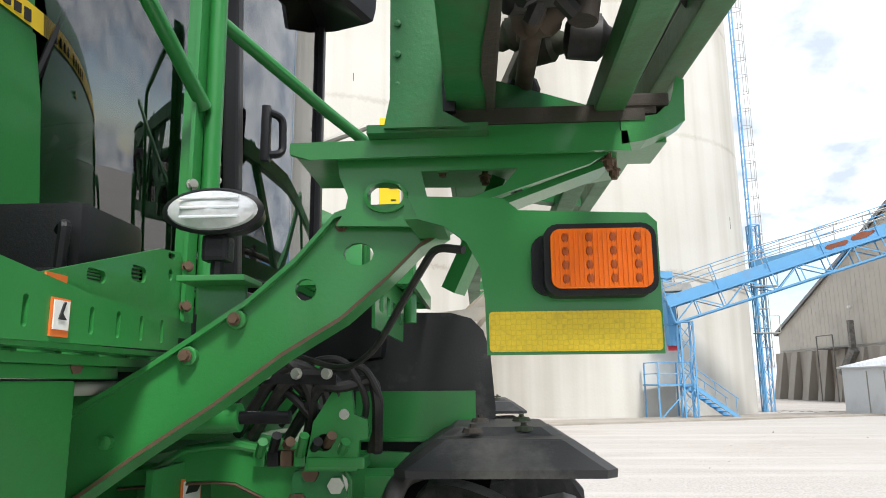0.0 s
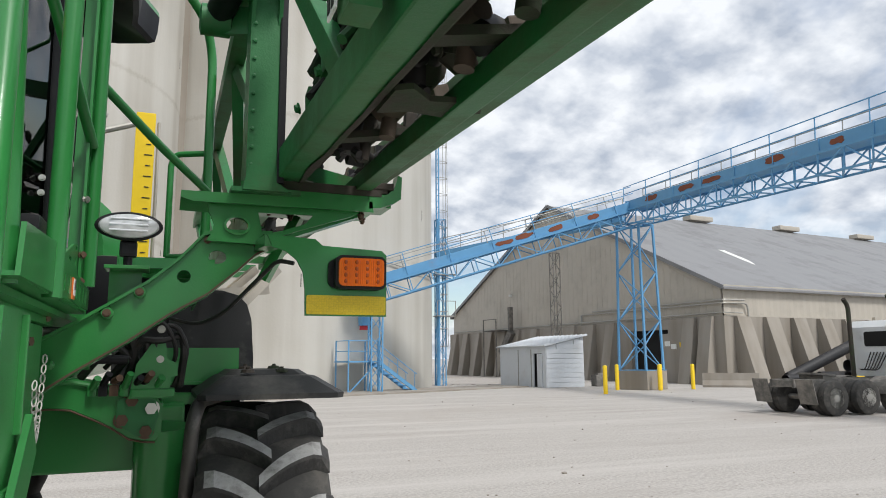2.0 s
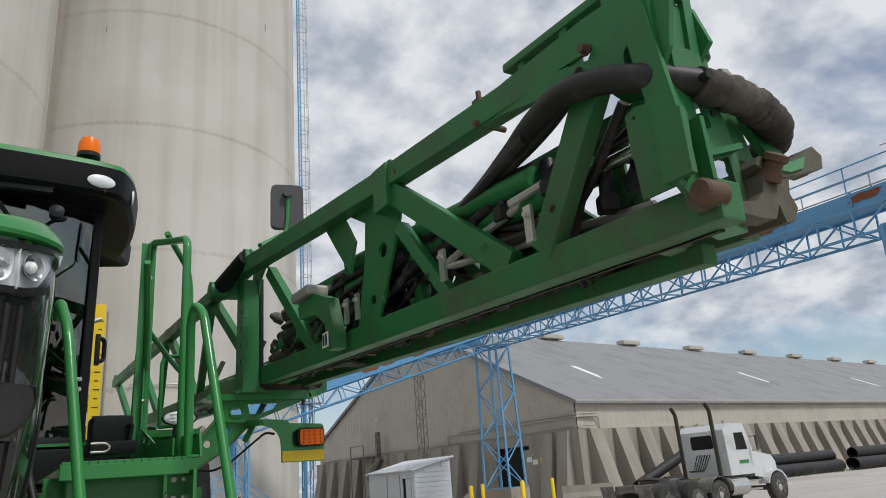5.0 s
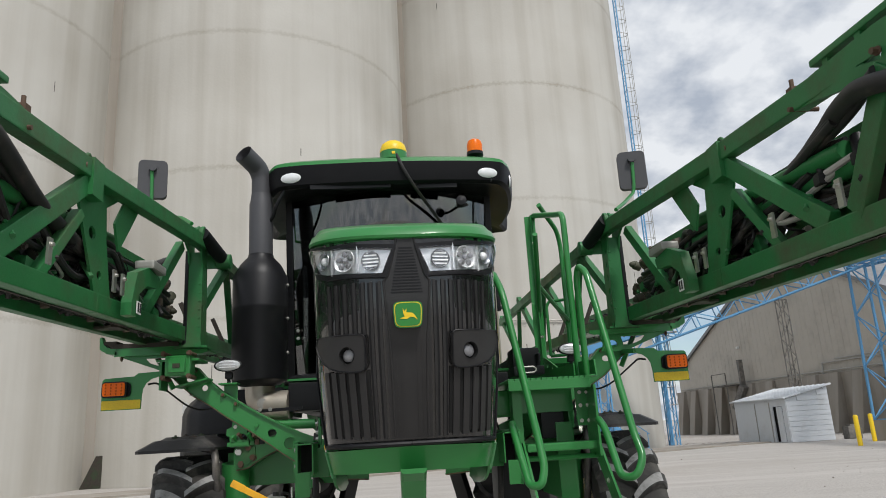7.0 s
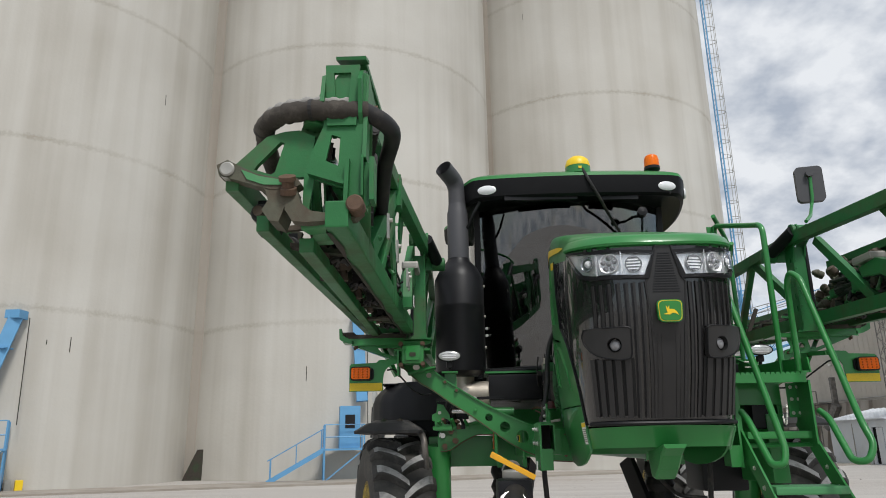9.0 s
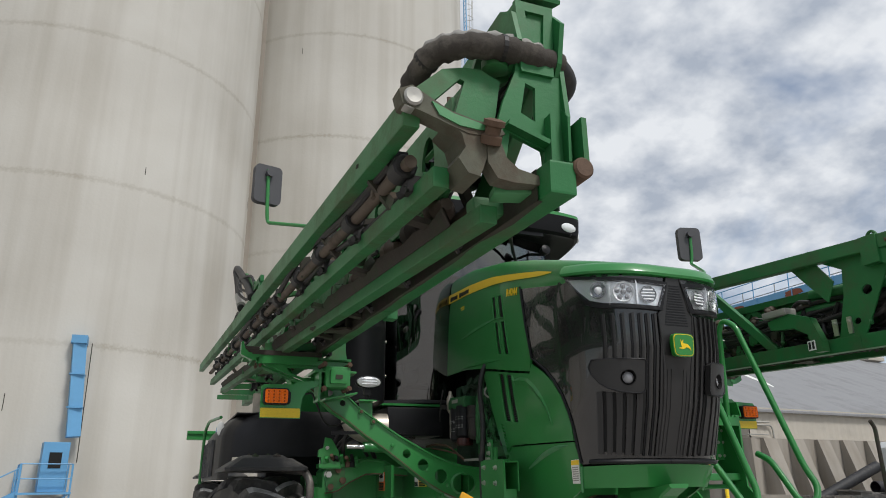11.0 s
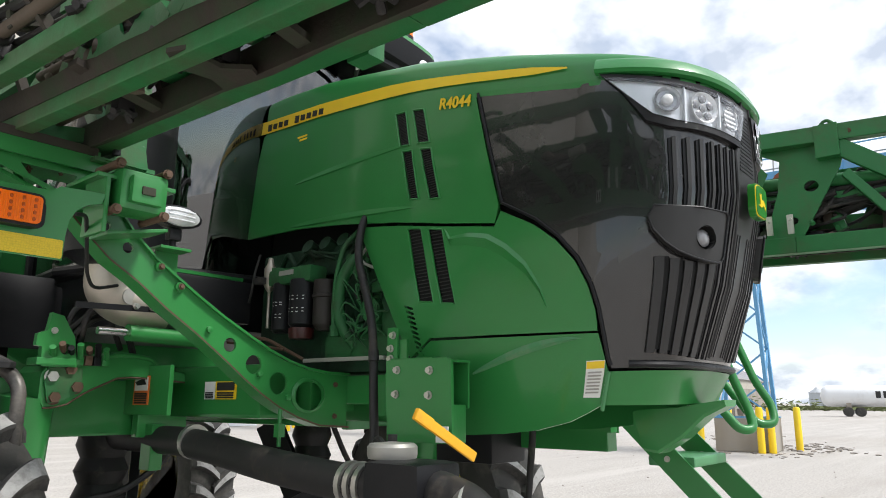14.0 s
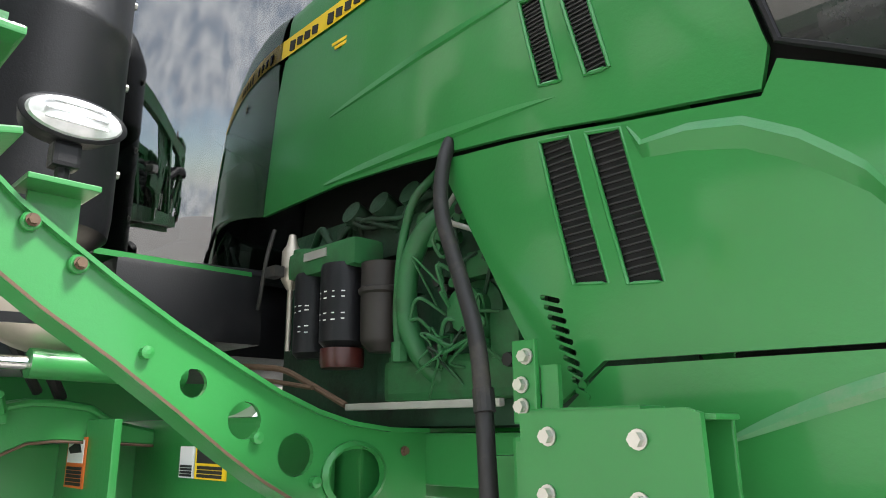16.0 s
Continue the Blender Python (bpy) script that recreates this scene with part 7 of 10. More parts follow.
def field_wheel(x, y, steer, r, w):
    M = Matrix.Translation((x, y, r - 0.012)) @ Matrix.Rotation(radians(steer), 4, "Z") @ Matrix.Rotation(radians(90), 4, "Y")
    bm = bmesh.new()
    R0 = r - 0.058
    Mi = M.inverted()
    lathe(bm, [(r * 0.58, -w * 0.46), (r * 0.66, -w * 0.52), (r * 0.82, -w * 0.54), (R0 - 0.02, -w * 0.5), (R0, -w * 0.4), (R0, w * 0.4), (R0 - 0.02, w * 0.5), (r * 0.82, w * 0.54), (r * 0.66, w * 0.52), (r * 0.58, w * 0.46)], M, 40)
    ty = part("tyre", bm, M_RUBBER, spr, "dusty black farm tyre", True)
    nl = 21
    for k in range(nl * 2):
        bm = bmesh.new()
        side = 1 if k % 2 else -1
        t0 = math.pi * k / nl
        rows = []
        for j in range(9):
            u = j / 8
            z = side * w * (-0.05 + 0.57 * u)
            ang = t0 + 0.19 * (1 - u) ** 1.9
            hw_ = 0.030 + 0.014 * u - 0.010 * max(0.0, 0.25 - u)
            hh_ = r - (0.0 if u < 0.78 else 0.050 * ((u - 0.78) / 0.22) ** 1.5)
            row = []
            for da, rad in ((-hw_ * 1.55, R0 - 0.02), (-hw_ * 1.08, hh_ - 0.010), (-hw_ * 0.86, hh_), (hw_ * 0.86, hh_), (hw_ * 1.08, hh_ - 0.010), (hw_ * 1.55, R0 - 0.02)):
                a = ang + da / r
                row.append(M @ Vector((rad * math.cos(a), rad * math.sin(a), z)))
            rows.append(row)
        vs = loft(bm, rows)
        bm.faces.new(vs[0]); bm.faces.new(vs[-1][::-1])
        lug = part("tread_lug", bm, M_LUG, ty, "", False, (M_LUGTOP,))
        for f in lug.data.polygons:
            q = Mi @ f.center
            if math.hypot(q.x, q.y) > r - 0.055 and f.normal.dot((f.center - M.translation - M.to_3x3() @ Vector((0, 0, q.z))).normalized()) > 0.85:
                f.material_index = 1
    bm = bmesh.new()
    o = 1 if x > 0 else -1
    z = o * w * 0.46
    lathe(bm, [(r * 0.60, z), (r * 0.57, z * 0.9), (r * 0.50, z * 0.55), (r * 0.30, z * 0.35), (r * 0.26, z * 0.6), (r * 0.12, z * 0.65), (0.01, z * 0.66)], M, 32)
    rim = part("rim", bm, M_YELLOW, ty, "yellow wheel rim", True)
    bm = bmesh.new()
    lathe(bm, [(r * 0.60, -z), (r * 0.55, -z * 0.8), (r * 0.50, -z * 0.2), (r * 0.2, -z * 0.1)], M, 32); part("rim_inner", bm, M_YELLOW, ty, "", True)
    return ty


# dark suspension parts under the frame
for s in SIDES:
    bm = bmesh.new(); lathe(bm, [(0.11, 0.0), (0.125, 0.04), (0.10, 0.10), (0.125, 0.16), (0.10, 0.22), (0.125, 0.28), (0.11, 0.34), (0.09, 0.36)], Matrix.Translation((s * 0.66, 2.92, 1.04)), 20); part("air_spring", bm, M_HOSE, spr, "black ribbed air spring under the frame", True)
    bm = bmesh.new(); beam(bm, (s * 0.42, 3.05, 1.40), (s * 0.52, 2.86, 0.98), 0.05, 0.16, bev=0.008); beam(bm, (s * 0.50, 2.95, 1.0), (s * 1.10, 2.72, 0.92), 0.10, 0.12, bev=0.012); part("suspension_link", bm, M_BLACK, spr, "dark suspension link")
    bm = bmesh.new(); tube(bm, [(s * 0.50, 2.55, 1.40), (s * 0.56, 2.52, 1.25), (s * 0.72, 2.60, 1.12), (s * 0.95, 2.62, 1.10)], 0.016, 8, 0.08); part("drive_hose", bm, M_HOSE, spr, "", True)
field_wheel(WX, WY, -4, WR, WW); field_wheel(-WX, WY, 14, WR, WW)
field_wheel(1.62, 6.2, 0, WR, WW); field_wheel(-1.62, 6.2, 0, WR, WW)
for s in SIDES:
    for fy, nm in ((WY, "fender"), (6.2, "fender")):
        bm = bmesh.new()
        rows = []
        # shallow tray: upright lip, sloping shoulder, flat raised top with a second step
        def lip(hx, f, b, z):
            return [(s * (WX + x), fy + y, z) for x, y in ((-hx, f + 0.03), (-hx + 0.03, f), (hx - 0.03, f), (hx, f + 0.03), (hx, b - 0.03), (hx - 0.03, b), (-hx + 0.03, b), (-hx, b - 0.03))]
        vs = loft(bm, [lip(0.235, -0.36, 0.40, 1.650), lip(0.272, -0.43, 0.47, 1.648), lip(0.274, -0.432, 0.472, 1.668), lip(0.185, -0.335, 0.38, 1.728), lip(0.175, -0.325, 0.37, 1.733), lip(0.165, -0.24, 0.28, 1.735), lip(0.135, -0.20, 0.24, 1.756)], True)
        bm.faces.new(vs[-1]); bm.faces.new(vs[0][::-1])
        fd = part("fender", bm, M_FENDER, spr, "dusty black plastic wheel fender")
        for dx, dy in ((-0.08, -0.26), (0.06, -0.2), (-0.06, 0.05), (0.07, 0.1)):
            bm = bmesh.new(); lathe(bm, [(0.030, 0), (0.024, 0.012), (0.012, 0.014)], Matrix.Translation((s * (WX + dx), fy + dy, 1.755 if dy > -0.2 else 1.745)), 10); bolt(bm, (s * (WX + dx), fy + dy, 1.768 if dy > -0.2 else 1.758), (0, 0, 1), 0.008, 0.008); part("fender_bolt", bm, M_GRIME, fd)
        bm = bmesh.new(); tube(bm, [(s * (WX - 0.10), fy - 0.05, 1.665), (s * (WX - 0.26), fy - 0.36, 1.645), (s * (WX - 0.285), fy - 0.43, 1.58), (s * (WX - 0.30), fy - 0.40, 1.25), (s * (WX - 0.30), fy - 0.2, 0.95)], 0.026, 12, 0.12); part("fender_stay", bm, M_STAY, spr, "bent worn steel fender stay", True)

# ---- lamp arms ----
for s in SIDES:
    AY = 1.64
    top = [(0.24, 1.645), (0.36, 1.648), (0.47, 1.662), (0.56, 1.686), (0.66, 1.725), (0.75, 1.770), (0.875, 1.835), (0.985, 1.900), (1.07, 1.955), (1.16, 2.015), (1.24, 2.085), (1.305, 2.160), (1.34, 2.172), (1.50, 2.175)]
    bot = [(1.50, 2.135), (1.45, 2.105), (1.40, 2.055), (1.32, 1.985), (1.22, 1.925), (1.11, 1.845), (0.985, 1.765), (0.868, 1.683), (0.77, 1.61), (0.687, 1.554), (0.60, 1.505), (0.515, 1.469), (0.40, 1.435), (0.24, 1.425)]
    holes = [ring2d(0.835, 1.735, 0.027, 0.027, 14), ring2d(0.725, 1.668, 0.036, 0.036, 16), ring2d(0.605, 1.600, 0.043, 0.043, 16), rrect(0.445, 1.550, 0.145, 0.115, 0.055)]
    holes += [ring2d(1.255, 2.035, 0.019, 0.019, 12), ring2d(1.345, 2.095, 0.026, 0.020, 12)]
    bm = bmesh.new(); plate(bm, [(s * a, b) for a, b in top + bot], [[(s * a, b) for a, b in h] for h in holes], 0.012, plane_xz(AY))
    arm = part("lamp_arm", bm, M_GREEN, spr, "curved green lamp arm with round holes")
    for line, nm in ((top, "upper_flange"), (bot, "lower_flange")):
        bm = bmesh.new()
        rows = [[(s * a, AY - 0.022, b - 0.005), (s * a, AY + 0.06, b - 0.005), (s * a, AY + 0.06, b + 0.005), (s * a, AY - 0.022, b + 0.005)] for a, b in line]
        loft(bm, rows, True); bmesh.ops.holes_fill(bm, edges=bm.edges); part(nm, bm, M_GREEN, arm)
    bm = bmesh.new()
    rows = [[(s * a, AY - 0.0235, b - 0.004), (s * a, AY - 0.0235, b + 0.003)] for a, b in bot]
    loft(bm, rows); part("worn_edge", bm, M_RUST, arm, "lower edge worn to rust")
    bm = bmesh.new(); lathe(bm, [(0.088, -0.010), (0.088, 0.004), (0.076, 0.010), (0.076, -0.004)], Matrix.Translation((s * 0.455, AY - 0.008, 1.555)) @ Matrix.Rotation(radians(90), 4, "X") @ Matrix.Diagonal((1, 0.8, 1, 1)), 24, cap=False); part("hole_collar", bm, M_GREEN, arm, "", True)
    for a, b in ((1.06, 1.925), (1.14, 1.985)):
        bm = bmesh.new(); lathe(bm, [(0.017, -0.02), (0.017, 0.012), (0.014, 0.015), (0.006, 0.015)], Matrix.Translation((s * a, AY - 0.006, b)) @ Matrix.Rotation(radians(90), 4, "X"), 14); part("bolt_boss", bm, M_GREEN, arm, "", True)
    for a, b, dy in ((1.06, 1.925, 0.025), (1.14, 1.985, 0.025), (0.31, 1.60, 0.008), (0.31, 1.47, 0.008), (1.315, 2.145, 0.008), (1.455, 2.140, 0.008)):
        bm = bmesh.new(); bolt(bm, (s * a, AY - dy, b), (0, -1, 0), 0.0085, 0.008); part("bolt", bm, M_RUST, arm)
    for a, b in ((0.93, 1.785), (0.70, 1.635), (0.56, 1.545)):
        bm = bmesh.new(); lathe(bm, [(0.012, -0.002), (0.012, 0.012), (0.004, 0.014)], Matrix.Translation((s * a, AY - 0.008, b)) @ Matrix.Rotation(radians(90), 4, "X"), 10); part("weld_nut", bm, M_GREEN, arm)
    if s < 0:
        # cast box before the arm's head with four bolts
        bm = bmesh.new(); box(bm, (s * 1.352, 1.42, 2.155), (0.15, 0.12, 0.125), None, 0.016); box(bm, (s * 1.352, 1.352, 2.155), (0.10, 0.03, 0.085), None, 0.010); hd = part("arm_head", bm, M_GREEN, spr, "green cast mounting box", True)
        bm = bmesh.new(); box(bm, (s * 1.352, 1.335, 2.152), (0.042, 0.008, 0.026), None, 0.003); part("rating_plate", bm, M_GRIME, hd, "small grey rating plate")
        bm = bmesh.new(); box(bm, (s * 1.36, 1.50, 2.19), (0.25, 0.22, 0.014), None, 0.004); box(bm, (s * 1.455, 1.45, 2.10), (0.014, 0.14, 0.17), None, 0.004); box(bm, (s * 1.30, 1.55, 2.06), (0.20, 0.14, 0.012), Matrix.Rotation(radians(-12), 4, "Y"), 0.003); part("head_bracket", bm, M_GREEN, hd)
        for a, b in ((1.285, 2.228), (1.435, 2.228), (1.285, 2.09), (1.435, 2.085)):
            bm = bmesh.new(); cyl(bm, (s * a, 1.36, b), (s * a, 1.50, b), 0.013, 10); bolt(bm, (s * a, 1.36, b), (0, -1, 0), 0.012, 0.012); part("bolt", bm, M_RUST, hd)
    # cradle: shelf with a folded front lip, gusset below it, trough and hook above
    CY = 1.585
    bm = bmesh.new(); plate(bm, [(s * a, b) for a, b in ((1.235, CY), (1.80, CY), (1.825, CY + 0.03), (1.825, CY + 0.22), (1.74, CY + 0.27), (1.235, CY + 0.24))], (), 0.010, Matrix.Translation((0, 0, 2.272))); plate(bm, [(s * a, b) for a, b in ((1.235, 2.278), (1.80, 2.285), (1.805, 2.25), (1.76, 2.252), (1.27, 2.248), (1.235, 2.258))], (), 0.010, plane_xz(CY)); cr = part("boom_cradle", bm, M_GREEN, spr, "green boom cradle shelf with worn edges")
    bm = bmesh.new()
    gus = [(1.31, 2.262), (1.78, 2.262), (1.74, 2.238), (1.66, 2.212), (1.56, 2.178), (1.49, 2.150), (1.47, 2.135), (1.31, 2.140), (1.325, 2.165), (1.33, 2.19), (1.315, 2.225)]
    gho = [[(1.455, 2.232), (1.62, 2.234), (1.595, 2.205), (1.53, 2.182), (1.47, 2.165), (1.462, 2.20)], ring2d(1.395, 2.188, 0.033, 0.024, 16)]
    plate(bm, [(s * a, b) for a, b in gus], [[(s * a, b) for a, b in h] for h in gho], 0.012, plane_xz(CY + 0.03)); part("gusset", bm, M_GREEN, cr, "green gusset plate with two openings")
    bm = bmesh.new(); lathe(bm, [(0.038, -0.012), (0.038, 0.008), (0.031, 0.010), (0.031, -0.012)], Matrix.Translation((s * 1.395, CY + 0.024, 2.188)) @ Matrix.Rotation(radians(90), 4, "X") @ Matrix.Diagonal((1, 0.75, 1, 1)), 20, cap=False); part("opening_collar", bm, M_GREEN, cr, "", True)
    bm = bmesh.new(); beam(bm, (s * 1.47, CY + 0.10, 2.14), (s * 1.78, CY + 0.12, 2.258), 0.09, 0.012); beam(bm, (s * 1.60, CY + 0.18, 2.258), (s * 1.50, CY + 0.22, 2.05), 0.05, 0.03); part("gusset_flange", bm, M_GREEN, cr)
    # trough walls and the outer hook
    bm = bmesh.new(); box(bm, (s * 1.615, CY + 0.005, 2.298), (0.43, 0.012, 0.045)); plate(bm, [(s * a, b) for a, b in ((1.79, 2.262), (1.83, 2.268), (1.872, 2.285), (1.895, 2.30), (1.898, 2.372), (1.885, 2.378), (1.874, 2.335), (1.850, 2.312), (1.79, 2.305))], (), 0.05, plane_xz(CY + 0.02)); box(bm, (s * 1.845, CY + 0.10, 2.283), (0.06, 0.12, 0.010)); part("cradle_hook", bm, M_GREEN, cr, "green upturned cradle hook", False)
    bm = bmesh.new(); box(bm, (s * 1.66, CY + 0.06, 2.322), (0.38, 0.13, 0.016), None, 0.003); box(bm, (s * 1.62, CY - 0.004, 2.316), (0.42, 0.006, 0.028)); box(bm, (s * 1.83, CY + 0.05, 2.337), (0.08, 0.12, 0.022), None, 0.004); part("rest_pad", bm, M_GRIME, cr, "rust-brown worn rest pad")
    for a, dy in ((1.405, 0.06), (1.49, 0.06), (1.565, 0.12), (1.775, 0.04), (1.795, 0.10)):
        bm = bmesh.new(); cyl(bm, (s * a, CY + dy, 2.232), (s * a, CY + dy, 2.29), 0.006, 8); bolt(bm, (s * a, CY + dy, 2.250), (0, 0, -1), 0.009, 0.010); bolt(bm, (s * a, CY + dy, 2.278), (0, 0, 1), 0.009, 0.010); part("bolt", bm, M_RUST, cr)
    # lamp plate, amber lamp, tape
    LY = 1.385
    bm = bmesh.new(); plate(bm, [(s * a, b) for a, b in ((1.455, 2.128), (1.585, 2.122), (1.605, 2.105), (1.775, 2.098), (1.788, 2.085), (1.788, 1.912), (1.560, 1.912), (1.558, 1.985), (1.552, 2.030), (1.535, 2.062), (1.505, 2.085), (1.47, 2.095))], (), 0.006, plane_xz(LY)); lp = part("lamp_plate", bm, M_GREEN, spr, "green lamp plate")
    bm = bmesh.new(); beam(bm, (s * 1.475, LY + 0.003, 2.112), (s * 1.475, CY + 0.06, 2.135), 0.05, 0.03); part("plate_stay", bm, M_GREEN, lp)
    bm = bmesh.new(); plate(bm, [(s * a, b) for a, b in rrect(1.674, 1.942, 0.222, 0.052, 0.005)], (), 0.003, plane_xz(LY - 0.005)); part("reflective_tape", bm, M_REFLECT, lp, "yellow reflective tape")
    bm = bmesh.new(); plate(bm, rrect(s * 1.705, 2.030, 0.142, 0.092, 0.018), (), 0.040, plane_xz(LY - 0.022)); plate(bm, rrect(s * 1.645, 2.028, 0.05, 0.080, 0.02), (), 0.012, plane_xz(LY - 0.008)); al = part("warning_lamp", bm, M_BLACK, spr, "amber warning lamp in a black housing")
    bm = bmesh.new(); plate(bm, rrect(s * 1.705, 2.030, 0.126, 0.076, 0.012), (), 0.018, plane_xz(LY - 0.040)); part("amber_lens", bm, M_AMBER, al, "ribbed amber lens")
    for i in range(4):
        for j in range(4):
            cx_, cz_ = s * (1.660 + 0.030 * i), 2.004 + 0.0175 * j
            bm = bmesh.new(); lathe(bm, [(0.0058, 0), (0.0046, 0.0010), (0.001, 0.0012)], Matrix.Translation((cx_, LY - 0.0495, cz_)) @ Matrix.Rotation(radians(90), 4, "X") @ Matrix.Diagonal((0.75, 1.15, 1, 1)), 12); part("led_dot", bm, M_AMBERDOT, al, "", True)
    for i in range(20):
        bm = bmesh.new(); box(bm, (s * (1.648 + 0.006 * i), LY - 0.0495, 2.030), (0.002, 0.002, 0.070)); part("lens_rib", bm, M_AMBER, al)
    bm = bmesh.new(); tube(bm, [(s * 1.53, LY + 0.015, 2.055), (s * 1.49, LY + 0.04, 2.065), (s * 1.44, 1.52, 2.01), (s * 1.37, 1.66, 1.93), (s * 1.30, 1.76, 1.90), (s * 1.20, 1.80, 1.93)], 0.006, 8, 0.06); part("lamp_cable", bm, M_HOSE, spr, "black lamp cable", True)
    # oval work lamp on its post
    Mo = Matrix.Translation((s * 1.105, 1.60, 2.165)) @ Matrix.Rotation(radians(90), 4, "X")
    bm = bmesh.new(); lathe(bm, [(0.072, -0.05), (0.085, 0.0), (0.088, 0.012), (0.080, 0.016)], Mo @ Matrix.Diagonal((1, 0.46, 1, 1)), 28); wl_ = part("work_lamp", bm, M_BLACK, spr, "oval work lamp with a clear ribbed lens", True)
    bm = bmesh.new(); lathe(bm, [(0.082, 0.010), (0.074, 0.022), (0.045, 0.030), (0.001, 0.033)], Mo @ Matrix.Diagonal((1, 0.44, 1, 1)), 28); part("work_lamp_lens", bm, M_FACE, wl_, "clear streaked lens over a silver reflector", True)
    bm = bmesh.new()
    for z in (-0.014, 0.002, 0.018):
        box(bm, (s * 1.105, 1.5685, 2.165 + z), (0.10, 0.004, 0.005), None, 0.002)
    part("lens_bar", bm, M_BOWL, wl_)
    bm = bmesh.new(); box(bm, (s * 1.105, 1.62, 2.105), (0.045, 0.04, 0.045), None, 0.008); cyl(bm, (s * 1.105, 1.62, 2.13), (s * 1.105, 1.62, 2.05), 0.012, 8); part("lamp_stand", bm, M_BLACK, wl_); bm = bmesh.new(); box(bm, (s * 1.105, 1.64, 2.052), (0.115, 0.10, 0.010), None, 0.002); box(bm, (s * 1.10, 1.665, 1.985), (0.085, 0.010, 0.13)); part("lamp_bracket", bm, M_GREEN, wl_, "folded green lamp bracket")

# ---- side-mounted fill valve on the machine's right ----
fv = part("fill_station", box(bmesh.new(), (-0.74, 0.80, 1.28), (0.20, 0.22, 0.16), None, 0.03), M_BLACK, spr, "black fill valve body", True)
bm = bmesh.new(); lathe(bm, [(0.075, 0), (0.078, 0.01), (0.078, 0.035), (0.07, 0.045), (0.01, 0.05)], Matrix.Translation((-0.72, 0.90, 1.36)), 24); part("valve_cap", bm, M_STEEL, fv, "round grey valve cap", True)
bm = bmesh.new(); beam(bm, (-0.63, 0.65, 1.37), (-0.82, 0.666, 1.472), 0.012, 0.03, bev=0.004); beam(bm, (-0.81, 0.665, 1.467), (-0.872, 0.67, 1.50), 0.016, 0.034, bev=0.006); part("yellow_lever", bm, M_AMBERY, fv, "yellow valve lever")
bm = bmesh.new(); tube(bm, [(-0.74, 0.70, 1.27), (-0.76, 0.55, 1.24), (-0.80, 0.42, 1.10), (-0.82, 0.36, 0.9)], 0.07, 16, 0.12); part("suction_hose", bm, M_HOSE, fv, "thick black suction hose", True)
for k in range(2):
    bm = bmesh.new(); lathe(bm, [(0.078, -0.012), (0.078, 0.012)], Matrix.Translation((-0.765, 0.545 - 0.04 * k, 1.235 - 0.03 * k)) @ Matrix.Rotation(radians(62), 4, "X"), 18); part("hose_clamp", bm, M_ZINC, fv, "bright hose clamp", True)
for y in (1.02, 1.06, 1.10):
    bm = bmesh.new(); lathe(bm, [(0.072, -0.010), (0.072, 0.010)], Matrix.Translation((-0.70, y, 1.27)) @ Matrix.Rotation(radians(90), 4, "X"), 18); part("hose_clamp", bm, M_ZINC, fv, "bright hose clamp", True)
bm = bmesh.new(); tube(bm, [(-0.70, 0.92, 1.27), (-0.70, 1.12, 1.27), (-0.69, 1.55, 1.30), (-0.66, 2.1, 1.36), (-0.64, 2.9, 1.36)], 0.062, 16, 0.25); part("fill_hose", bm, M_HOSE, spr, "long thick black fill hose", True)
bm = bmesh.new(); lathe(bm, [(0.072, -0.012), (0.072, 0.012)], Matrix.Translation((-0.657, 2.12, 1.362)) @ Matrix.Rotation(radians(90), 4, "X"), 18); part("hose_clamp", bm, M_ZINC, spr, "bright hose clamp", True)
bm = bmesh.new(); box(bm, (-0.68, 2.42, 1.33), (0.06, 0.09, 0.20), None, 0.006); part("hose_hanger", bm, M_GREEN, spr)
bm = bmesh.new(); box(bm, (-0.60, 0.80, 1.43), (0.004, 0.05, 0.05)); part("lever_tag", bm, M_WHITE, spr, "white paper tag")
bm = bmesh.new(); tube(bm, [(-0.70, 0.94, 1.38), (-0.68, 1.0, 1.42), (-0.64, 1.06, 1.40), (-0.62, 1.12, 1.30)], 0.009, 8, 0.04); cyl(bm, (-0.70, 0.92, 1.39), (-0.70, 0.92, 1.43), 0.016, 10); part("valve_line", bm, M_HOSE, fv)
bm = bmesh.new(); tube(bm, [(-0.60, 1.62, 1.50), (-0.60, 1.62, 1.36)], 0.008, 6); box(bm, (-0.60, 1.62, 1.42), (0.03, 0.03, 0.05)); part("hanging_bracket", bm, M_GREEN, spr)

# ---- exhaust, air intake ----
ex = part("exhaust_muffler", lathe(bmesh.new(), [(0.05, 2.06), (0.15, 2.08), (0.195, 2.11), (0.20, 2.16), (0.20, 2.62), (0.203, 2.63), (0.20, 2.64), (0.20, 2.86), (0.15, 2.96), (0.095, 3.02), (0.092, 3.04)], Matrix.Translation((-1.02, 2.22, 0)), 40), M_BLACK, spr, "large matt black exhaust muffler", True)
bm = bmesh.new()
lathe(bm, [(0.088, 3.0), (0.088, 3.44), (0.082, 3.46), (0.074, 3.52)], Matrix.Translation((-1.02, 2.22, 0)), 28)
tube(bm, [(-1.02, 2.22, 3.50), (-1.02, 2.22, 3.66), (-1.045, 2.19, 3.73), (-1.13, 2.07, 3.80)], 0.074, 20, 0.12, cap=False)
tube(bm, [(-1.13, 2.07, 3.80), (-1.045, 2.19, 3.73), (-1.02, 2.22, 3.66)], 0.067, 20, cap=False)
part("exhaust_pipe", bm, M_MIRROR, ex, "curved grey exhaust pipe", True)
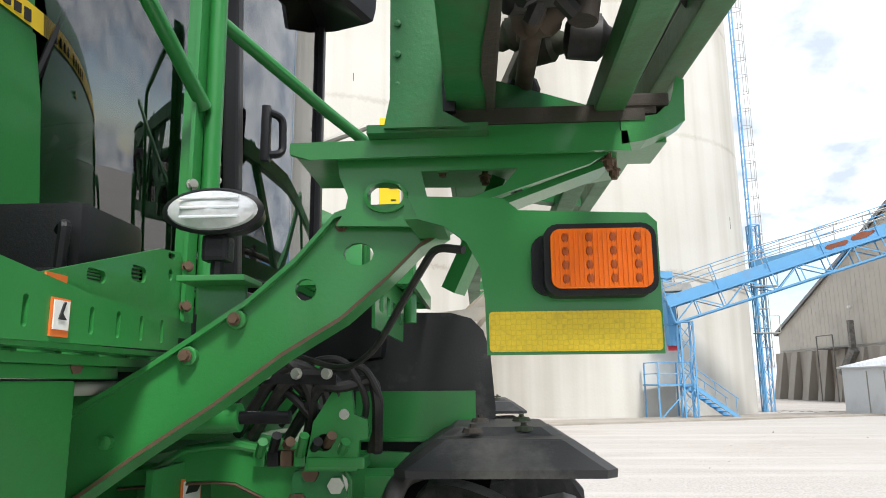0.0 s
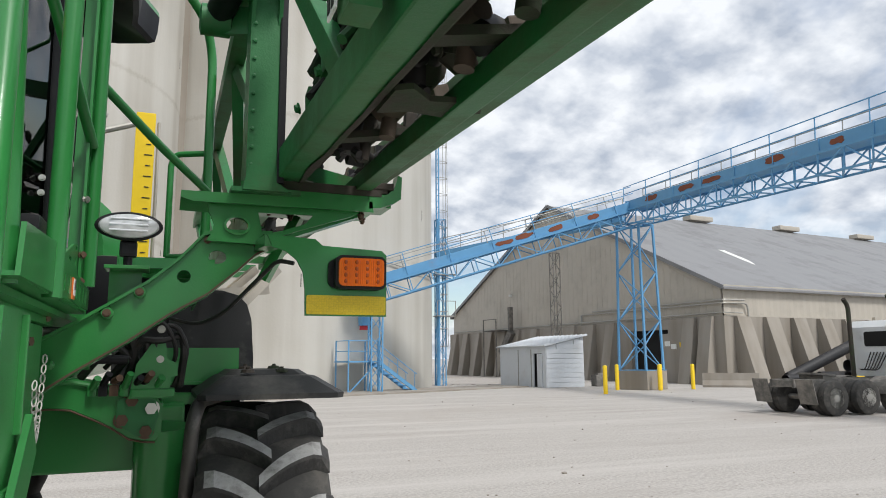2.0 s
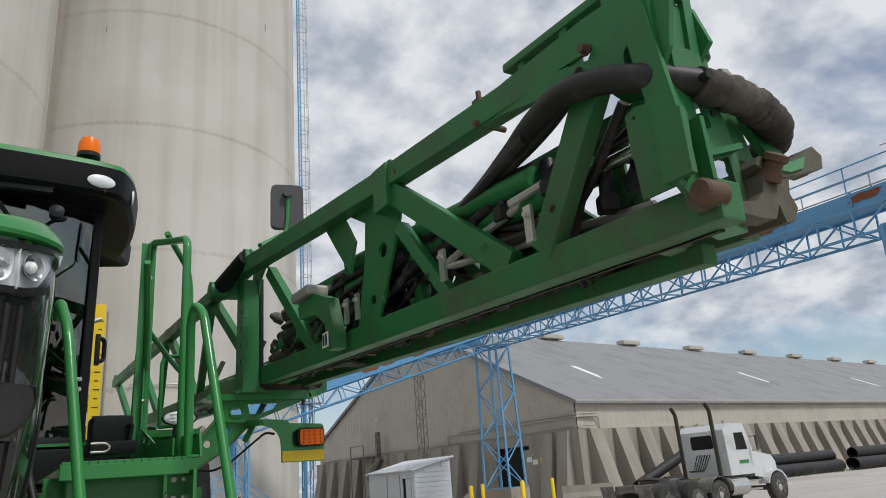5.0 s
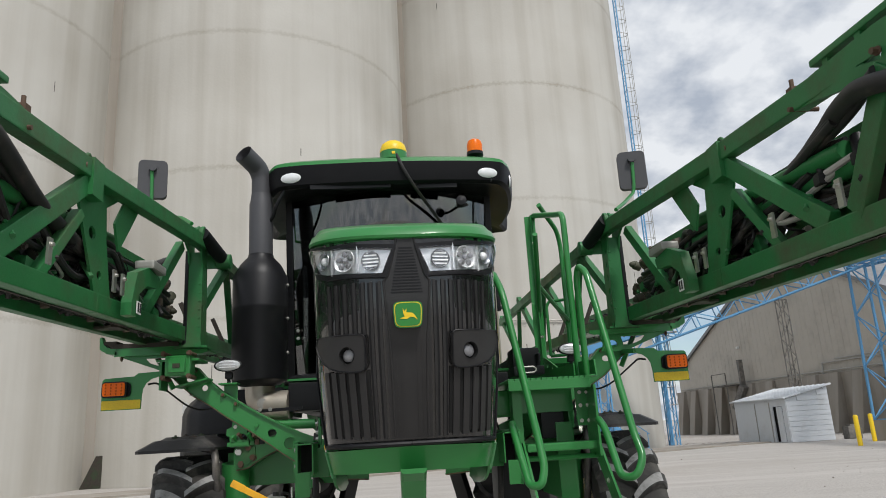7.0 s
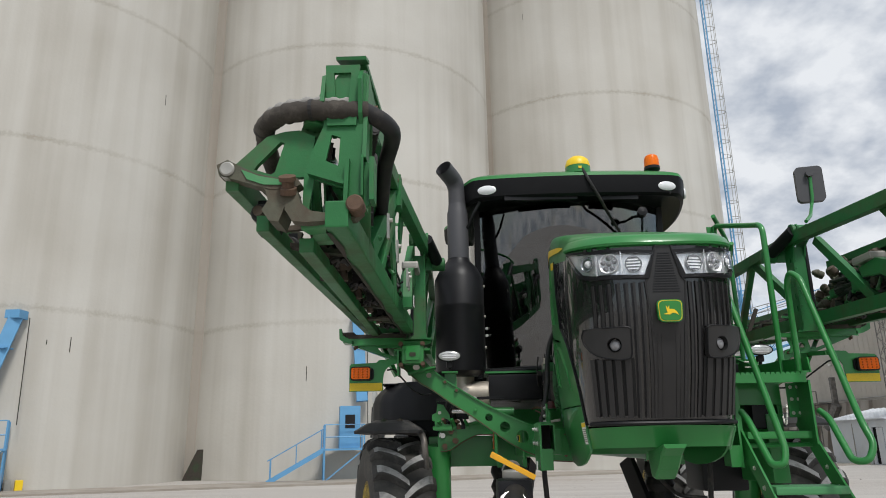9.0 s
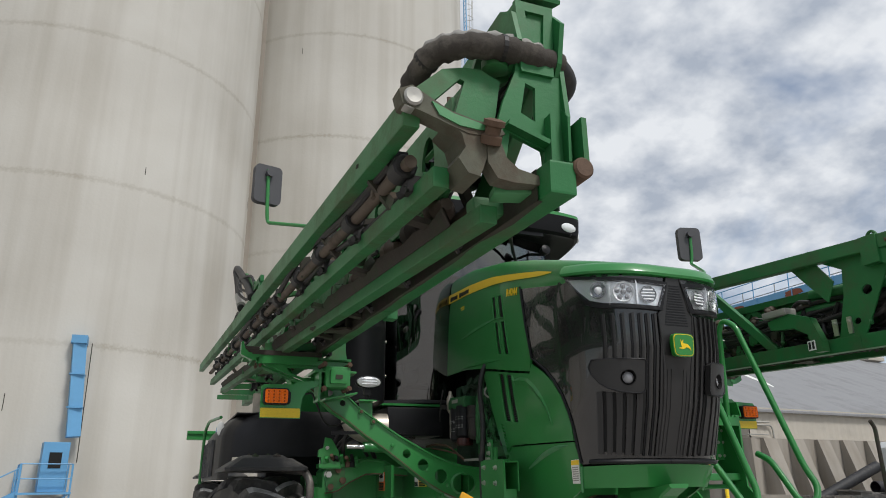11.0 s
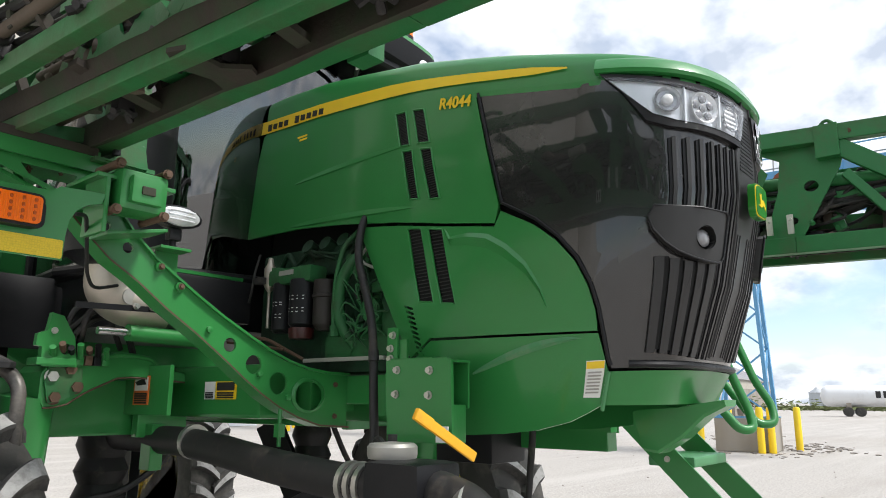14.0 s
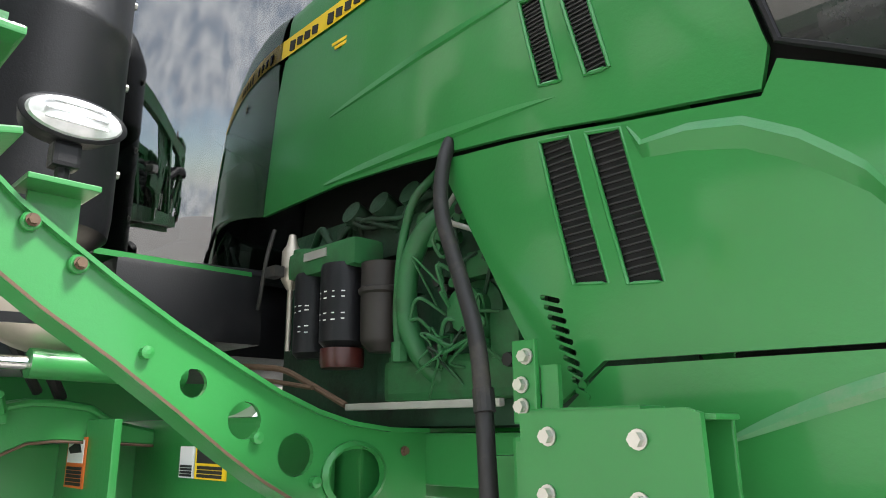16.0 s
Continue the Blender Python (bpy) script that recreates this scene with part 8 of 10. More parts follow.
for z in (2.3, 2.55, 2.8):
    bm = bmesh.new(); bolt(bm, (-0.822, 2.2, z), (1, -0.1, 0), 0.01); part("muffler_bolt", bm, M_STEEL, ex)
bm = bmesh.new(); tube(bm, [(-1.02, 2.24, 2.08), (-1.02, 2.24, 1.98), (-0.95, 2.22, 1.93), (-0.80, 2.2, 1.93)], 0.105, 18, 0.08); part("exhaust_elbow", bm, M_ALU, spr, "tan heat-stained exhaust elbow", True)
bm = bmesh.new(); lathe(bm, [(0.035, 0), (0.035, 0.012), (0.01, 0.014)], Matrix.Translation((-0.985, 2.135, 1.945)) @ Matrix.Rotation(radians(90), 4, "X"), 16); part("elbow_flange", bm, M_STEEL, spr)
for s in SIDES:
    bm = bmesh.new(); box(bm, (s * 0.60, 2.32, 1.98), (0.42, 0.34, 0.20), None, 0.02); part("after_treatment_box", bm, M_BLACK, spr, "black box under the cab", True)
    bm = bmesh.new(); box(bm, (s * 0.60, 2.44, 2.108), (0.46, 0.36, 0.016)); part("cab_sill", bm, M_GREEN, spr)

# ---- cab ----
CX = -0.03
cab = part("cab_base", box(bmesh.new(), (CX, 3.15, 2.02), (1.5, 1.35, 0.28), None, 0.03), M_BLACK, spr, "black cab base", True)
F = [(-0.82, 2.66), (-0.64, 2.585), (-0.42, 2.505), (-0.16, 2.455), (0.16, 2.455), (0.42, 2.505), (0.64, 2.585), (0.79, 2.66), (0.86, 3.0), (0.85, 3.5), (-0.85, 3.5), (-0.90, 3.0)]
def cab_pt(i, z, off=0.0):
    x, y = F[i]
    lean = 0.20 * max(0.0, z - 2.35) / 1.15
    n = Vector((x, y - 3.0)).normalized()
    return Vector((CX + x + n.x * off, y - lean * (1 if y < 2.64 else 0.75 if y < 2.7 else 0) + n.y * off, z))
def pane(idx, z0, z1, name, label):
    bm = bmesh.new()
    rows = [[cab_pt(i, z, 0.0) for i in idx] for z in (z0, z1)]
    back = [[cab_pt(i, z, -0.006) for i in idx] for z in (z0, z1)]
    a, b = loft(bm, rows), loft(bm, back)
    for q in range(len(idx) - 1):
        bm.faces.new((a[0][q], a[0][q + 1], b[0][q + 1], b[0][q])); bm.faces.new((a[1][q], b[1][q], b[1][q + 1], a[1][q + 1]))
    bm.faces.new((a[0][0], b[0][0], b[1][0], a[1][0])); bm.faces.new((a[0][-1], a[1][-1], b[1][-1], b[0][-1]))
    o = part(name, bm, M_GLASS, cab, label, True); o.visible_shadow = False
pane([0, 1, 2, 3, 4, 5, 6, 7], 2.17, 3.535, "windscreen", "tinted curved windscreen")
pane([7, 8, 9], 2.17, 3.52, "side_window", "tinted cab side window"); pane([10, 11, 0], 2.17, 3.52, "side_window", "tinted cab side window"); pane([9, 10], 2.95, 3.52, "rear_window", "tinted cab rear window")
# Added dark backdrop: blocks light from behind so the cab glass reads dark.
bm = bmesh.new(); box(bm, (CX, 3.47, 2.80), (1.56, 0.04, 1.36), None, 0.01); part("cab_dark_backdrop", bm, M_SEAT, cab, "added dark backdrop closing the cab's rear")
for i in (0, 7, 9, 10):
    bm = bmesh.new(); beam(bm, cab_pt(i, 2.1, 0.0), cab_pt(i, 3.56, 0.0), 0.052, 0.048, up=(0, 1, 0), bev=0.010); part("cab_pillar", bm, M_BLACK, cab, "black cab pillar")
for k in range(4):
    for s in SIDES:
        bm = bmesh.new(); bolt(bm, (CX + s * 0.76, 2.565, 2.45 + 0.06 * (k % 2) + 0.85 * (k // 2)), (0, -1, 0), 0.010); part("hinge_bolt", bm, M_ZINC, cab)
bm = bmesh.new()
ring = [cab_pt(i, 2.15, 0.012) for i in range(12)]
tube(bm, ring + [ring[0]], 0.026, 8); part("window_frame", bm, M_BLACK, cab)
for s in SIDES:
    bm = bmesh.new(); box(bm, (CX + s * 0.86, 2.72, 2.72), (0.03, 0.035, 0.20), None, 0.010); tube(bm, [(CX + s * 0.86, 2.72, 2.80), (CX + s * 0.905, 2.76, 2.79), (CX + s * 0.905, 2.77, 2.66), (CX + s * 0.86, 2.72, 2.645)], 0.014, 8, 0.03); part("door_handle", bm, M_BLACK, cab, "black grab handle", True)
# roof: dark underside with a thin green shell
def roof_ring(k, z, dy=0.0):
    base = [(-0.84, 2.12), (-0.74, 2.04), (-0.4, 2.0), (0, 1.985), (0.4, 2.0), (0.74, 2.04), (0.84, 2.12), (0.92, 2.35), (0.99, 2.8), (0.98, 3.25), (0.90, 3.52), (-0.90, 3.52), (-0.98, 3.25), (-0.99, 2.8), (-0.92, 2.35)]
    pts, n = [], len(base)
    for i in range(n):
        p0, p1, p2, p3 = (Vector(base[(i + d) % n]) for d in (-1, 0, 1, 2))
        for t in (0.0, 0.34, 0.67):
            pts.append(0.5 * (2 * p1 + (p2 - p0) * t + (2 * p0 - 5 * p1 + 4 * p2 - p3) * t * t + (3 * p1 - p0 - 3 * p2 + p3) * t ** 3))
    return [(CX + q.x * k * 1.06, 2.95 + (q.y - 2.95) * k + dy, z) for q in pts]
bm = bmesh.new(); loft(bm, [roof_ring(0.84, 3.545), roof_ring(0.93, 3.515), roof_ring(0.965, 3.505), roof_ring(0.99, 3.525), roof_ring(1.0, 3.58), roof_ring(1.005, 3.672)], True)
vs = [v for v in bm.verts][:45]; bm.faces.new(vs[::-1]); part("roof_liner", bm, M_BRIM, cab, "black roof underside with lamps", True)
bm = bmesh.new(); loft(bm, [roof_ring(1.005, 3.672), roof_ring(1.0, 3.70), roof_ring(0.95, 3.728), roof_ring(0.8, 3.745), roof_ring(0.4, 3.755)], True); vs = [v for v in bm.verts][-45:]; bm.faces.new(vs); part("roof_shell", bm, M_GREEN, cab, "green cab roof shell", True)
for s in SIDES:
    Mo = Matrix.Translation((CX + s * 0.74, 2.045, 3.58)) @ Matrix.Rotation(radians(12 * s), 4, "Z") @ Matrix.Rotation(radians(96), 4, "X")
    bm = bmesh.new(); lathe(bm, [(0.078, 0.0), (0.078, 0.012), (0.06, 0.02), (0.001, 0.024)], Mo @ Matrix.Diagonal((1, 0.5, 1, 1)), 24); part("roof_lamp", bm, M_LENS, cab, "oval clear roof lamp", True)
    bm = bmesh.new(); lathe(bm, [(0.05, -0.004), (0.05, 0.008), (0.001, 0.012)], Matrix.Translation((CX + s * 0.94, 2.24, 3.58)) @ Matrix.Rotation(radians(90), 4, "Y") @ Matrix.Diagonal((1, 0.7, s, 1)), 16); part("corner_lamp", bm, M_LENS, cab, "", True)
    if s < 0:
        bm = bmesh.new(); tube(bm, [(CX + s * 0.80, 2.10, 3.50), (CX + s * 0.86, 2.12, 3.40), (CX + s * 0.90, 2.18, 3.30), (CX + s * 1.0, 2.22, 3.27)], 0.014, 8, 0.05); part("roof_strut", bm, M_BLACK, cab)
bm = bmesh.new(); box(bm, (CX - 0.3, 2.05, 3.51), (0.6, 0.04, 0.05)); box(bm, (CX + 0.35, 2.06, 3.505), (0.3, 0.04, 0.06)); part("visor_panel", bm, M_BLACK, cab)
# receiver dome and beacon
bm = bmesh.new(); lathe(bm, [(0.09, 3.70), (0.105, 3.71), (0.105, 3.775), (0.10, 3.78)], Matrix.Translation((0.0, 2.09, 0)), 24); dome = part("receiver_dome", bm, M_GREEN, spr, "green receiver with a yellow dome", True)
bm = bmesh.new(); lathe(bm, [(0.104, 3.778), (0.103, 3.80), (0.09, 3.84), (0.06, 3.865), (0.001, 3.872)], Matrix.Translation((0.0, 2.09, 0)), 24); part("dome_cap", bm, M_YELLOW, dome, "yellow dome", True)
bm = bmesh.new(); box(bm, (0.0, 1.985, 3.745), (0.025, 0.006, 0.02)); part("dome_badge", bm, M_YELLOW, dome)
bm = bmesh.new(); tube(bm, [(0.02, 2.0, 3.74), (0.06, 1.96, 3.62), (0.14, 1.99, 3.48), (0.26, 2.2, 3.38), (0.42, 2.36, 3.2), (0.55, 2.38, 3.12)], 0.013, 8, 0.1); part("receiver_cable", bm, M_HOSE, dome, "thick black cable", True)
bm = bmesh.new(); lathe(bm, [(0.03, 3.60), (0.03, 3.76), (0.066, 3.775), (0.066, 3.80)], Matrix.Translation((0.645, 2.17, 0)), 18); bc = part("beacon", bm, M_BLACK, spr, "orange warning beacon on a black base", True)
bm = bmesh.new(); lathe(bm, [(0.062, 3.80), (0.062, 3.86), (0.052, 3.895), (0.03, 3.91), (0.001, 3.912)], Matrix.Translation((0.645, 2.17, 0)), 20); part("beacon_lens", bm, M_AMBER, bc, "orange beacon lens", True)
bm = bmesh.new(); tube(bm, [(0.645, 2.17, 3.66), (0.69, 2.08, 3.58), (0.74, 2.05, 3.52)], 0.012, 8, 0.03); part("beacon_arm", bm, M_BLACK, bc)
bm = bmesh.new(); tube(bm, [(0.50, 2.36, 3.42), (0.56, 2.20, 3.38), (0.52, 2.1, 3.36)], 0.012, 8, 0.05); lathe(bm, [(0.035, -0.03), (0.04, 0.03), (0.01, 0.04)], Matrix.Translation((0.50, 2.09, 3.37)) @ Matrix.Rotation(radians(80), 4, "X"), 14); part("cab_camera", bm, M_BLACK, cab)
bm = bmesh.new(); tube(bm, [(CX + 0.45, 2.385, 3.36), (CX + 0.2, 2.37, 2.6)], 0.012, 6); part("wiper_arm", bm, M_BLACK, cab)
# cab interior
bm = bmesh.new(); box(bm, (CX, 3.25, 2.45), (0.5, 0.5, 0.14), None, 0.04); box(bm, (CX, 3.50, 2.85), (0.5, 0.14, 0.75), Matrix.Rotation(radians(-8), 4, "X"), 0.05); box(bm, (CX, 3.55, 3.28), (0.26, 0.09, 0.18), None, 0.04); part("driver_seat", bm, M_SEAT, cab, "grey driver's seat", True)
bm = bmesh.new(); tube(bm, [(CX, 2.75, 2.2), (CX, 2.8, 2.65), (CX, 2.88, 2.78)], 0.03, 8, 0.1)
lathe(bm, [(0.17, -0.01), (0.185, 0.0), (0.17, 0.01), (0.155, 0.0), (0.17, -0.01)], Matrix.Translation((CX, 2.9, 2.8)) @ Matrix.Rotation(radians(40), 4, "X"), 24); box(bm, (CX + 0.38, 2.95, 2.7), (0.2, 0.03, 0.16)); box(bm, (CX - 0.42, 3.05, 2.62), (0.18, 0.5, 0.12), None, 0.02); part("steering_wheel", bm, M_SEAT, cab, "steering wheel and console", True)

# ---- bodywork behind the cab: tanks, black skirts ----
bm = bmesh.new()
rows = []
for y in (4.1, 4.2, 6.6, 6.7):
    k = 0.9 if y in (4.1, 6.7) else 1.0
    rows.append([(0.94 * k * math.copysign(abs(math.cos(t)) ** 0.5, math.cos(t)), y, 2.25 + 0.62 * k * math.copysign(abs(math.sin(t)) ** 0.5, math.sin(t))) for t in [2 * math.pi * i / 32 for i in range(32)]])
vs = loft(bm, rows, True); bm.faces.new(vs[0]); bm.faces.new(vs[-1][::-1])
part("solution_tank", bm, M_GREEN, spr, "large green solution tank behind the cab", True)
bm = bmesh.new(); rows = []
for i in range(15):
    t = radians(178 - 12.4 * i)
    y, z = 3.75 - 0.78 * math.cos(t), 1.42 + 0.69 * math.sin(t)
    rows.append([(1.10, y, z), (1.48, y, z), (1.56, y, z - 0.05), (1.56, 3.75 + (y - 3.75) * 0.86, 1.42 + (z - 1.42) * 0.84)])
loft(bm, rows); part("tank_skirt", bm, M_BLACK, spr, "black arched tank skirt", True)
for s in SIDES:
    # The side tank's black supplies the deep shade behind elbow and arm.
    bm = bmesh.new(); box(bm, (s * 1.30, 3.30, 1.72), (0.42, 0.5, 0.5), None, 0.03); part("side_tank", bm, M_BLACK, spr, "side tank coloured black for the shade behind the arm", True)
    bm = bmesh.new(); box(bm, (s * 1.06, 3.35, 2.1 if s > 0 else 1.98), (0.34, 1.1 if s > 0 else 0.7, 0.30 if s > 0 else 0.22), None, 0.05); part("hydraulic_reservoir", bm, M_BLACK, spr, "black reservoir tank", True)

# right side: black moulded housing that rounds from its front into a louvred flank
def housing(u, z):
    """Plan of the housing at arc fraction u (0 inner front, 1 rear of the flank) and height z."""
    k = max(0.0, (z - 1.92) / 0.19)
    pull = 0.16 * k ** 2.2
    lean = 0.05 * (2.1 - z)
    plan = [(-0.96, 2.93), (-1.20, 2.93), (-1.45, 2.95), (-1.62, 3.00), (-1.75, 3.09), (-1.83, 3.22), (-1.86, 3.40), (-1.865, 3.80), (-1.865, 4.65)]
    t = u * 8; i = min(7, int(t)); x, y = lerp(plan[i], plan[i + 1], t - i)
    out = max(0.0, min(1.0, (-1.30 - x) / 0.4))
    return Vector((x + pull * out + lean * out * -0.6, y + 0.03 * k ** 2, z))
HZ = [1.60, 1.66, 1.74, 1.84, 1.93, 1.99, 2.04, 2.075, 2.10, 2.11]
bm = bmesh.new()
rows = [[housing(u / 32, max(z, 1.765 if u < 17 else 1.60) if z < 1.765 else z) for z in HZ] + [housing(u / 32, 2.11) + Vector((0.06 if u > 12 else 0, 0.10, -0.004))] for u in range(33)]
vs = loft(bm, rows); bmesh.ops.remove_doubles(bm, verts=bm.verts, dist=0.0005)
hs = part("side_housing", bm, M_BLACK, spr, "black moulded side housing with a louvred flank", True)
bm = bmesh.new(); box(bm, (-1.35, 3.85, 2.098), (0.80, 1.5, 0.012), None, 0.004); part("housing_top", bm, M_BLACK, hs)
for k in range(9):
    y0 = 3.50 + 0.118 * k
    bm = bmesh.new(); rows = []
    for z in (1.63, 1.70, 1.78, 1.86, 1.92):
        x = -1.866 - 0.03 * (2.1 - z); y = y0 + 0.10 * (z - 1.63)
        rows.append([(x, y, z), (x - 0.022, y + 0.012, z), (x - 0.022, y + 0.040, z), (x, y + 0.052, z)])
    vs = loft(bm, rows); bm.faces.new(vs[0]); bm.faces.new(vs[-1][::-1]); part("louvre_rib", bm, M_FENDER, hs, "", True)
bm = bmesh.new(); lathe(bm, [(0.05, 0.0), (0.05, 0.008), (0.042, 0.012), (0.002, 0.013)], Matrix.Translation((-1.845, 3.36, 1.995)) @ Matrix.Rotation(radians(90), 4, "X") @ Matrix.Diagonal((0.6, 1.15, 1, 1)), 18); part("reflector", bm, M_WHITE, hs, "white oval reflector", True)
bm = bmesh.new(); tube(bm, [(-1.90, 4.62, 1.58), (-1.90, 4.52, 2.04), (-1.88, 4.36, 2.13), (-1.82, 3.75, 2.12)], 0.014, 8, 0.08); part("guard_hoop", bm, M_GREEN, spr, "thin green guard hoop", True)
bm = bmesh.new(); box(bm, (-1.80, 4.12, 2.03), (0.05, 0.14, 0.07), None, 0.012); part("valve_cap", bm, M_BLUE, spr, "blue plastic valve cap", True)
bm = bmesh.new(); box(bm, (-1.77, 7.0, 2.175), (0.42, 0.12, 0.11), None, 0.006); box(bm, (-1.77, 6.93, 2.20), (0.42, 0.03, 0.012)); part("rear_rest_beam", bm, M_GREEN, spr, "green rear boom rest beam")
# tank flank seen above the housing: green sheet and a pale grey side piece
bm = bmesh.new(); box(bm, (-1.09, 4.02, 2.27), (0.36, 0.05, 0.40), None, 0.02); part("tank_flank", bm, M_GREEN, spr, "green sheet at the tank's corner", True)
bm = bmesh.new(); box(bm, (-1.40, 4.06, 2.22), (0.26, 0.05, 0.30), None, 0.012); part("tank_end", bm, M_ALU, spr, "pale grey tank end", True)

# broad black panel behind the wheel, facing forward
bm = bmesh.new(); plate(bm, [(1.0, 2.10), (1.30, 2.115), (1.45, 2.112), (1.52, 2.092), (1.56, 2.05), (1.582, 1.98), (1.596, 1.80), (1.596, 1.62), (1.0, 1.62)], (), 0.10, plane_xz(2.92)); part("wheel_arch_panel", bm, M_FENDER, spr, "broad black plastic panel behind the wheel")
bm = bmesh.new(); box(bm, (1.33, 2.855, 1.775), (0.40, 0.012, 0.15)); box(bm, (1.33, 2.84, 1.695), (0.40, 0.04, 0.012)); beam(bm, (1.14, 2.80, 1.64), (1.50, 2.84, 1.62), 0.03, 0.05); part("panel_patch", bm, M_GREEN, spr, "dark green plate on the panel")
# ---- folded booms ----
BDX = 0.07


def boom(s):
    X = lambda x: BDX + s * x
    P = lambda x, y, z: Vector((X(x), y, z))
    zl = lambda y: 2.318 + 0.035 * y
    zt = lambda y: 2.870 + 0.058 * y
    rn = random.Random(31 + s)

    def pt(name, bm, mat, label="", smooth=False, parent=None):
        return part(name, bm, mat, parent or spr, label, smooth)

    # inner lower chord, upper chord
    bm = bmesh.new(); beam(bm, P(1.465, 2.0, zl(2.0)), P(1.48, 0.2, zl(0.2)), 0.075, 0.088, bev=0.006); beam(bm, P(1.48, 0.2, zl(0.2)), P(1.49, -1.36, zl(-1.36)), 0.075, 0.088, bev=0.006)
    low = pt("boom_lower_chord", bm, M_BOOM, "green boom chord, grimy underneath")
    bm = bmesh.new(); beam(bm, P(1.345, 1.46, zt(1.46)), P(1.43, 0.0, zt(0)), 0.065, 0.085, bev=0.006); beam(bm, P(1.43, 0.0, zt(0)), P(1.46, -1.02, zt(-1.02) + 0.0), 0.065, 0.085, bev=0.006)
    pt("boom_upper_chord", bm, M_BOOM, "green upper boom chord")
    bm = bmesh.new(); beam(bm, P(1.465, 2.0, zl(2.0)), P(1.43, 6.4, zl(6.4)), 0.075, 0.088); beam(bm, P(1.345, 1.46, zt(1.46)), P(1.36, 6.4, zt(5.0) - 0.1), 0.06, 0.08)
    n = 7
    for k in range(n):
        y0, y1 = 1.6 + 0.68 * k, 1.6 + 0.68 * (k + 1)
        a, b = (P(1.45, y0, zl(y0)), P(1.36, y1, zt(min(y1, 5)) - 0.03)) if k % 2 == 0 else (P(1.36, y0, zt(min(y0, 5)) - 0.03), P(1.45, y1, zl(y1)))
        beam(bm, a, b, 0.045, 0.06)
        beam(bm, P(1.45, y0, zl(y0)), P(1.78, y0 + 0.3, zl(y0) + 0.03), 0.04, 0.05)
    pt("boom_rear_truss", bm, M_BOOM, "green boom truss running back past the cab")
    # hinge post over the cradle
    side_ = [(1.545, 2.285), (1.72, 2.285), (1.68, 2.42), (1.66, 2.86), (1.62, 3.04), (1.44, 3.045), (1.415, 3.02), (1.42, 2.955), (1.515, 2.90), (1.545, 2.80)]
    bm = bmesh.new(); plate(bm, side_, [ring2d(1.59, 2.45 + 0.09 * k, 0.009, 0.022, 8) for k in range(5)], 0.012, plane_yz(X(1.345)))
    plate(bm, side_, (), 0.012, plane_yz(X(1.425)))
    box(bm, (X(1.385), 1.55, 2.60), (0.082, 0.012, 0.60)); box(bm, (X(1.40), 1.63, 2.288), (0.20, 0.16, 0.014)); plate(bm, [(s * 1.33, 2.285), (s * 1.47, 2.285), (s * 1.43, 2.31), (s * 1.425, 2.36), (s * 1.345, 2.36)], (), 0.010, Matrix.Translation((BDX, 0, 0)) @ plane_xz(1.543))
    hp = pt("boom_post", bm, M_BOOM, "green upright boom post with slots")
    for k in range(9):
        bm = bmesh.new(); lathe(bm, [(0.006, 0.0), (0.006, 0.004), (0.002, 0.005)], Matrix.Translation(P(1.352, 1.543, 2.36 + 0.055 * k)) @ Matrix.Rotation(radians(90), 4, "X"), 8); part("rivet", bm, M_BOOM, hp)
    bm = bmesh.new(); cyl(bm, P(1.31, 1.47, 3.0), P(1.45, 1.47, 3.0), 0.046, 18); lathe(bm, [(0.05, -0.008), (0.05, 0.008)], Matrix.Translation(P(1.32, 1.47, 3.0)) @ Matrix.Rotation(radians(90), 4, "Y"), 18); part("pivot_boss", bm, M_BOOM, hp, "", True)
    bm = bmesh.new(); bolt(bm, P(1.31, 1.47, 3.0), (-s, 0, 0), 0.014, 0.012); bolt(bm, P(1.40, 1.425, 3.0), (0, -1, 0), 0.009); part("pivot_bolt", bm, M_ZINC, hp)
    bm = bmesh.new(); box(bm, P(1.437, 1.545, 2.61), (0.022, 0.018, 0.60), None, 0.004); part("wear_strip", bm, M_BLACK, hp, "black wear strip")
    bm = bmesh.new(); cyl(bm, P(1.322, 1.45, 2.995), P(1.25, 1.72, 2.885), 0.044, 18); part("spring_cylinder", bm, M_BLACK, hp, "dark spring cylinder", True)
    bm = bmesh.new(); lathe(bm, [(0.03, -0.05), (0.05, -0.045), (0.05, 0.045), (0.03, 0.05)], Matrix.Translation(P(1.245, 1.725, 2.875)) @ Matrix.Rotation(radians(90), 4, "Y"), 20); beam(bm, P(1.27, 1.72, 2.875), P(1.36, 1.66, 2.86), 0.02, 0.09); part("cylinder_eye", bm, M_BOOM, hp, "", True)
    # web members of the inner face
    webs = [((1.36, 2.90), (0.86, 2.38), 0.06), ((0.0, 2.83), (-0.64, 2.34), 0.085), ((-1.12, 2.71), (-0.79, 2.33), 0.10), ((-0.30, 2.34), (-0.06, 2.66), 0.045)]
    for (y0, z0), (y1, z1), w in webs:
        bm = bmesh.new(); beam(bm, P(1.43 if z0 > 2.6 else 1.475, y0, z0), P(1.475 if z1 < 2.6 else 1.44, y1, z1), 0.045, w, bev=0.005); pt("boom_brace", bm, M_BOOM)
    bm = bmesh.new()
    plate(bm, [(0.10, 2.88), (-0.10, 2.87), (-0.04, 2.70), (0.16, 2.36), (0.34, 2.37), (0.26, 2.62), (0.24, 2.78), (0.40, 2.87)], [ring2d(0.10, 2.62, 0.035, 0.03, 12), ring2d(0.20, 2.45, 0.025, 0.02, 10)], 0.012, plane_yz(X(1.45)))
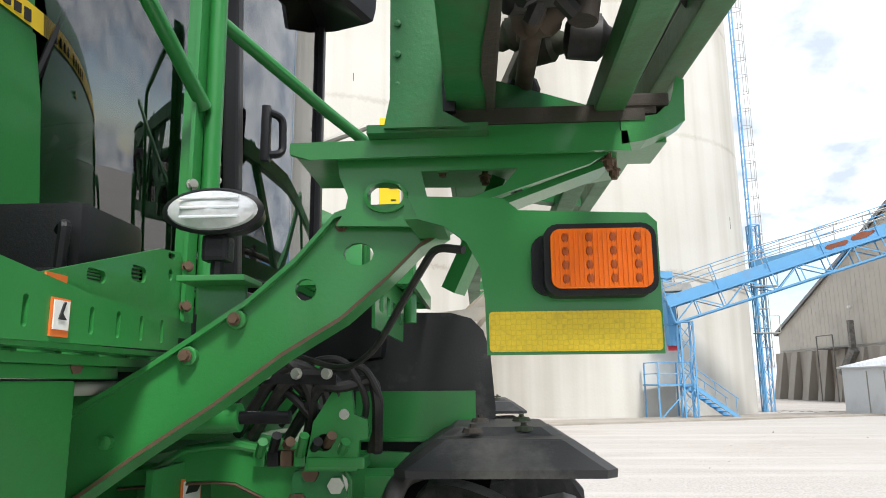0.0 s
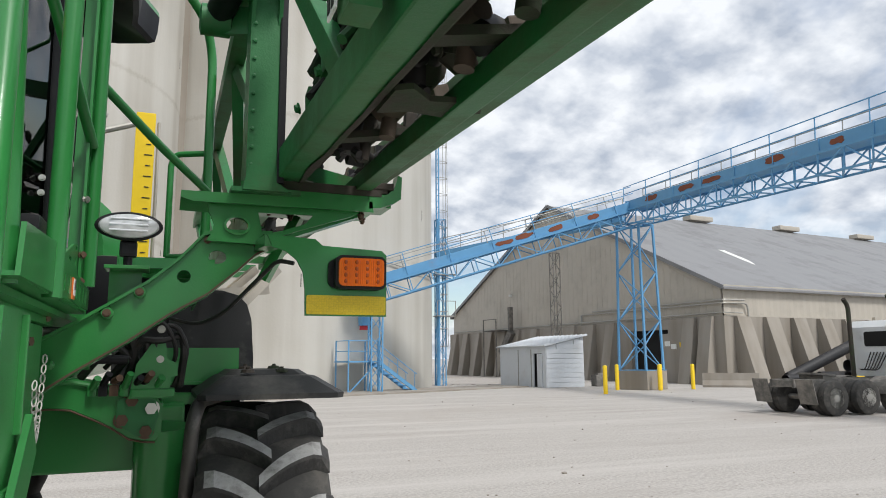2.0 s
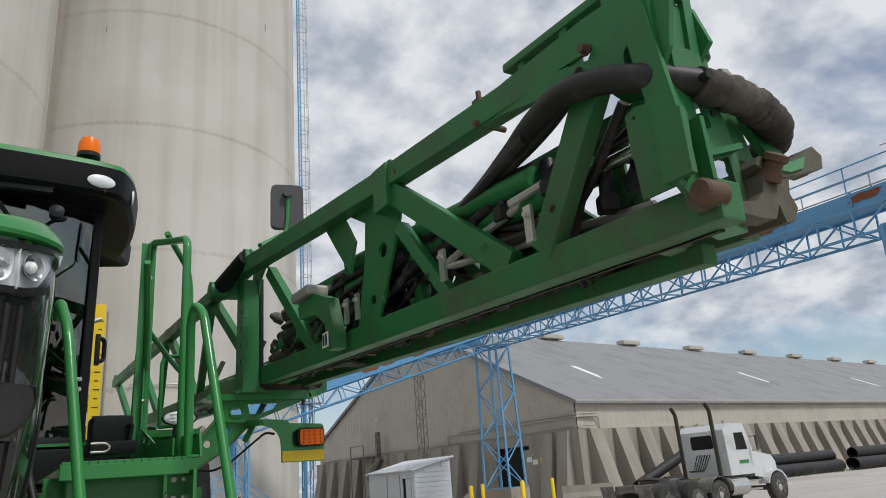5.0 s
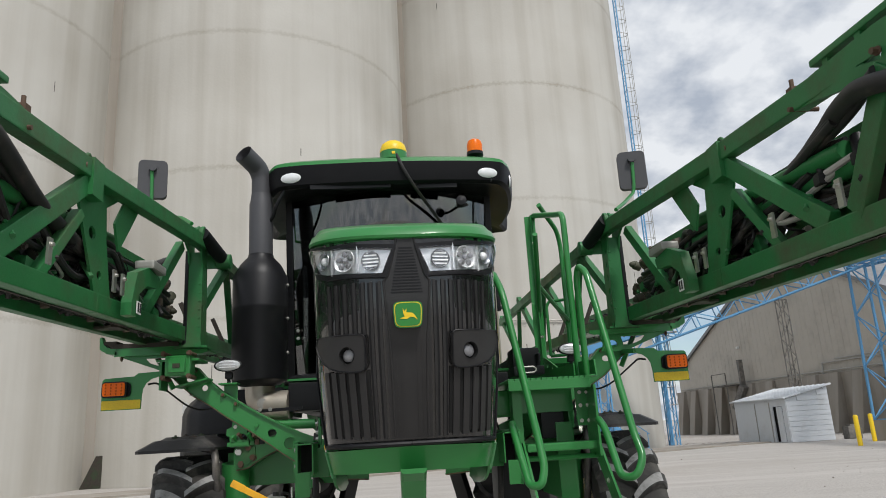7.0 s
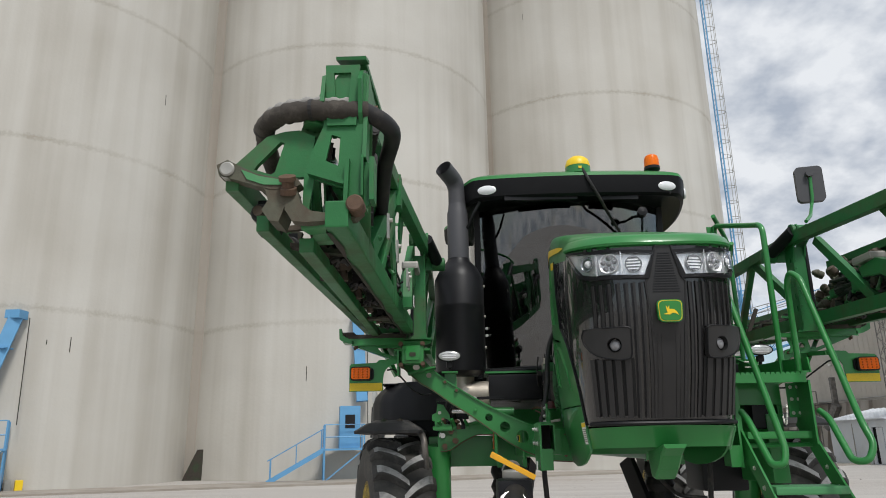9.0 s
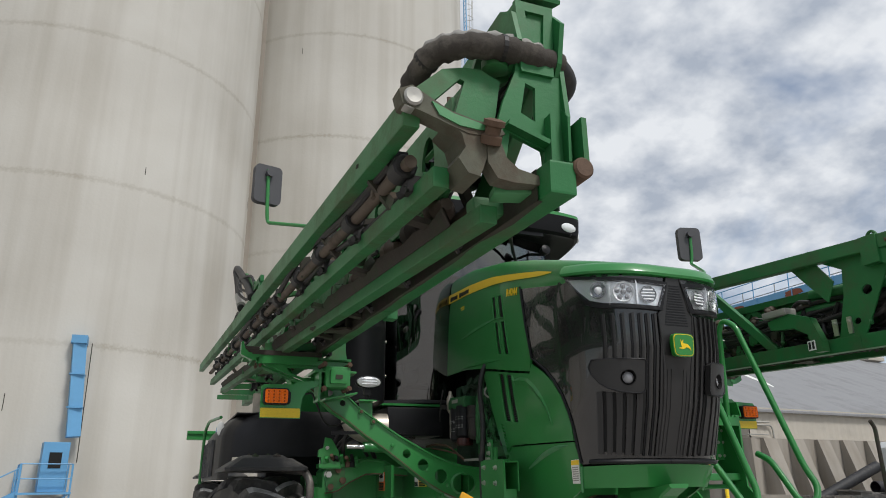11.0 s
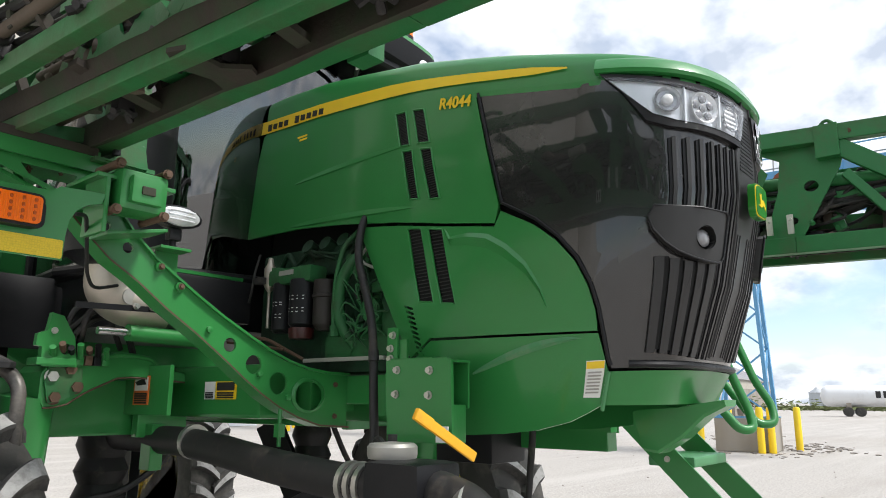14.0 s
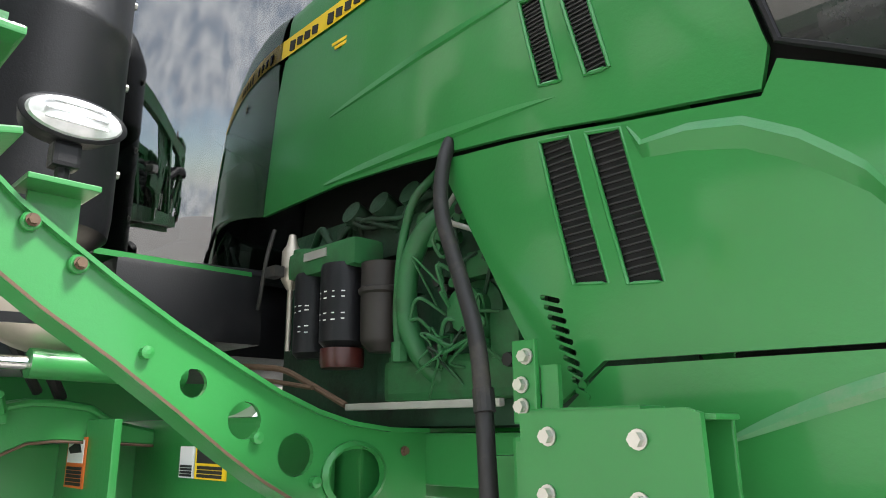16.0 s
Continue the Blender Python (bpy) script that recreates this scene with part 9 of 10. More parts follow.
    plate(bm, [(0.62, 2.90), (0.42, 2.88), (0.30, 2.72), (0.36, 2.60), (0.52, 2.78)], (), 0.012, plane_yz(X(1.43)))
    pt("boom_gusset", bm, M_BOOM, "green gusset plate with round holes")
    bm = bmesh.new(); tube(bm, [P(1.44, 0.035, 2.87), P(1.44, 0.035, 2.925), P(1.44, 0.0, 2.955), P(1.44, -0.035, 2.925), P(1.44, -0.035, 2.87)], 0.009, 8, 0.02); box(bm, P(1.43, 0.0, 2.83), (0.08, 0.11, 0.17)); pt("lifting_eye", bm, M_BOOM)
    bm = bmesh.new(); cyl(bm, P(1.40, -0.10, 2.86), P(1.50, -0.14, 2.86), 0.013, 12); pt("brace_pin", bm, M_RUST, "rusty pin", True)
    # bracket with the grey block
    bm = bmesh.new(); plate(bm, [(0.78, 2.50), (0.80, 2.56), (0.62, 2.58), (0.46, 2.52), (0.40, 2.36), (0.40, 2.30), (0.47, 2.30), (0.50, 2.42), (0.60, 2.48)], (), 0.05, plane_yz(X(1.39))); pt("nozzle_guard", bm, M_BOOM)
    bm = bmesh.new(); box(bm, P(1.39, 0.72, 2.60), (0.10, 0.20, 0.045), None, 0.012); pt("guard_block", bm, M_STEEL, "grey worn guard block")
    bm = bmesh.new(); box(bm, P(1.357, 0.475, 2.345), (0.004, 0.055, 0.06)); lb = pt("boom_decal", bm, M_WHITE, "small white decal with dark marks")
    bm = bmesh.new(); box(bm, P(1.355, 0.488, 2.345), (0.003, 0.016, 0.045)); box(bm, P(1.355, 0.462, 2.345), (0.003, 0.016, 0.045)); part("decal_print", bm, M_INK, lb)
    for y in (0.30, 0.20, -0.42, -0.85):
        bm = bmesh.new(); box(bm, P(1.375, y, zl(y) + 0.095), (0.01, 0.03, 0.10)); bolt(bm, P(1.37, y, zl(y) + 0.12), (-s, 0, 0), 0.008); pt("bracket_tab", bm, M_ZINC, "plated bracket tab")
    # outer bars: (x at y = 0, its slope, z at y = 0, its slope, width, height, rear end, front end)
    for x, kx, z, kz, w, h, y0, y1 in ((1.655, 0.03, 2.272, 0.046, 0.05, 0.050, 5.0, -1.19), (1.790, 0.022, 2.350, 0.05, 0.045, 0.056, 5.2, -1.22), (1.888, 0.022, 2.502, 0.056, 0.045, 0.080, 5.6, -1.27)):
        a, b = P(x + kx * y0, y0, z + kz * y0), P(x + kx * y1, y1, z + kz * y1)
        bm = bmesh.new(); beam(bm, a, b, w, h, bev=0.005); bar = pt("boom_outer_bar", bm, M_BOOM, "long green outer boom bar")
        if z < 2.3:
            bm = bmesh.new(); rows = []
            for k in range(49):
                t = 0.03 + 0.94 * k / 48
                p = a.lerp(b, t)
                up_ = 0.040 + 0.022 * noise.noise((k * 0.8, s * 3.0, z)) + 0.008 * noise.noise((k * 2.3, s, 4.0))
                rows.append([p + Vector((s * 0.022, 0, 0.022)), p + Vector((s * (0.022 + up_ * 0.5), 0, 0.022 + up_)), p + Vector((s * (0.028 + up_ * 0.5), 0, 0.022 + up_)), p + Vector((s * 0.028, 0, 0.020))])
            loft(bm, rows, True); part("worn_web", bm, M_GRIME, bar, "rust-brown web with a ragged edge")
    # grime on the chord's outer face and underside
    bm = bmesh.new(); rows = []
    for k in range(34):
        y = 1.9 - 3.2 * k / 33
        x = 1.466 + 0.0075 * (2.0 - y)
        hi = 0.040 + 0.008 * noise.noise((y * 6.0, s, 0.0)); lo_ = -0.047
        in_ = -0.026 + 0.016 * noise.noise((y * 4.0, s, 5.0))
        rows.append([P(x + 0.041, y, zl(y) + hi), P(x + 0.042, y, zl(y) + lo_), P(x + 0.038, y, zl(y) + lo_ - 0.001), P(x - in_, y, zl(y) + lo_ - 0.001)])
    loft(bm, rows); part("grime_layer", bm, M_GRIME, low, "rust-brown grime")
    # cross ties between the bars
    for y in (-0.85, -0.2, 0.5, 1.15, 2.0, 2.9, 3.8):
        bm = bmesh.new(); beam(bm, P(1.50, y, zl(y) - 0.02), P(1.76, y - 0.02, zl(y) + 0.02), 0.045, 0.018); beam(bm, P(1.77, y - 0.02, zl(y) + 0.03), P(1.885, y, zl(y) + 0.18), 0.028, 0.028); beam(bm, P(1.48, y, zl(y)), P(1.60, y, zl(y) + 0.27), 0.03, 0.03); pt("boom_cross_tie", bm, M_GRIME, "grimy cross tie")
    bm = bmesh.new(); plate(bm, [(1.52, 0.05), (1.58, 0.02), (1.66, 0.03), (1.72, -0.02), (1.70, -0.07), (1.60, -0.05), (1.55, -0.10), (1.52, -0.08)], (), 0.012, Matrix.Translation((BDX, 0.75, zl(0.75) - 0.05)) @ Matrix.Diagonal((s, 1, 1, 1))); pt("hook_plate", bm, M_GRIME, "rusty hook plate")
    # spray line with nozzle bodies
    bm = bmesh.new(); tube(bm, [P(1.93, 5.2, 2.43 + 0.054 * 5.2), P(1.812, -1.12, 2.43 - 0.0605)], 0.019, 10); sl = pt("spray_pipe", bm, M_PIPEBR, "grimy brown spray pipe", True)
    y = -1.05
    while y < 5.0:
        c = P(1.834 + 0.0185 * y, y, 2.43 + 0.054 * y)
        bm = bmesh.new(); lathe(bm, [(0.03, -0.035), (0.036, -0.03), (0.036, 0.03), (0.03, 0.035)], Matrix.Translation(c) @ Matrix.Rotation(radians(90), 4, "X"), 10); box(bm, c + Vector((-s * 0.03, 0, -0.045)), (0.045, 0.05, 0.05), None, 0.008)
        for j in range(5):
            t = 2 * math.pi * j / 5
            cyl(bm, c + Vector((-s * 0.03, 0, -0.05)), c + Vector((-s * 0.03 + 0.042 * math.cos(t), 0.042 * math.sin(t), -0.07)), 0.011, 7)
        part("nozzle_body", bm, M_HOSE, sl, "black nozzle body", True)
        bm = bmesh.new(); box(bm, c + Vector((0, 0.02, 0.045)), (0.04, 0.03, 0.03)); part("pipe_clamp", bm, M_BLACK, sl)
        y += 0.508 + rn.uniform(-0.06, 0.06)
    for k in range(3):
        ph = rn.uniform(0, 6.3)
        bm = bmesh.new(); tube(bm, [P(1.80 + 0.03 * k + 0.016 * y_ + 0.012 * math.sin(ph + 3 * y_), y_, 2.405 + 0.03 * k + 0.054 * y_ + 0.018 * math.sin(ph + 4.3 * y_)) for y_ in [-1.0 + 0.3 * j for j in range(19)]], (0.011, 0.008, 0.014)[k], 8, 0.1); part("spray_hose", bm, M_HOSE, sl, "thin black hose along the pipe", True)
    for k in range(12):
        y_ = -0.9 + 0.42 * k + rn.uniform(-0.1, 0.1)
        c = P(1.83 + 0.0185 * y_, y_, 2.43 + 0.054 * y_)
        bm = bmesh.new(); box(bm, c + Vector((0, 0, 0.03)), (0.05, 0.03, 0.09), Matrix.Rotation(rn.uniform(-0.4, 0.4), 4, "Y"), 0.006); beam(bm, c, c + Vector((-s * 0.10, rn.uniform(-0.05, 0.05), 0.02)), 0.03, 0.02); part("pipe_bracket", bm, rn.choice((M_GRIME, M_BOOM, M_PIPEBR)), sl, "grimy pipe bracket")
    # second line on the inner side
    bm = bmesh.new(); tube(bm, [P(1.57, 5.0, zl(5.0) + 0.05), P(1.57, -1.0, zl(-1.0) + 0.04)], 0.017, 10); sl2 = pt("spray_pipe", bm, M_PIPEBR, "grimy brown spray pipe", True)
    y = -0.8
    while y < 4.5:
        c = P(1.57, y, zl(y) + 0.045)
        bm = bmesh.new(); lathe(bm, [(0.028, -0.03), (0.034, -0.025), (0.034, 0.025), (0.028, 0.03)], Matrix.Translation(c) @ Matrix.Rotation(radians(90), 4, "X"), 10); box(bm, c + Vector((0, 0, -0.045)), (0.05, 0.05, 0.06), None, 0.01)
        for j in range(4):
            t = 2 * math.pi * j / 4 + 0.5
            cyl(bm, c + Vector((0, 0, -0.055)), c + Vector((0.04 * math.cos(t), 0.04 * math.sin(t), -0.085)), 0.011, 7)
        part("nozzle_body", bm, M_HOSE, sl2, "black nozzle body", True)
        y += 0.51
    # pressed web with oval openings along the folded section
    wz0, wz1 = (lambda y: zl(y) + 0.085), (lambda y: 2.702 + 0.046 * y)
    ys_ = [1.38 - 0.12 * k for k in range(21)]
    oval = []
    for k in range(13):
        yc = 1.28 - 0.19 * k; zc = (wz0(yc) + wz1(yc)) / 2; hh = wz1(yc) - wz0(yc)
        oval.append(ring2d(yc, zc, 0.060, hh * 0.34, 14) if k % 3 else ring2d(yc, zc + 0.03, 0.036, hh * 0.24, 12))
    bm = bmesh.new(); plate(bm, [(y, wz0(y)) for y in ys_] + [(y, wz1(y)) for y in ys_[::-1]], oval, 0.010, plane_yz(X(1.645))); pt("perforated_web", bm, M_BOOM, "green web plate with oval openings")
    for k in range(9):
        ph = rn.uniform(0, 6.3)
        x0, z0_ = 1.50 + 0.013 * (k % 4), 2.50 + 0.028 * (k // 2)
        pts = [P(x0 + 0.015 * math.sin(ph + j), 1.35 - 0.27 * j, z0_ + 0.035 * math.sin(ph + 1.3 * j) + 0.012 * j * (k % 3 == 0)) for j in range(8 if k % 2 else 6)]
        bm = bmesh.new(); tube(bm, pts, rn.choice((0.010, 0.014, 0.018)), 8, 0.10); pt("boom_hose", bm, M_HOSE, "black boom hose", True)
    # hydraulic tube and hose bundle
    bm = bmesh.new(); cyl(bm, P(1.55, 0.9, 2.62), P(1.54, -0.95, 2.52), 0.042, 16); pt("fold_cylinder", bm, M_BOOM, "green fold cylinder", True)
    bm = bmesh.new(); cyl(bm, P(1.54, -0.95, 2.52), P(1.54, -1.18, 2.51), 0.02, 12); pt("fold_rod", bm, M_CHROME, "bright rod", True)
    bund = [((1.50, 1.2, 2.48), (1.52, 0.6, 2.52), (1.53, 0.1, 2.55), (1.52, -0.4, 2.63), (1.46, -0.85, 2.70), (1.40, -1.08, 2.705)), ]
    for k in range(5):
        dx, dz = 0.02 * (k % 3), 0.022 * (k // 3)
        bm = bmesh.new(); tube(bm, [P(x + dx + rn.uniform(-0.01, 0.01), y, z - dz + rn.uniform(-0.02, 0.02)) for x, y, z in bund[0]], 0.019, 10, 0.3); pt("boom_hose", bm, M_HOSE, "black boom hose", True)
    for k in range(12):
        y0 = rn.uniform(-0.7, 1.1)
        bm = bmesh.new(); tube(bm, [P(1.44 + rn.uniform(0, 0.2), y0, 2.42 + rn.uniform(0, 0.25)), P(1.46 + rn.uniform(0, 0.2), y0 + rn.uniform(-0.2, 0.2), 2.40 + rn.uniform(0, 0.3)), P(1.46 + rn.uniform(0, 0.22), y0 + rn.uniform(-0.45, 0.45), 2.40 + rn.uniform(0, 0.2)), P(1.5 + rn.uniform(0, 0.2), y0 + rn.uniform(-0.5, 0.5), 2.4)], rn.choice((0.006, 0.008, 0.013)), 8, 0.12); pt("boom_hose", bm, M_HOSE if k % 4 else M_STEEL, "thin looping hose", True)
    for k in range(16):
        y0 = -0.9 + 0.15 * k + rn.uniform(-0.04, 0.04)
        bm = bmesh.new(); c = P(1.55 + rn.uniform(-0.06, 0.16), y0, zl(y0) + rn.uniform(0.04, 0.2)); box(bm, c, (rn.uniform(0.04, 0.09), rn.uniform(0.05, 0.11), rn.uniform(0.04, 0.08)), Matrix.Rotation(rn.uniform(-0.5, 0.5), 4, "X"), 0.008); bolt(bm, c + Vector((-s * 0.04, 0, -0.03)), (-s, 0, -0.3), 0.012); pt("boom_fitting", bm, rn.choice((M_GRIME, M_GRIME, M_BLACK, M_BOOM)), "grimy boom fitting", True)
    for k in range(26):
        y0 = 1.50 - 0.055 * k + rn.uniform(-0.02, 0.02)
        c = P(1.53 + rn.uniform(0.0, 0.13), y0, zl(y0) + rn.uniform(0.03, 0.20))
        bm = bmesh.new(); lathe(bm, [(0.02, -0.035), (0.034, -0.028), (0.034, 0.02), (0.022, 0.03), (0.012, 0.05)], Matrix.Translation(c) @ Matrix.Rotation(rn.uniform(0, 3), 4, "X") @ Matrix.Rotation(rn.uniform(0, 3), 4, "Y"), 10); box(bm, c + Vector((0, 0.02, 0.02)), (0.05, 0.06, 0.035), Matrix.Rotation(rn.uniform(-0.6, 0.6), 4, "X"), 0.006); pt("boom_valve", bm, rn.choice((M_GRIME, M_PIPEBR, M_HOSE)), "grimy boom valve", True)
    for k in range(34):
        y0 = 1.72 - 0.024 * k + rn.uniform(-0.02, 0.02)
        c = P(1.545 + rn.uniform(0.0, 0.085), y0, zl(y0) + rn.uniform(0.06, 0.36))
        bm = bmesh.new(); lathe(bm, [(0.018, -0.04), (0.030, -0.034), (0.030, 0.010), (0.021, 0.018), (0.021, 0.03), (0.011, 0.045)], Matrix.Translation(c) @ Matrix.Rotation(rn.uniform(0, 6), 4, "X") @ Matrix.Rotation(rn.uniform(0, 6), 4, "Y"), 12)
        box(bm, c + Vector((0, 0.015, 0.01)), (0.036, 0.045, 0.036), Matrix.Rotation(rn.uniform(-0.8, 0.8), 4, "X"), 0.006); pt("boom_valve", bm, rn.choice((M_CAST, M_PIPEBR, M_CAST, M_GRIME)), "rusty boom valve", True)
    for k in range(3):
        bm = bmesh.new(); tube(bm, [P(1.56 + 0.03 * k, 1.75, 2.46 + 0.06 * k), P(1.58 + 0.02 * k, 1.5, 2.42 + 0.07 * k), P(1.56 + 0.03 * k, 1.25, 2.47 + 0.05 * k), P(1.57, 1.0, 2.44)], 0.016, 10, 0.12); pt("boom_hose", bm, M_PIPEBR, "rust-stained boom hose", True)
    # second truss plane of the folded outer section
    for k in range(9):
        y0 = 1.45 - 0.29 * k
        a, b = ((1.64, y0, 2.40 + 0.04 * y0), (1.62, y0 - 0.29, 2.68 + 0.05 * y0)) if k % 2 == 0 else ((1.62, y0, 2.68 + 0.05 * y0), (1.64, y0 - 0.29, 2.40 + 0.04 * y0))
        bm = bmesh.new(); beam(bm, P(*a), P(*b), 0.03, 0.045); pt("inner_brace", bm, M_BOOM)
    bm = bmesh.new(); beam(bm, P(1.62, 1.6, 2.775), P(1.61, -1.15, 2.645), 0.04, 0.05); pt("inner_chord", bm, M_BOOM)
    bm = bmesh.new(); plate(bm, [(0.62, 2.42), (0.30, 2.40), (0.16, 2.66), (0.34, 2.74), (0.58, 2.70)], [ring2d(0.42, 2.56, 0.05, 0.055, 12), ring2d(0.30, 2.64, 0.025, 0.025, 10)], 0.010, plane_yz(X(1.60))); pt("inner_gusset", bm, M_BOOM); bm = bmesh.new(); plate(bm, [(-0.30, 2.38), (-0.62, 2.36), (-0.72, 2.58), (-0.52, 2.66), (-0.34, 2.60)], [ring2d(-0.50, 2.50, 0.05, 0.05, 12)], 0.010, plane_yz(X(1.60))); pt("inner_gusset", bm, M_BOOM)
    for k in range(4):
        bm = bmesh.new(); tube(bm, [P(1.55 + 0.02 * k, 1.5, 2.60 + 0.025 * k), P(1.55 + 0.015 * k, 0.9, 2.52 + 0.03 * k), P(1.53, 0.3, 2.60 + 0.02 * k), P(1.50 + 0.02 * k, -0.3, 2.60 + 0.018 * k), P(1.44, -0.8, 2.665 + 0.012 * k)], 0.016, 10, 0.3); pt("boom_hose", bm, M_HOSE, "black boom hose", True)
    for k in range(8):
        y0 = 1.2 - 0.29 * k
        bm = bmesh.new(); lathe(bm, [(0.05, -0.015), (0.055, 0.0), (0.05, 0.015)], Matrix.Translation(P(1.545, y0, 2.585 - 0.03 * (k % 2))) @ Matrix.Rotation(radians(86), 4, "X"), 14); pt("hose_clip", bm, M_BLACK, "", True)
    # valve blocks, plated tabs and hoses inside the truss
    for k in range(22):
        y0 = 1.35 - 0.115 * k + rn.uniform(-0.03, 0.03)
        c = P(1.50 + rn.uniform(0.0, 0.10), y0, 2.50 + rn.uniform(-0.10, 0.12))
        bm = bmesh.new(); cyl(bm, c, c + Vector((rn.uniform(-0.03, 0.03), rn.uniform(-0.05, 0.05), rn.uniform(0.04, 0.10))), rn.choice((0.014, 0.02, 0.026)), 10)
        box(bm, c, (0.05, 0.05, 0.045), Matrix.Rotation(rn.uniform(-0.6, 0.6), 4, "Z"), 0.006); pt("valve_block", bm, rn.choice((M_BLACK, M_HOSE, M_GRIME, M_PIPEBR)), "grimy boom valve", True)
    for k in range(14):
        y0 = rn.uniform(-0.9, 1.2)
        a = P(1.46 + rn.uniform(0, 0.12), y0, 2.44 + rn.uniform(0, 0.1)); b = P(1.46 + rn.uniform(0, 0.12), y0 - rn.uniform(0.25, 0.6), 2.50 + rn.uniform(0.0, 0.22))
        m = (a + b) / 2 + Vector((rn.uniform(-0.03, 0.03), 0, rn.choice((-0.10, 0.09))))
        bm = bmesh.new(); tube(bm, [a, m, b], rn.choice((0.008, 0.011, 0.015)), 8, 0.2, 8); pt("boom_hose", bm, M_HOSE, "thin looping hose", True)
    bm = bmesh.new(); cyl(bm, P(1.52, 0.55, 2.70), P(1.50, -0.75, 2.58), 0.034, 14); pt("tilt_cylinder", bm, M_BOOM, "green tilt cylinder", True)
    for k in range(10):
        y0 = 1.3 - 0.24 * k
        bm = bmesh.new(); lathe(bm, [(0.035, -0.04), (0.045, -0.03), (0.045, 0.02), (0.03, 0.035), (0.02, 0.06)], Matrix.Translation(P(1.63, y0, zl(y0) + 0.06)) @ Matrix.Rotation(radians(90), 4, "X"), 12); cyl(bm, P(1.63, y0, zl(y0) + 0.03), P(1.62, y0, zl(y0) - 0.03), 0.02, 10); pt("nozzle_valve", bm, M_PIPEBR if k % 2 else M_GRIME, "grimy nozzle valve", True)
    for k in range(7):
        y0 = 1.3 - 0.33 * k
        bm = bmesh.new(); tube(bm, [P(1.62, y0, zl(y0) + 0.26), P(1.50, y0 - 0.16, 2.50), P(1.44, y0 - 0.2, 2.42)], 0.012, 8, 0.08); pt("link_rod", bm, M_BOOM if k % 2 else M_HOSE)
    # main hose round the tip, in a nylon sleeve outside
    if s > 0:
        inner = [P(1.58, 0.0, 2.50), P(1.57, -0.25, 2.57), P(1.53, -0.55, 2.67), P(1.455, -0.80, 2.70), P(1.385, -1.02, 2.68), P(1.385, -1.16, 2.64), P(1.42, -1.27, 2.595), P(1.52, -1.335, 2.565)]
        outer = [P(1.50, -1.33, 2.563), P(1.60, -1.35, 2.55), P(1.72, -1.34, 2.54), P(1.84, -1.30, 2.535), P(1.905, -1.22, 2.525), P(1.90, -1.12, 2.49)]
        r_in, r_out = 0.034, 0.041
    else:
        inner = [P(1.50, 0.1, 2.56), P(1.46, -0.35, 2.60), P(1.40, -0.75, 2.68), P(1.345, -1.0, 2.68), P(1.335, -1.13, 2.66), P(1.36, -1.21, 2.66), P(1.43, -1.25, 2.685)]
        outer = [P(1.41, -1.245, 2.68), P(1.50, -1.265, 2.675), P(1.60, -1.27, 2.68), P(1.71, -1.25, 2.675), P(1.785, -1.20, 2.66), P(1.80, -1.10, 2.63), P(1.79, -1.0, 2.56)]
        r_in, r_out = 0.032, 0.035
    bm = bmesh.new(); tube(bm, inner, r_in, 16, 0.14, 6); pt("trunk_hose", bm, M_HOSE, "thick black trunk hose", True)
    bm = bmesh.new()
    path = []
    for a, b in zip(outer, outer[1:]):
        path += [a.lerp(b, k / 4) for k in range(4)]
    path = rounded([path[0], *outer[1:-1], outer[-1]], 0.07, 7)
    rr = [r_out * (1 + 0.07 * math.sin(i * 2.1) + 0.06 * math.sin(i * 5.3)) for i in range(len(path))]
    tube(bm, path, rr, 18); sv = pt("hose_sleeve", bm, M_SLEEVE, "wrinkled dusty nylon hose sleeve", True)
    bm = bmesh.new(); tube(bm, [p + Vector((0, 0.004, r_out * 0.95)) for p in path[2:-3]], [r_out * 0.5 * (1 + 0.2 * math.sin(i * 1.7)) for i in range(len(path) - 5)], 10); part("worn_sleeve_top", bm, M_PALECLOTH, sv, "pale worn sleeve top", True)
    for k in (0.3, 0.72):
        p = path[int(k * len(path))]; q = path[int(k * len(path)) + 1]
        bm = bmesh.new(); cyl(bm, p, p + (q - p).normalized() * 0.012, r_out * 1.1, 16); part("sleeve_tie", bm, M_HOSE, sv)
    before_tip = set(bpy.data.objects)
    # tip: rising bracket, hinge castings, arms to the outer pin
    bm = bmesh.new()
    plate(bm, [(-0.56, 2.80), (-0.60, 2.865), (-0.757, 2.872), (-1.10, 2.865), (-1.25, 2.848), (-1.31, 2.815), (-1.362, 2.755), (-1.335, 2.64), (-1.295, 2.585), (-1.20, 2.615), (-1.175, 2.668), (-1.008, 2.712), (-0.746, 2.772)], [[(-0.985, 2.778), (-1.095, 2.744), (-1.116, 2.768)], ring2d(-1.225, 2.675, 0.020, 0.034, 12)], 0.014, plane_yz(X(1.43)))
    plate(bm, [(-0.95, 2.82), (-1.08, 2.66), (-1.28, 2.62), (-1.35, 2.68), (-1.32, 2.79), (-1.25, 2.835)], [[(-1.12, 2.70), (-1.24, 2.68), (-1.22, 2.78)]], 0.014, plane_yz(X(1.56)))
    plate(bm, [(1.435, 2.83), (1.555, 2.83), (1.545, 2.60), (1.445, 2.60)], [[(1.465, 2.80), (1.525, 2.80), (1.515, 2.66), (1.475, 2.66)]], 0.016, Matrix.Translation((BDX, 0, 0)) @ Matrix.Diagonal((s, 1, 1, 1)) @ plane_xz(-1.315))
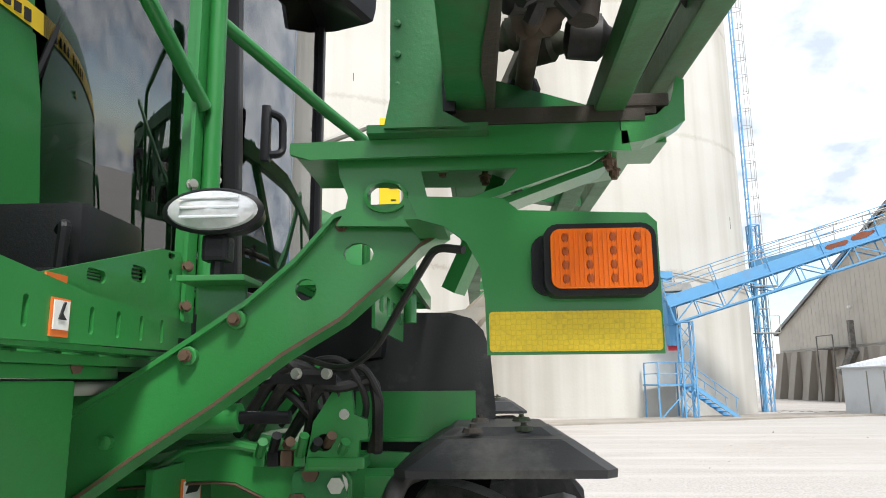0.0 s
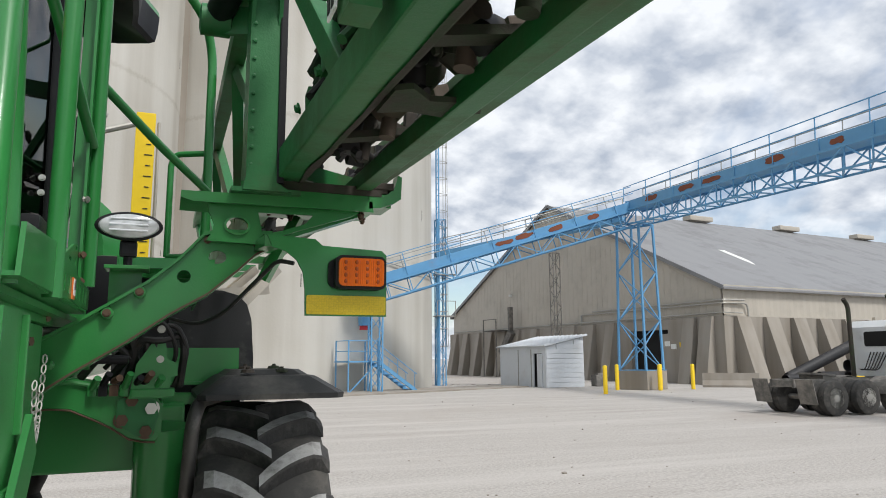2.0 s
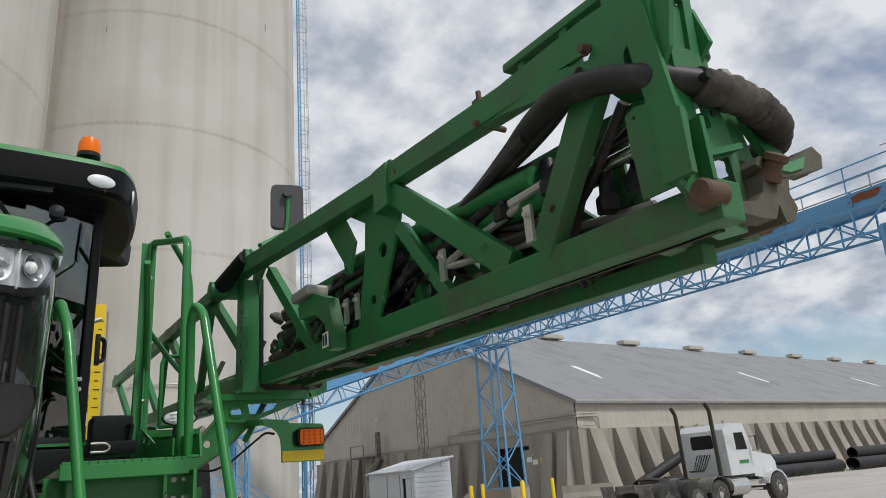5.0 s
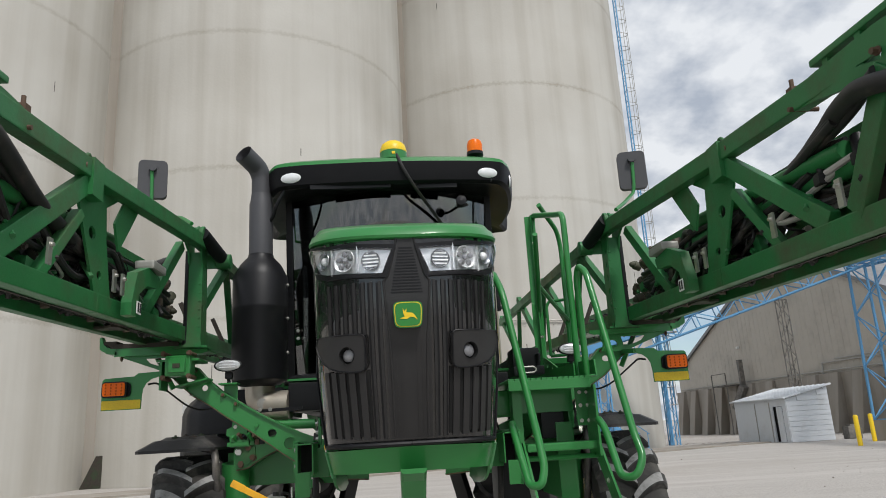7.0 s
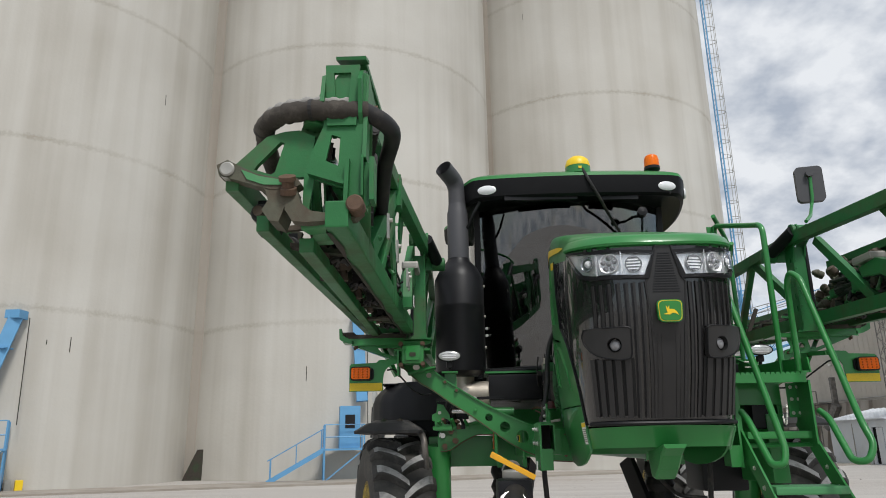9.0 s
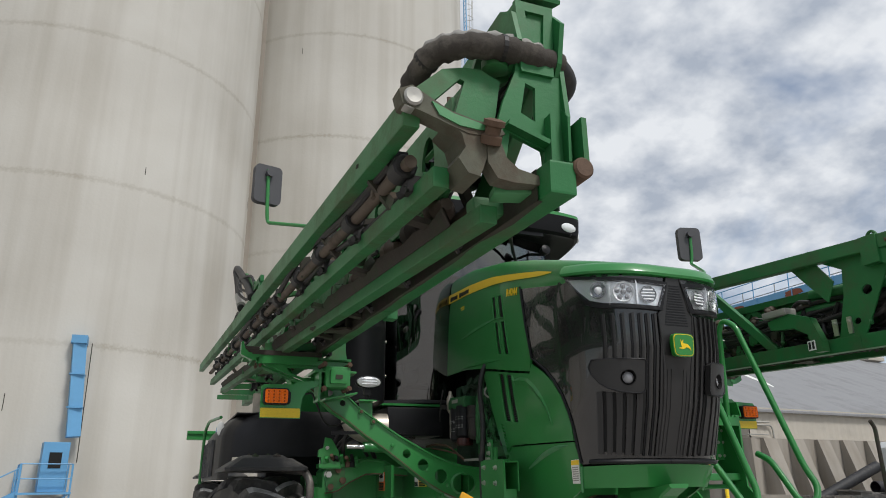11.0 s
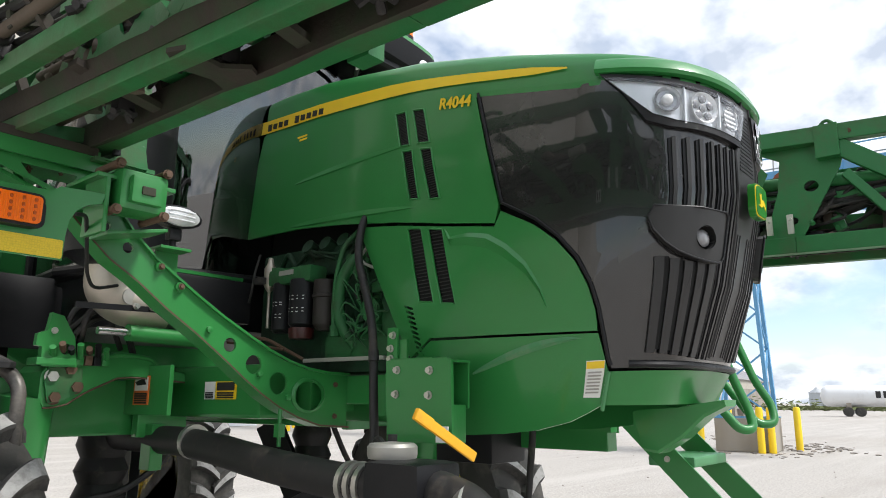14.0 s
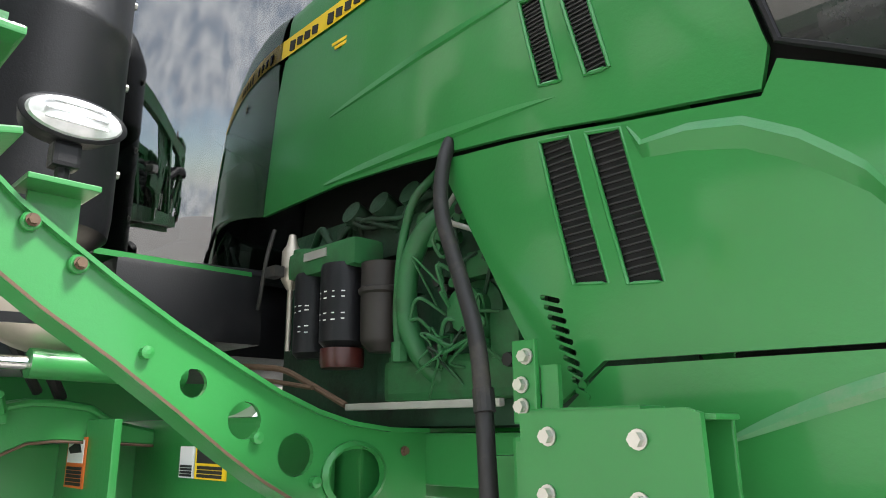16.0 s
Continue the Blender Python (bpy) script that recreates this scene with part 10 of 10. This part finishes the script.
    beam(bm, P(1.455, -0.77, 2.905), P(1.465, -1.24, 2.890), 0.085, 0.026, bev=0.006); box(bm, P(1.465, -1.285, 2.868), (0.105, 0.10, 0.012), Matrix.Rotation(radians(20), 4, "X"))
    for y_ in (-0.84, -1.02, -1.18):
        box(bm, P(1.44, y_, 2.875), (0.03, 0.03, 0.04))
    tip = pt("boom_tip_bracket", bm, M_BOOM, "green boom tip bracket")
    bm = bmesh.new(); plate(bm, [(-1.185, 2.535), (-1.215, 2.545), (-1.30, 2.525), (-1.345, 2.47), (-1.338, 2.34), (-1.31, 2.32), (-1.195, 2.322), (-1.19, 2.42), (-1.185, 2.43)], [ring2d(-1.21, 2.52, 0.005, 0.005, 8), ring2d(-1.30, 2.35, 0.005, 0.005, 8)], 0.008, plane_yz(X(1.42))); part("tip_cover_plate", bm, M_BOOM, tip, "flat green cover plate")
    bm = bmesh.new(); lathe(bm, [(0.029, -0.03), (0.029, 0.03), (0.024, 0.036), (0.01, 0.036)], Matrix.Translation(P(1.445, -1.345, 2.283)) @ Matrix.Rotation(radians(90) * s, 4, "Y") @ Matrix.Rotation(math.pi, 4, "X") if s > 0 else Matrix.Translation(P(1.432, -1.385, 2.285)) @ Matrix.Rotation(radians(90), 4, "X"), 20); part("inner_pin", bm, M_RUST, tip, "big rusty hinge pin", True)
    # outward casting: an upper lug to the outer pin, a lower lug to the inner one
    lug_hi = [(1.905, 2.452), (1.87, 2.470), (1.83, 2.448), (1.77, 2.418), (1.70, 2.402), (1.635, 2.400), (1.618, 2.378), (1.65, 2.362), (1.72, 2.362), (1.775, 2.378), (1.83, 2.396), (1.895, 2.415)]
    lug_lo = [(1.67, 2.345), (1.635, 2.36), (1.618, 2.310), (1.585, 2.284), (1.52, 2.272), (1.445, 2.296), (1.412, 2.278), (1.44, 2.252), (1.53, 2.248), (1.60, 2.245), (1.645, 2.25), (1.67, 2.29)]
    Mt = Matrix.Translation((BDX, 0, 0)) @ Matrix.Diagonal((s, 1, 1, 1))
    bm = bmesh.new(); plate(bm, lug_hi, (), 0.055, Mt @ plane_xz(-1.325)); plate(bm, lug_lo, (), 0.050, Mt @ plane_xz(-1.33)); plate(bm, [(1.775, 2.39), (1.738, 2.36), (1.728, 2.325), (1.748, 2.292), (1.722, 2.255), (1.69, 2.25), (1.672, 2.30), (1.645, 2.375), (1.70, 2.395)], (), 0.12, Mt @ plane_xz(-1.29)); cast = pt("hinge_casting", bm, M_CAST, "rusty hinge casting")
    bm = bmesh.new(); plate(bm, [(1.80, 2.398), (1.745, 2.378), (1.69, 2.375), (1.645, 2.384), (1.70, 2.396), (1.76, 2.408), (1.82, 2.432)], (), 0.004, Mt @ plane_xz(-1.355)); part("worn_face", bm, M_PALE, cast, "casting worn to pale metal")
    bm = bmesh.new(); beam(bm, P(1.46, -1.30, 2.250), P(1.62, -1.26, 2.248), 0.07, 0.022, bev=0.006); beam(bm, P(1.50, -1.12, 2.268), P(1.62, -1.12, 2.262), 0.06, 0.05, bev=0.01); part("casting_foot", bm, M_PALE, cast, "worn green casting foot")
    bm = bmesh.new(); lathe(bm, [(0.012, -0.036), (0.028, -0.032), (0.028, -0.012), (0.02, -0.008), (0.02, 0.010), (0.028, 0.014), (0.028, 0.028), (0.014, 0.032)], Matrix.Translation(P(1.66, -1.365, 2.372)) @ Matrix.Rotation(radians(35), 4, 'X'), 18); part("hinge_pin", bm, M_RUST, cast, "rusty hinge pin", True)
    bm = bmesh.new(); lathe(bm, [(0.031, -0.03), (0.031, 0.002), (0.025, 0.004), (0.025, 0.010), (0.02, 0.014), (0.001, 0.012)], Matrix.Translation(P(1.868, -1.348 if s < 0 else -1.318, 2.436)) @ Matrix.Rotation(radians(90), 4, "X"), 22); part("outer_pin", bm, M_RUST if s > 0 else M_STEEL, cast, "worn pin head", True)
    bm = bmesh.new()
    # outer flap with a triangular opening, inner flap with a tall one and its folded edges
    plate(bm, [(1.873, 2.475), (1.762, 2.582), (1.70, 2.60), (1.649, 2.604), (1.592, 2.578), (1.615, 2.43), (1.733, 2.428), (1.84, 2.448)], [[(1.80, 2.462), (1.79, 2.478), (1.712, 2.562), (1.698, 2.558), (1.728, 2.45), (1.742, 2.442)]], 0.022, Mt @ plane_xz(-1.27))
    plate(bm, [(1.60, 2.50), (1.62, 2.43), (1.622, 2.27), (1.533, 2.262), (1.441, 2.272), (1.395, 2.318), (1.395, 2.462), (1.42, 2.470), (1.412, 2.80), (1.50, 2.815), (1.535, 2.76), (1.56, 2.60)], [[(1.585, 2.408), (1.482, 2.372), (1.488, 2.292), (1.602, 2.292)], [(1.548, 2.475), (1.505, 2.455), (1.50, 2.56), (1.53, 2.57)]], 0.014, Mt @ plane_xz(-1.305))
    beam(bm, P(1.475, -1.32, 2.285), P(1.47, -1.32, 2.47), 0.014, 0.05, up=(0, 1, 0)); beam(bm, P(1.48, -1.32, 2.385), P(1.60, -1.32, 2.425), 0.045, 0.014); box(bm, P(1.385, -1.325, 2.39), (0.016, 0.075, 0.15)); beam(bm, P(1.415, -1.30, 2.47), P(1.412, -1.26, 2.80), 0.014, 0.07, up=(0, 1, 0))
    lathe(bm, [(0.030, -0.05), (0.038, -0.045), (0.038, -0.02), (0.028, -0.015), (0.028, 0.015), (0.038, 0.02), (0.038, 0.045), (0.03, 0.05)], Matrix.Translation(P(1.60, -1.27, 2.665)), 18); plate(bm, [(1.66, 2.60), (1.63, 2.70), (1.59, 2.765), (1.545, 2.78), (1.54, 2.62), (1.59, 2.585)], (), 0.03, Mt @ plane_xz(-1.22))
    pt("tip_end_frame", bm, M_BOOM, "green end frame with openings", True)
    bm = bmesh.new(); box(bm, P(1.455, -0.60, 2.85), (0.05, 0.04, 0.10)); cyl(bm, P(1.46, -0.58, 2.88), P(1.46, -0.58, 2.945), 0.009, 8); cyl(bm, P(1.40, -0.62, 2.80), P(1.52, -0.62, 2.80), 0.010, 8); bolt(bm, P(1.43, -0.62, 2.85), (0, -1, 0), 0.010); pt("clamp_hardware", bm, M_RUST, "rusty clamp hardware")
    bm = bmesh.new(); bolt(bm, P(1.42, -1.10, 2.77), (-s, 0, 0), 0.012, 0.02); part("tip_bolt", bm, M_RUST, tip)
    if s < 0:
        for o in set(bpy.data.objects) - before_tip:
            if o.parent is spr:
                o.location = (0, 0.05, 0.018)
    # mirror on its bent stalk
    mx, my, mz = (1.69, 1.82, 3.55) if s > 0 else (1.84, 2.02, 3.66)
    bm = bmesh.new(); tube(bm, [P(1.35, 1.30, 3.02), P(1.45, 1.42, 3.10), P(mx - 0.02, my - 0.02, 3.30), P(mx - 0.01, my - 0.03, 3.36), P(mx, my - 0.03, mz + 0.04)], 0.013, 10, 0.05); mi = pt("mirror_stalk", bm, M_GREEN, "bent green mirror stalk", True)
    Mm = Matrix.Translation(P(mx, my, mz - 0.07)) @ Matrix.Rotation(radians(-14 * s), 4, "Z")
    bm = bmesh.new(); plate(bm, rrect(0, 0, 0.20, 0.29, 0.035), (), 0.05, Mm @ plane_xz(0.0)); cyl(bm, Mm @ Vector((0, -0.02, 0.08)), Mm @ Vector((0, -0.06, 0.08)), 0.028, 12); part("mirror_housing", bm, M_MIRROR, mi, "grey mirror housing", True)
    bm = bmesh.new(); plate(bm, rrect(0, 0, 0.18, 0.27, 0.03), (), 0.004, Mm @ plane_xz(0.029)); part("mirror_glass", bm, M_CHROME, mi, "mirror glass")
    # rear hose loop over the boom
    if s < 0:
        lp = [(2.11, 2.70), (2.36, 2.853), (2.62, 3.043), (2.80, 3.150), (2.74, 3.165), (2.528, 3.085), (2.084, 2.905), (1.68, 2.735), (1.467, 2.62)]
        bm = bmesh.new(); tube(bm, [P(1.94, y, z) for y, z in lp], 0.026, 12, 0.06); pt("rear_hose_loop", bm, M_HOSE, "looping black hose over the folded boom", True)
        bm = bmesh.new(); tube(bm, [P(1.94, 2.12, 2.72), P(1.94, 2.35, 2.845)], 0.031, 12); pt("hose_ferrule", bm, M_STEEL, "grey hose ferrule", True)
        for k in range(4):
            bm = bmesh.new(); tube(bm, [P(1.95, 2.55 - 0.08 * k, 3.05 - 0.03 * k), P(1.96, 2.25 - 0.06 * k, 2.84 + 0.02 * k), P(1.93, 1.95 - 0.1 * k, 2.72 + 0.03 * k), P(1.92, 1.6 - 0.05 * k, 2.66)], 0.009, 8, 0.12); pt("boom_hose", bm, M_HOSE, "thin looping hose", True)
        bm = bmesh.new(); tube(bm, [P(1.94, 2.06, 2.64), P(1.94, 2.30, 2.72), P(1.94, 2.62, 2.70), P(1.95, 2.85, 2.68)], 0.012, 8, 0.1); pt("boom_hose", bm, M_HOSE, "thin looping hose", True)
        bm = bmesh.new(); beam(bm, P(1.92, 2.15, 2.94), P(1.92, 1.50, 2.70), 0.02, 0.045); beam(bm, P(1.92, 1.55, 2.69), P(1.92, 1.18, 2.665), 0.02, 0.035); box(bm, P(1.92, 1.22, 2.62), (0.02, 0.06, 0.11)); pt("stay_bar", bm, M_BOOM, "green stay bar above the boom")


boom(1)
boom(-1)

# ---- platform, railings and ladder on the machine's left ----
bm = bmesh.new(); box(bm, (0.74, 1.55, 1.915), (0.44, 1.75, 0.014))
deck = part("platform_deck", bm, M_GREEN, spr, "green treaded platform deck")
for k in range(16):
    bm = bmesh.new(); box(bm, (0.74, 0.74 + 0.1 * k, 1.926), (0.42, 0.014, 0.010), None, 0.002); part("deck_tread", bm, M_GREEN, deck)
bm = bmesh.new(); box(bm, (0.735, 0.672, 1.890), (0.43, 0.014, 0.050), None, 0.003)
for k in range(15):
    box(bm, (0.535 + 0.0285 * k, 0.675, 1.919), (0.018, 0.018, 0.014))
part("deck_nosing", bm, M_GREEN, deck, "green serrated deck nosing")
# side channel with narrow slots, raised side panel with mesh slots behind it
bm = bmesh.new(); plate(bm, [(0.70, 1.925), (1.71, 1.938), (1.72, 1.995), (1.42, 2.004), (1.14, 2.035), (0.72, 2.012)], [rrect(1.20 + 0.074 * k, 1.968, 0.012, 0.040, 0.005) for k in range(7)], 0.008, plane_yz(1.0)); box(bm, (0.972, 1.21, 1.930), (0.05, 1.0, 0.008)); part("side_channel", bm, M_GREEN, spr, "green slotted platform channel")
bm = bmesh.new(); plate(bm, [(0.98, 1.95), (1.88, 1.97), (1.86, 2.07), (1.80, 2.135), (1.72, 2.128), (1.37, 2.030), (0.98, 2.02)], [rrect(1.505, 2.045, 0.055, 0.020, 0.009), rrect(1.64, 2.068, 0.055, 0.028, 0.012), rrect(1.765, 2.085, 0.018, 0.022, 0.008), rrect(1.765, 2.122, 0.03, 0.012, 0.005)], 0.008, plane_yz(0.955)); sp_ = part("side_panel", bm, M_GREEN, spr, "green raised side panel with mesh slots")
for y_, z_, w_, h_ in ((1.505, 2.045, 0.055, 0.020), (1.64, 2.068, 0.055, 0.028)):
    for k in range(4):
        bm = bmesh.new(); beam(bm, (0.948, y_ - w_ / 2, z_ - h_ * 0.4 + h_ * 0.25 * k), (0.948, y_ + w_ / 2, z_ - h_ * 0.3 + h_ * 0.25 * k), 0.004, 0.003); part("mesh_wire", bm, M_GREEN, sp_)
# mesh step behind the lamp arm and the tread plates beyond it
bm = bmesh.new()
for x_ in (1.04, 1.37):
    beam(bm, (x_, 2.30, 2.155), (x_, 2.95, 2.155), 0.012, 0.045)
for y_ in (2.30, 2.62, 2.95):
    beam(bm, (1.04, y_, 2.155), (1.37, y_, 2.155), 0.012, 0.040)
ms = part("mesh_step", bm, M_GREEN, spr, "green expanded-metal step")
for k in range(30):
    t = -0.33 + 0.98 * k / 29
    p0, p1 = max(0.0, -t), min(0.33, 0.65 - t)
    if p1 > p0:
        bm = bmesh.new(); beam(bm, (1.04 + p0, 2.30 + t + p0, 2.158), (1.04 + p1, 2.30 + t + p1, 2.158), 0.006, 0.005); part("step_mesh", bm, M_GREEN, ms)
    u = 0.98 * k / 29
    q0, q1 = max(0.0, u - 0.65), min(0.33, u)
    if q1 > q0:
        bm = bmesh.new(); beam(bm, (1.04 + q0, 2.30 + u - q0, 2.152), (1.04 + q1, 2.30 + u - q1, 2.152), 0.006, 0.005); part("step_mesh", bm, M_GREEN, ms)
bm = bmesh.new(); plate(bm, [(2.04, 2.0), (2.62, 2.0), (2.64, 2.16), (2.40, 2.15), (2.04, 2.10)], [rrect(2.14 + 0.13 * k, 2.07, 0.07, 0.05, 0.01) for k in range(4)], 0.008, plane_yz(1.31)); part("step_side", bm, M_GREEN, spr, "green open step side")
# frame panel below the platform, with bolts
bm = bmesh.new(); box(bm, (0.905, 1.25, 1.785), (0.03, 0.58, 0.20), None, 0.004); box(bm, (0.90, 1.30, 1.898), (0.06, 0.70, 0.020), None, 0.003); box(bm, (0.86, 1.24, 1.50), (0.10, 0.58, 0.40), None, 0.008); fp = part("frame_panel", bm, M_GREEN, spr, "green frame panel below the platform")
for y_, z_ in ((1.52, 1.905), (1.30, 1.84), (1.18, 1.84), (1.18, 1.72)):
    bm = bmesh.new(); bolt(bm, (0.922, y_, z_), (1, -0.4, 0), 0.011, 0.012); part("bolt", bm, M_RUST, fp)
bm = bmesh.new(); cyl(bm, (0.88, 1.56, 1.872), (0.96, 1.85, 1.875), 0.012, 10); part("release_rod", bm, M_STEEL, spr, "bare steel release rod", True)
# bolted plates and the dark pump behind the ladder head
bm = bmesh.new(); box(bm, (0.955, 0.86, 1.775), (0.085, 0.012, 0.20), None, 0.003); box(bm, (0.70, 0.95, 1.82), (0.42, 0.012, 0.13), None, 0.003); box(bm, (0.58, 0.85, 1.74), (0.05, 0.10, 0.28), None, 0.004); box(bm, (0.98, 0.80, 1.70), (0.012, 0.20, 0.36)); lf = part("ladder_head", bm, M_GREEN, spr, "green bolted ladder head")
for x_, z_ in ((0.935, 1.85), (0.975, 1.85), (0.935, 1.78), (0.975, 1.78), (0.935, 1.70), (0.975, 1.70)):
    bm = bmesh.new(); bolt(bm, (x_, 0.853, z_), (0, -1, 0), 0.008, 0.008); part("bolt", bm, M_ZINC, lf)
bm = bmesh.new(); box(bm, (0.80, 1.02, 1.70), (0.13, 0.12, 0.17), None, 0.015); part("pump_cover", bm, M_BLACK, spr, "black pump cover", True)
bm = bmesh.new(); tube(bm, [(0.61, 0.665, 1.985), (0.66, 0.665, 1.985), (0.675, 0.665, 1.97), (0.66, 0.665, 1.955), (0.61, 0.665, 1.955)], 0.004, 6, 0.01); part("pull_ring", bm, M_STEEL, deck)
# decals on the platform side
bm = bmesh.new(); box(bm, (1.0055, 1.343, 1.965), (0.003, 0.040, 0.050)); dc = part("platform_decal", bm, M_REDLABEL, spr, "white decal in an orange frame")
bm = bmesh.new(); box(bm, (1.0070, 1.343, 1.968), (0.003, 0.034, 0.038)); part("decal_field", bm, M_WHITE, dc)
bm = bmesh.new(); plate(bm, [(1.335, 1.962), (1.345, 1.985), (1.349, 1.985), (1.343, 1.970), (1.352, 1.962)], (), 0.002, plane_yz(1.0095)); part("decal_mark", bm, M_INK, dc)
bm = bmesh.new(); box(bm, (0.9605, 1.40, 2.027), (0.003, 0.05, 0.010)); part("side_label", bm, M_REDLABEL, sp_, "small orange label")
bm = bmesh.new(); box(bm, (0.922, 1.10, 1.66), (0.003, 0.03, 0.11)); part("side_label", bm, M_WHITE, fp, "white label strip")
# black tank on the platform
bm = bmesh.new(); box(bm, (0.80, 1.68, 2.12), (0.18, 0.22, 0.13), None, 0.022); box(bm, (0.80, 1.63, 2.03), (0.20, 0.26, 0.06), None, 0.012); wt = part("hand_wash_tank", bm, M_BLACK, spr, "small black tank with a teal cap", True)
bm = bmesh.new(); lathe(bm, [(0.022, 0), (0.022, 0.012), (0.01, 0.015)], Matrix.Translation((0.80, 1.72, 2.185)), 14); part("tank_cap", bm, M_TEAL, wt, "teal cap")
bm = bmesh.new(); tube(bm, [(0.86, 1.56, 2.13), (0.88, 1.54, 2.14), (0.87, 1.55, 2.05), (0.86, 1.56, 2.02)], 0.010, 8, 0.02); part("tank_handle", bm, M_BLACK, wt)


def rail(pts, name="handrail", r=0.019, rad=0.07, label="green tubular handrail"):
    bm = bmesh.new(); tube(bm, pts, r, 12, rad); return part(name, bm, M_GREEN, spr, label, True)


# gate loop and guard rails
rail([(1.0, 1.06, 1.92), (1.0, 1.06, 2.93), (1.0, 1.30, 3.00), (0.985, 1.86, 3.17), (0.985, 1.875, 2.02)], label="tall green guard rail loop")
# flat guard post with a tube beside it, braces to the cab side and to the rear rail
bm = bmesh.new(); beam(bm, (0.965, 1.835, 2.0), (0.965, 1.835, 3.16), 0.008, 0.045, up=(0, 1, 0)); beam(bm, (0.945, 1.855, 2.0), (0.945, 1.855, 3.16), 0.04, 0.008, up=(0, 1, 0)); part("guard_post", bm, M_GREEN, spr, "green folded guard post")
rail([(0.975, 1.84, 2.455), (0.93, 1.60, 2.62), (0.86, 1.25, 2.86)], "guard_brace", 0.016)
rail([(0.98, 1.89, 2.68), (1.16, 2.2, 2.58), (1.345, 2.50, 2.49)], "guard_brace", 0.016)
rail([(1.345, 2.52, 2.05), (1.345, 2.52, 3.09), (1.31, 2.46, 3.22), (1.12, 2.2, 3.36)], label="green rear guard rail")
rail([(1.20, 2.60, 2.22), (1.20, 2.60, 2.62), (1.22, 2.59, 2.66), (1.34, 2.53, 2.66)], r=0.013, rad=0.04)
rail([(1.20, 2.60, 2.22), (1.34, 2.53, 2.22)], r=0.013)
for y, z in ((1.818, 2.28), (1.818, 2.11), (1.818, 2.03), (1.818, 2.95)):
    bm = bmesh.new(); bolt(bm, (0.968, y, z), (0.7, -1, 0), 0.009, 0.010); part("rail_bolt", bm, M_ZINC if z > 2.2 else M_RUST, spr)
# entry hand loops, each side of the ladder
rail([(0.97, 0.78, 1.92), (0.955, 0.74, 2.46), (0.96, 0.70, 2.52), (0.975, 0.62, 2.47), (1.035, 0.32, 1.62), (1.045, 0.26, 1.52), (0.995, 0.24, 1.44), (0.945, 0.30, 1.44), (0.94, 0.46, 1.66), (0.94, 0.55, 1.70)], "hand_loop", 0.018, 0.06, "green entry hand loop, worn at the bottom")
rail([(0.47, 0.64, 2.42), (0.47, 0.60, 2.48), (0.495, 0.50, 2.36), (0.575, 0.26, 1.60), (0.580, 0.22, 1.50), (0.555, 0.20, 1.43), (0.51, 0.24, 1.43), (0.49, 0.42, 1.66), (0.50, 0.52, 1.70)], "hand_loop", 0.018, 0.06, "green entry hand loop, worn at the bottom")
for x in (0.60, 1.0):
    bm = bmesh.new(); beam(bm, (x, 0.94, 1.67), (x, -0.08, 0.66), 0.012, 0.10); side = part("ladder_side", bm, M_GREEN, spr, "green ladder side rail")
    for z in (1.40, 1.30, 1.02):
        bm = bmesh.new(); bolt(bm, (x - 0.006, 0.71 + z - 1.44, z), (-1, 0, 0), 0.010, 0.008); part("ladder_bolt", bm, M_ZINC, side)
for k in range(4):
    z = 1.575 - 0.285 * k
    bm = bmesh.new(); box(bm, (0.80, 0.71 + z - 1.44, z), (0.385, 0.20, 0.042), None, 0.010); part("ladder_step", bm, M_GREEN if k != 1 else M_PALE, spr, "green ladder step")
# Added black mass that blocks the bright gap behind the ladder.
bm = bmesh.new(); box(bm, (0.70, 1.62, 1.40), (0.30, 0.36, 0.34), None, 0.02); part("dark_filler_box", bm, M_BLACK, spr, "added black filler box darkening the gap behind the ladder", True)
bm = bmesh.new(); cyl(bm, (0.6, 0.80, 1.52), (1.0, 0.80, 1.52), 0.014, 8); part("ladder_tie", bm, M_GREEN, spr)
# chain at the entry
ch = None
for k in range(24):
    t = k / 23
    c = Vector((0.985, 1.14 - 0.10 * t, 1.80 - 0.05 * t - 0.13 * math.sin(math.pi * t)))
    bm = bmesh.new(); pts = [c + Vector((0.004 * math.cos(a), 0.004 * math.sin(a) if k % 2 else 0, 0.0095 * math.sin(a))) for a in [2 * math.pi * i / 8 for i in range(9)]]
    tube(bm, pts, 0.0016, 5)
    if ch is None: ch = part("entry_chain", bm, M_ZINC, spr, "thin steel entry chain")
    else: part("chain_link", bm, M_ZINC, ch)
# sight gauge mast behind the platform
bm = bmesh.new(); box(bm, (1.015, 4.57, 2.86), (0.125, 0.02, 1.25), None, 0.004); sg = part("tank_gauge", bm, M_YELLOW, spr, "yellow upright tank gauge with marks")
for k in range(14):
    bm = bmesh.new()
    box(bm, (1.04, 4.558, 2.36 + 0.075 * k), (0.05 if k % 2 else 0.03, 0.004, 0.006)); part("gauge_mark", bm, M_INK, sg)
bm = bmesh.new(); tube(bm, [(1.10, 4.56, 2.2), (1.10, 4.56, 3.42)], 0.012, 8); part("sight_tube", bm, M_ALU, sg, "tan sight tube")
bm = bmesh.new(); tube(bm, [(0.70, 3.95, 3.1), (0.98, 4.0, 3.22)], 0.018, 8); tube(bm, [(0.6, 3.9, 2.3), (0.62, 3.9, 3.2), (0.70, 3.95, 3.3), (0.82, 4.0, 3.25)], 0.018, 8, 0.06); part("vent_pipe", bm, M_STEEL, spr)
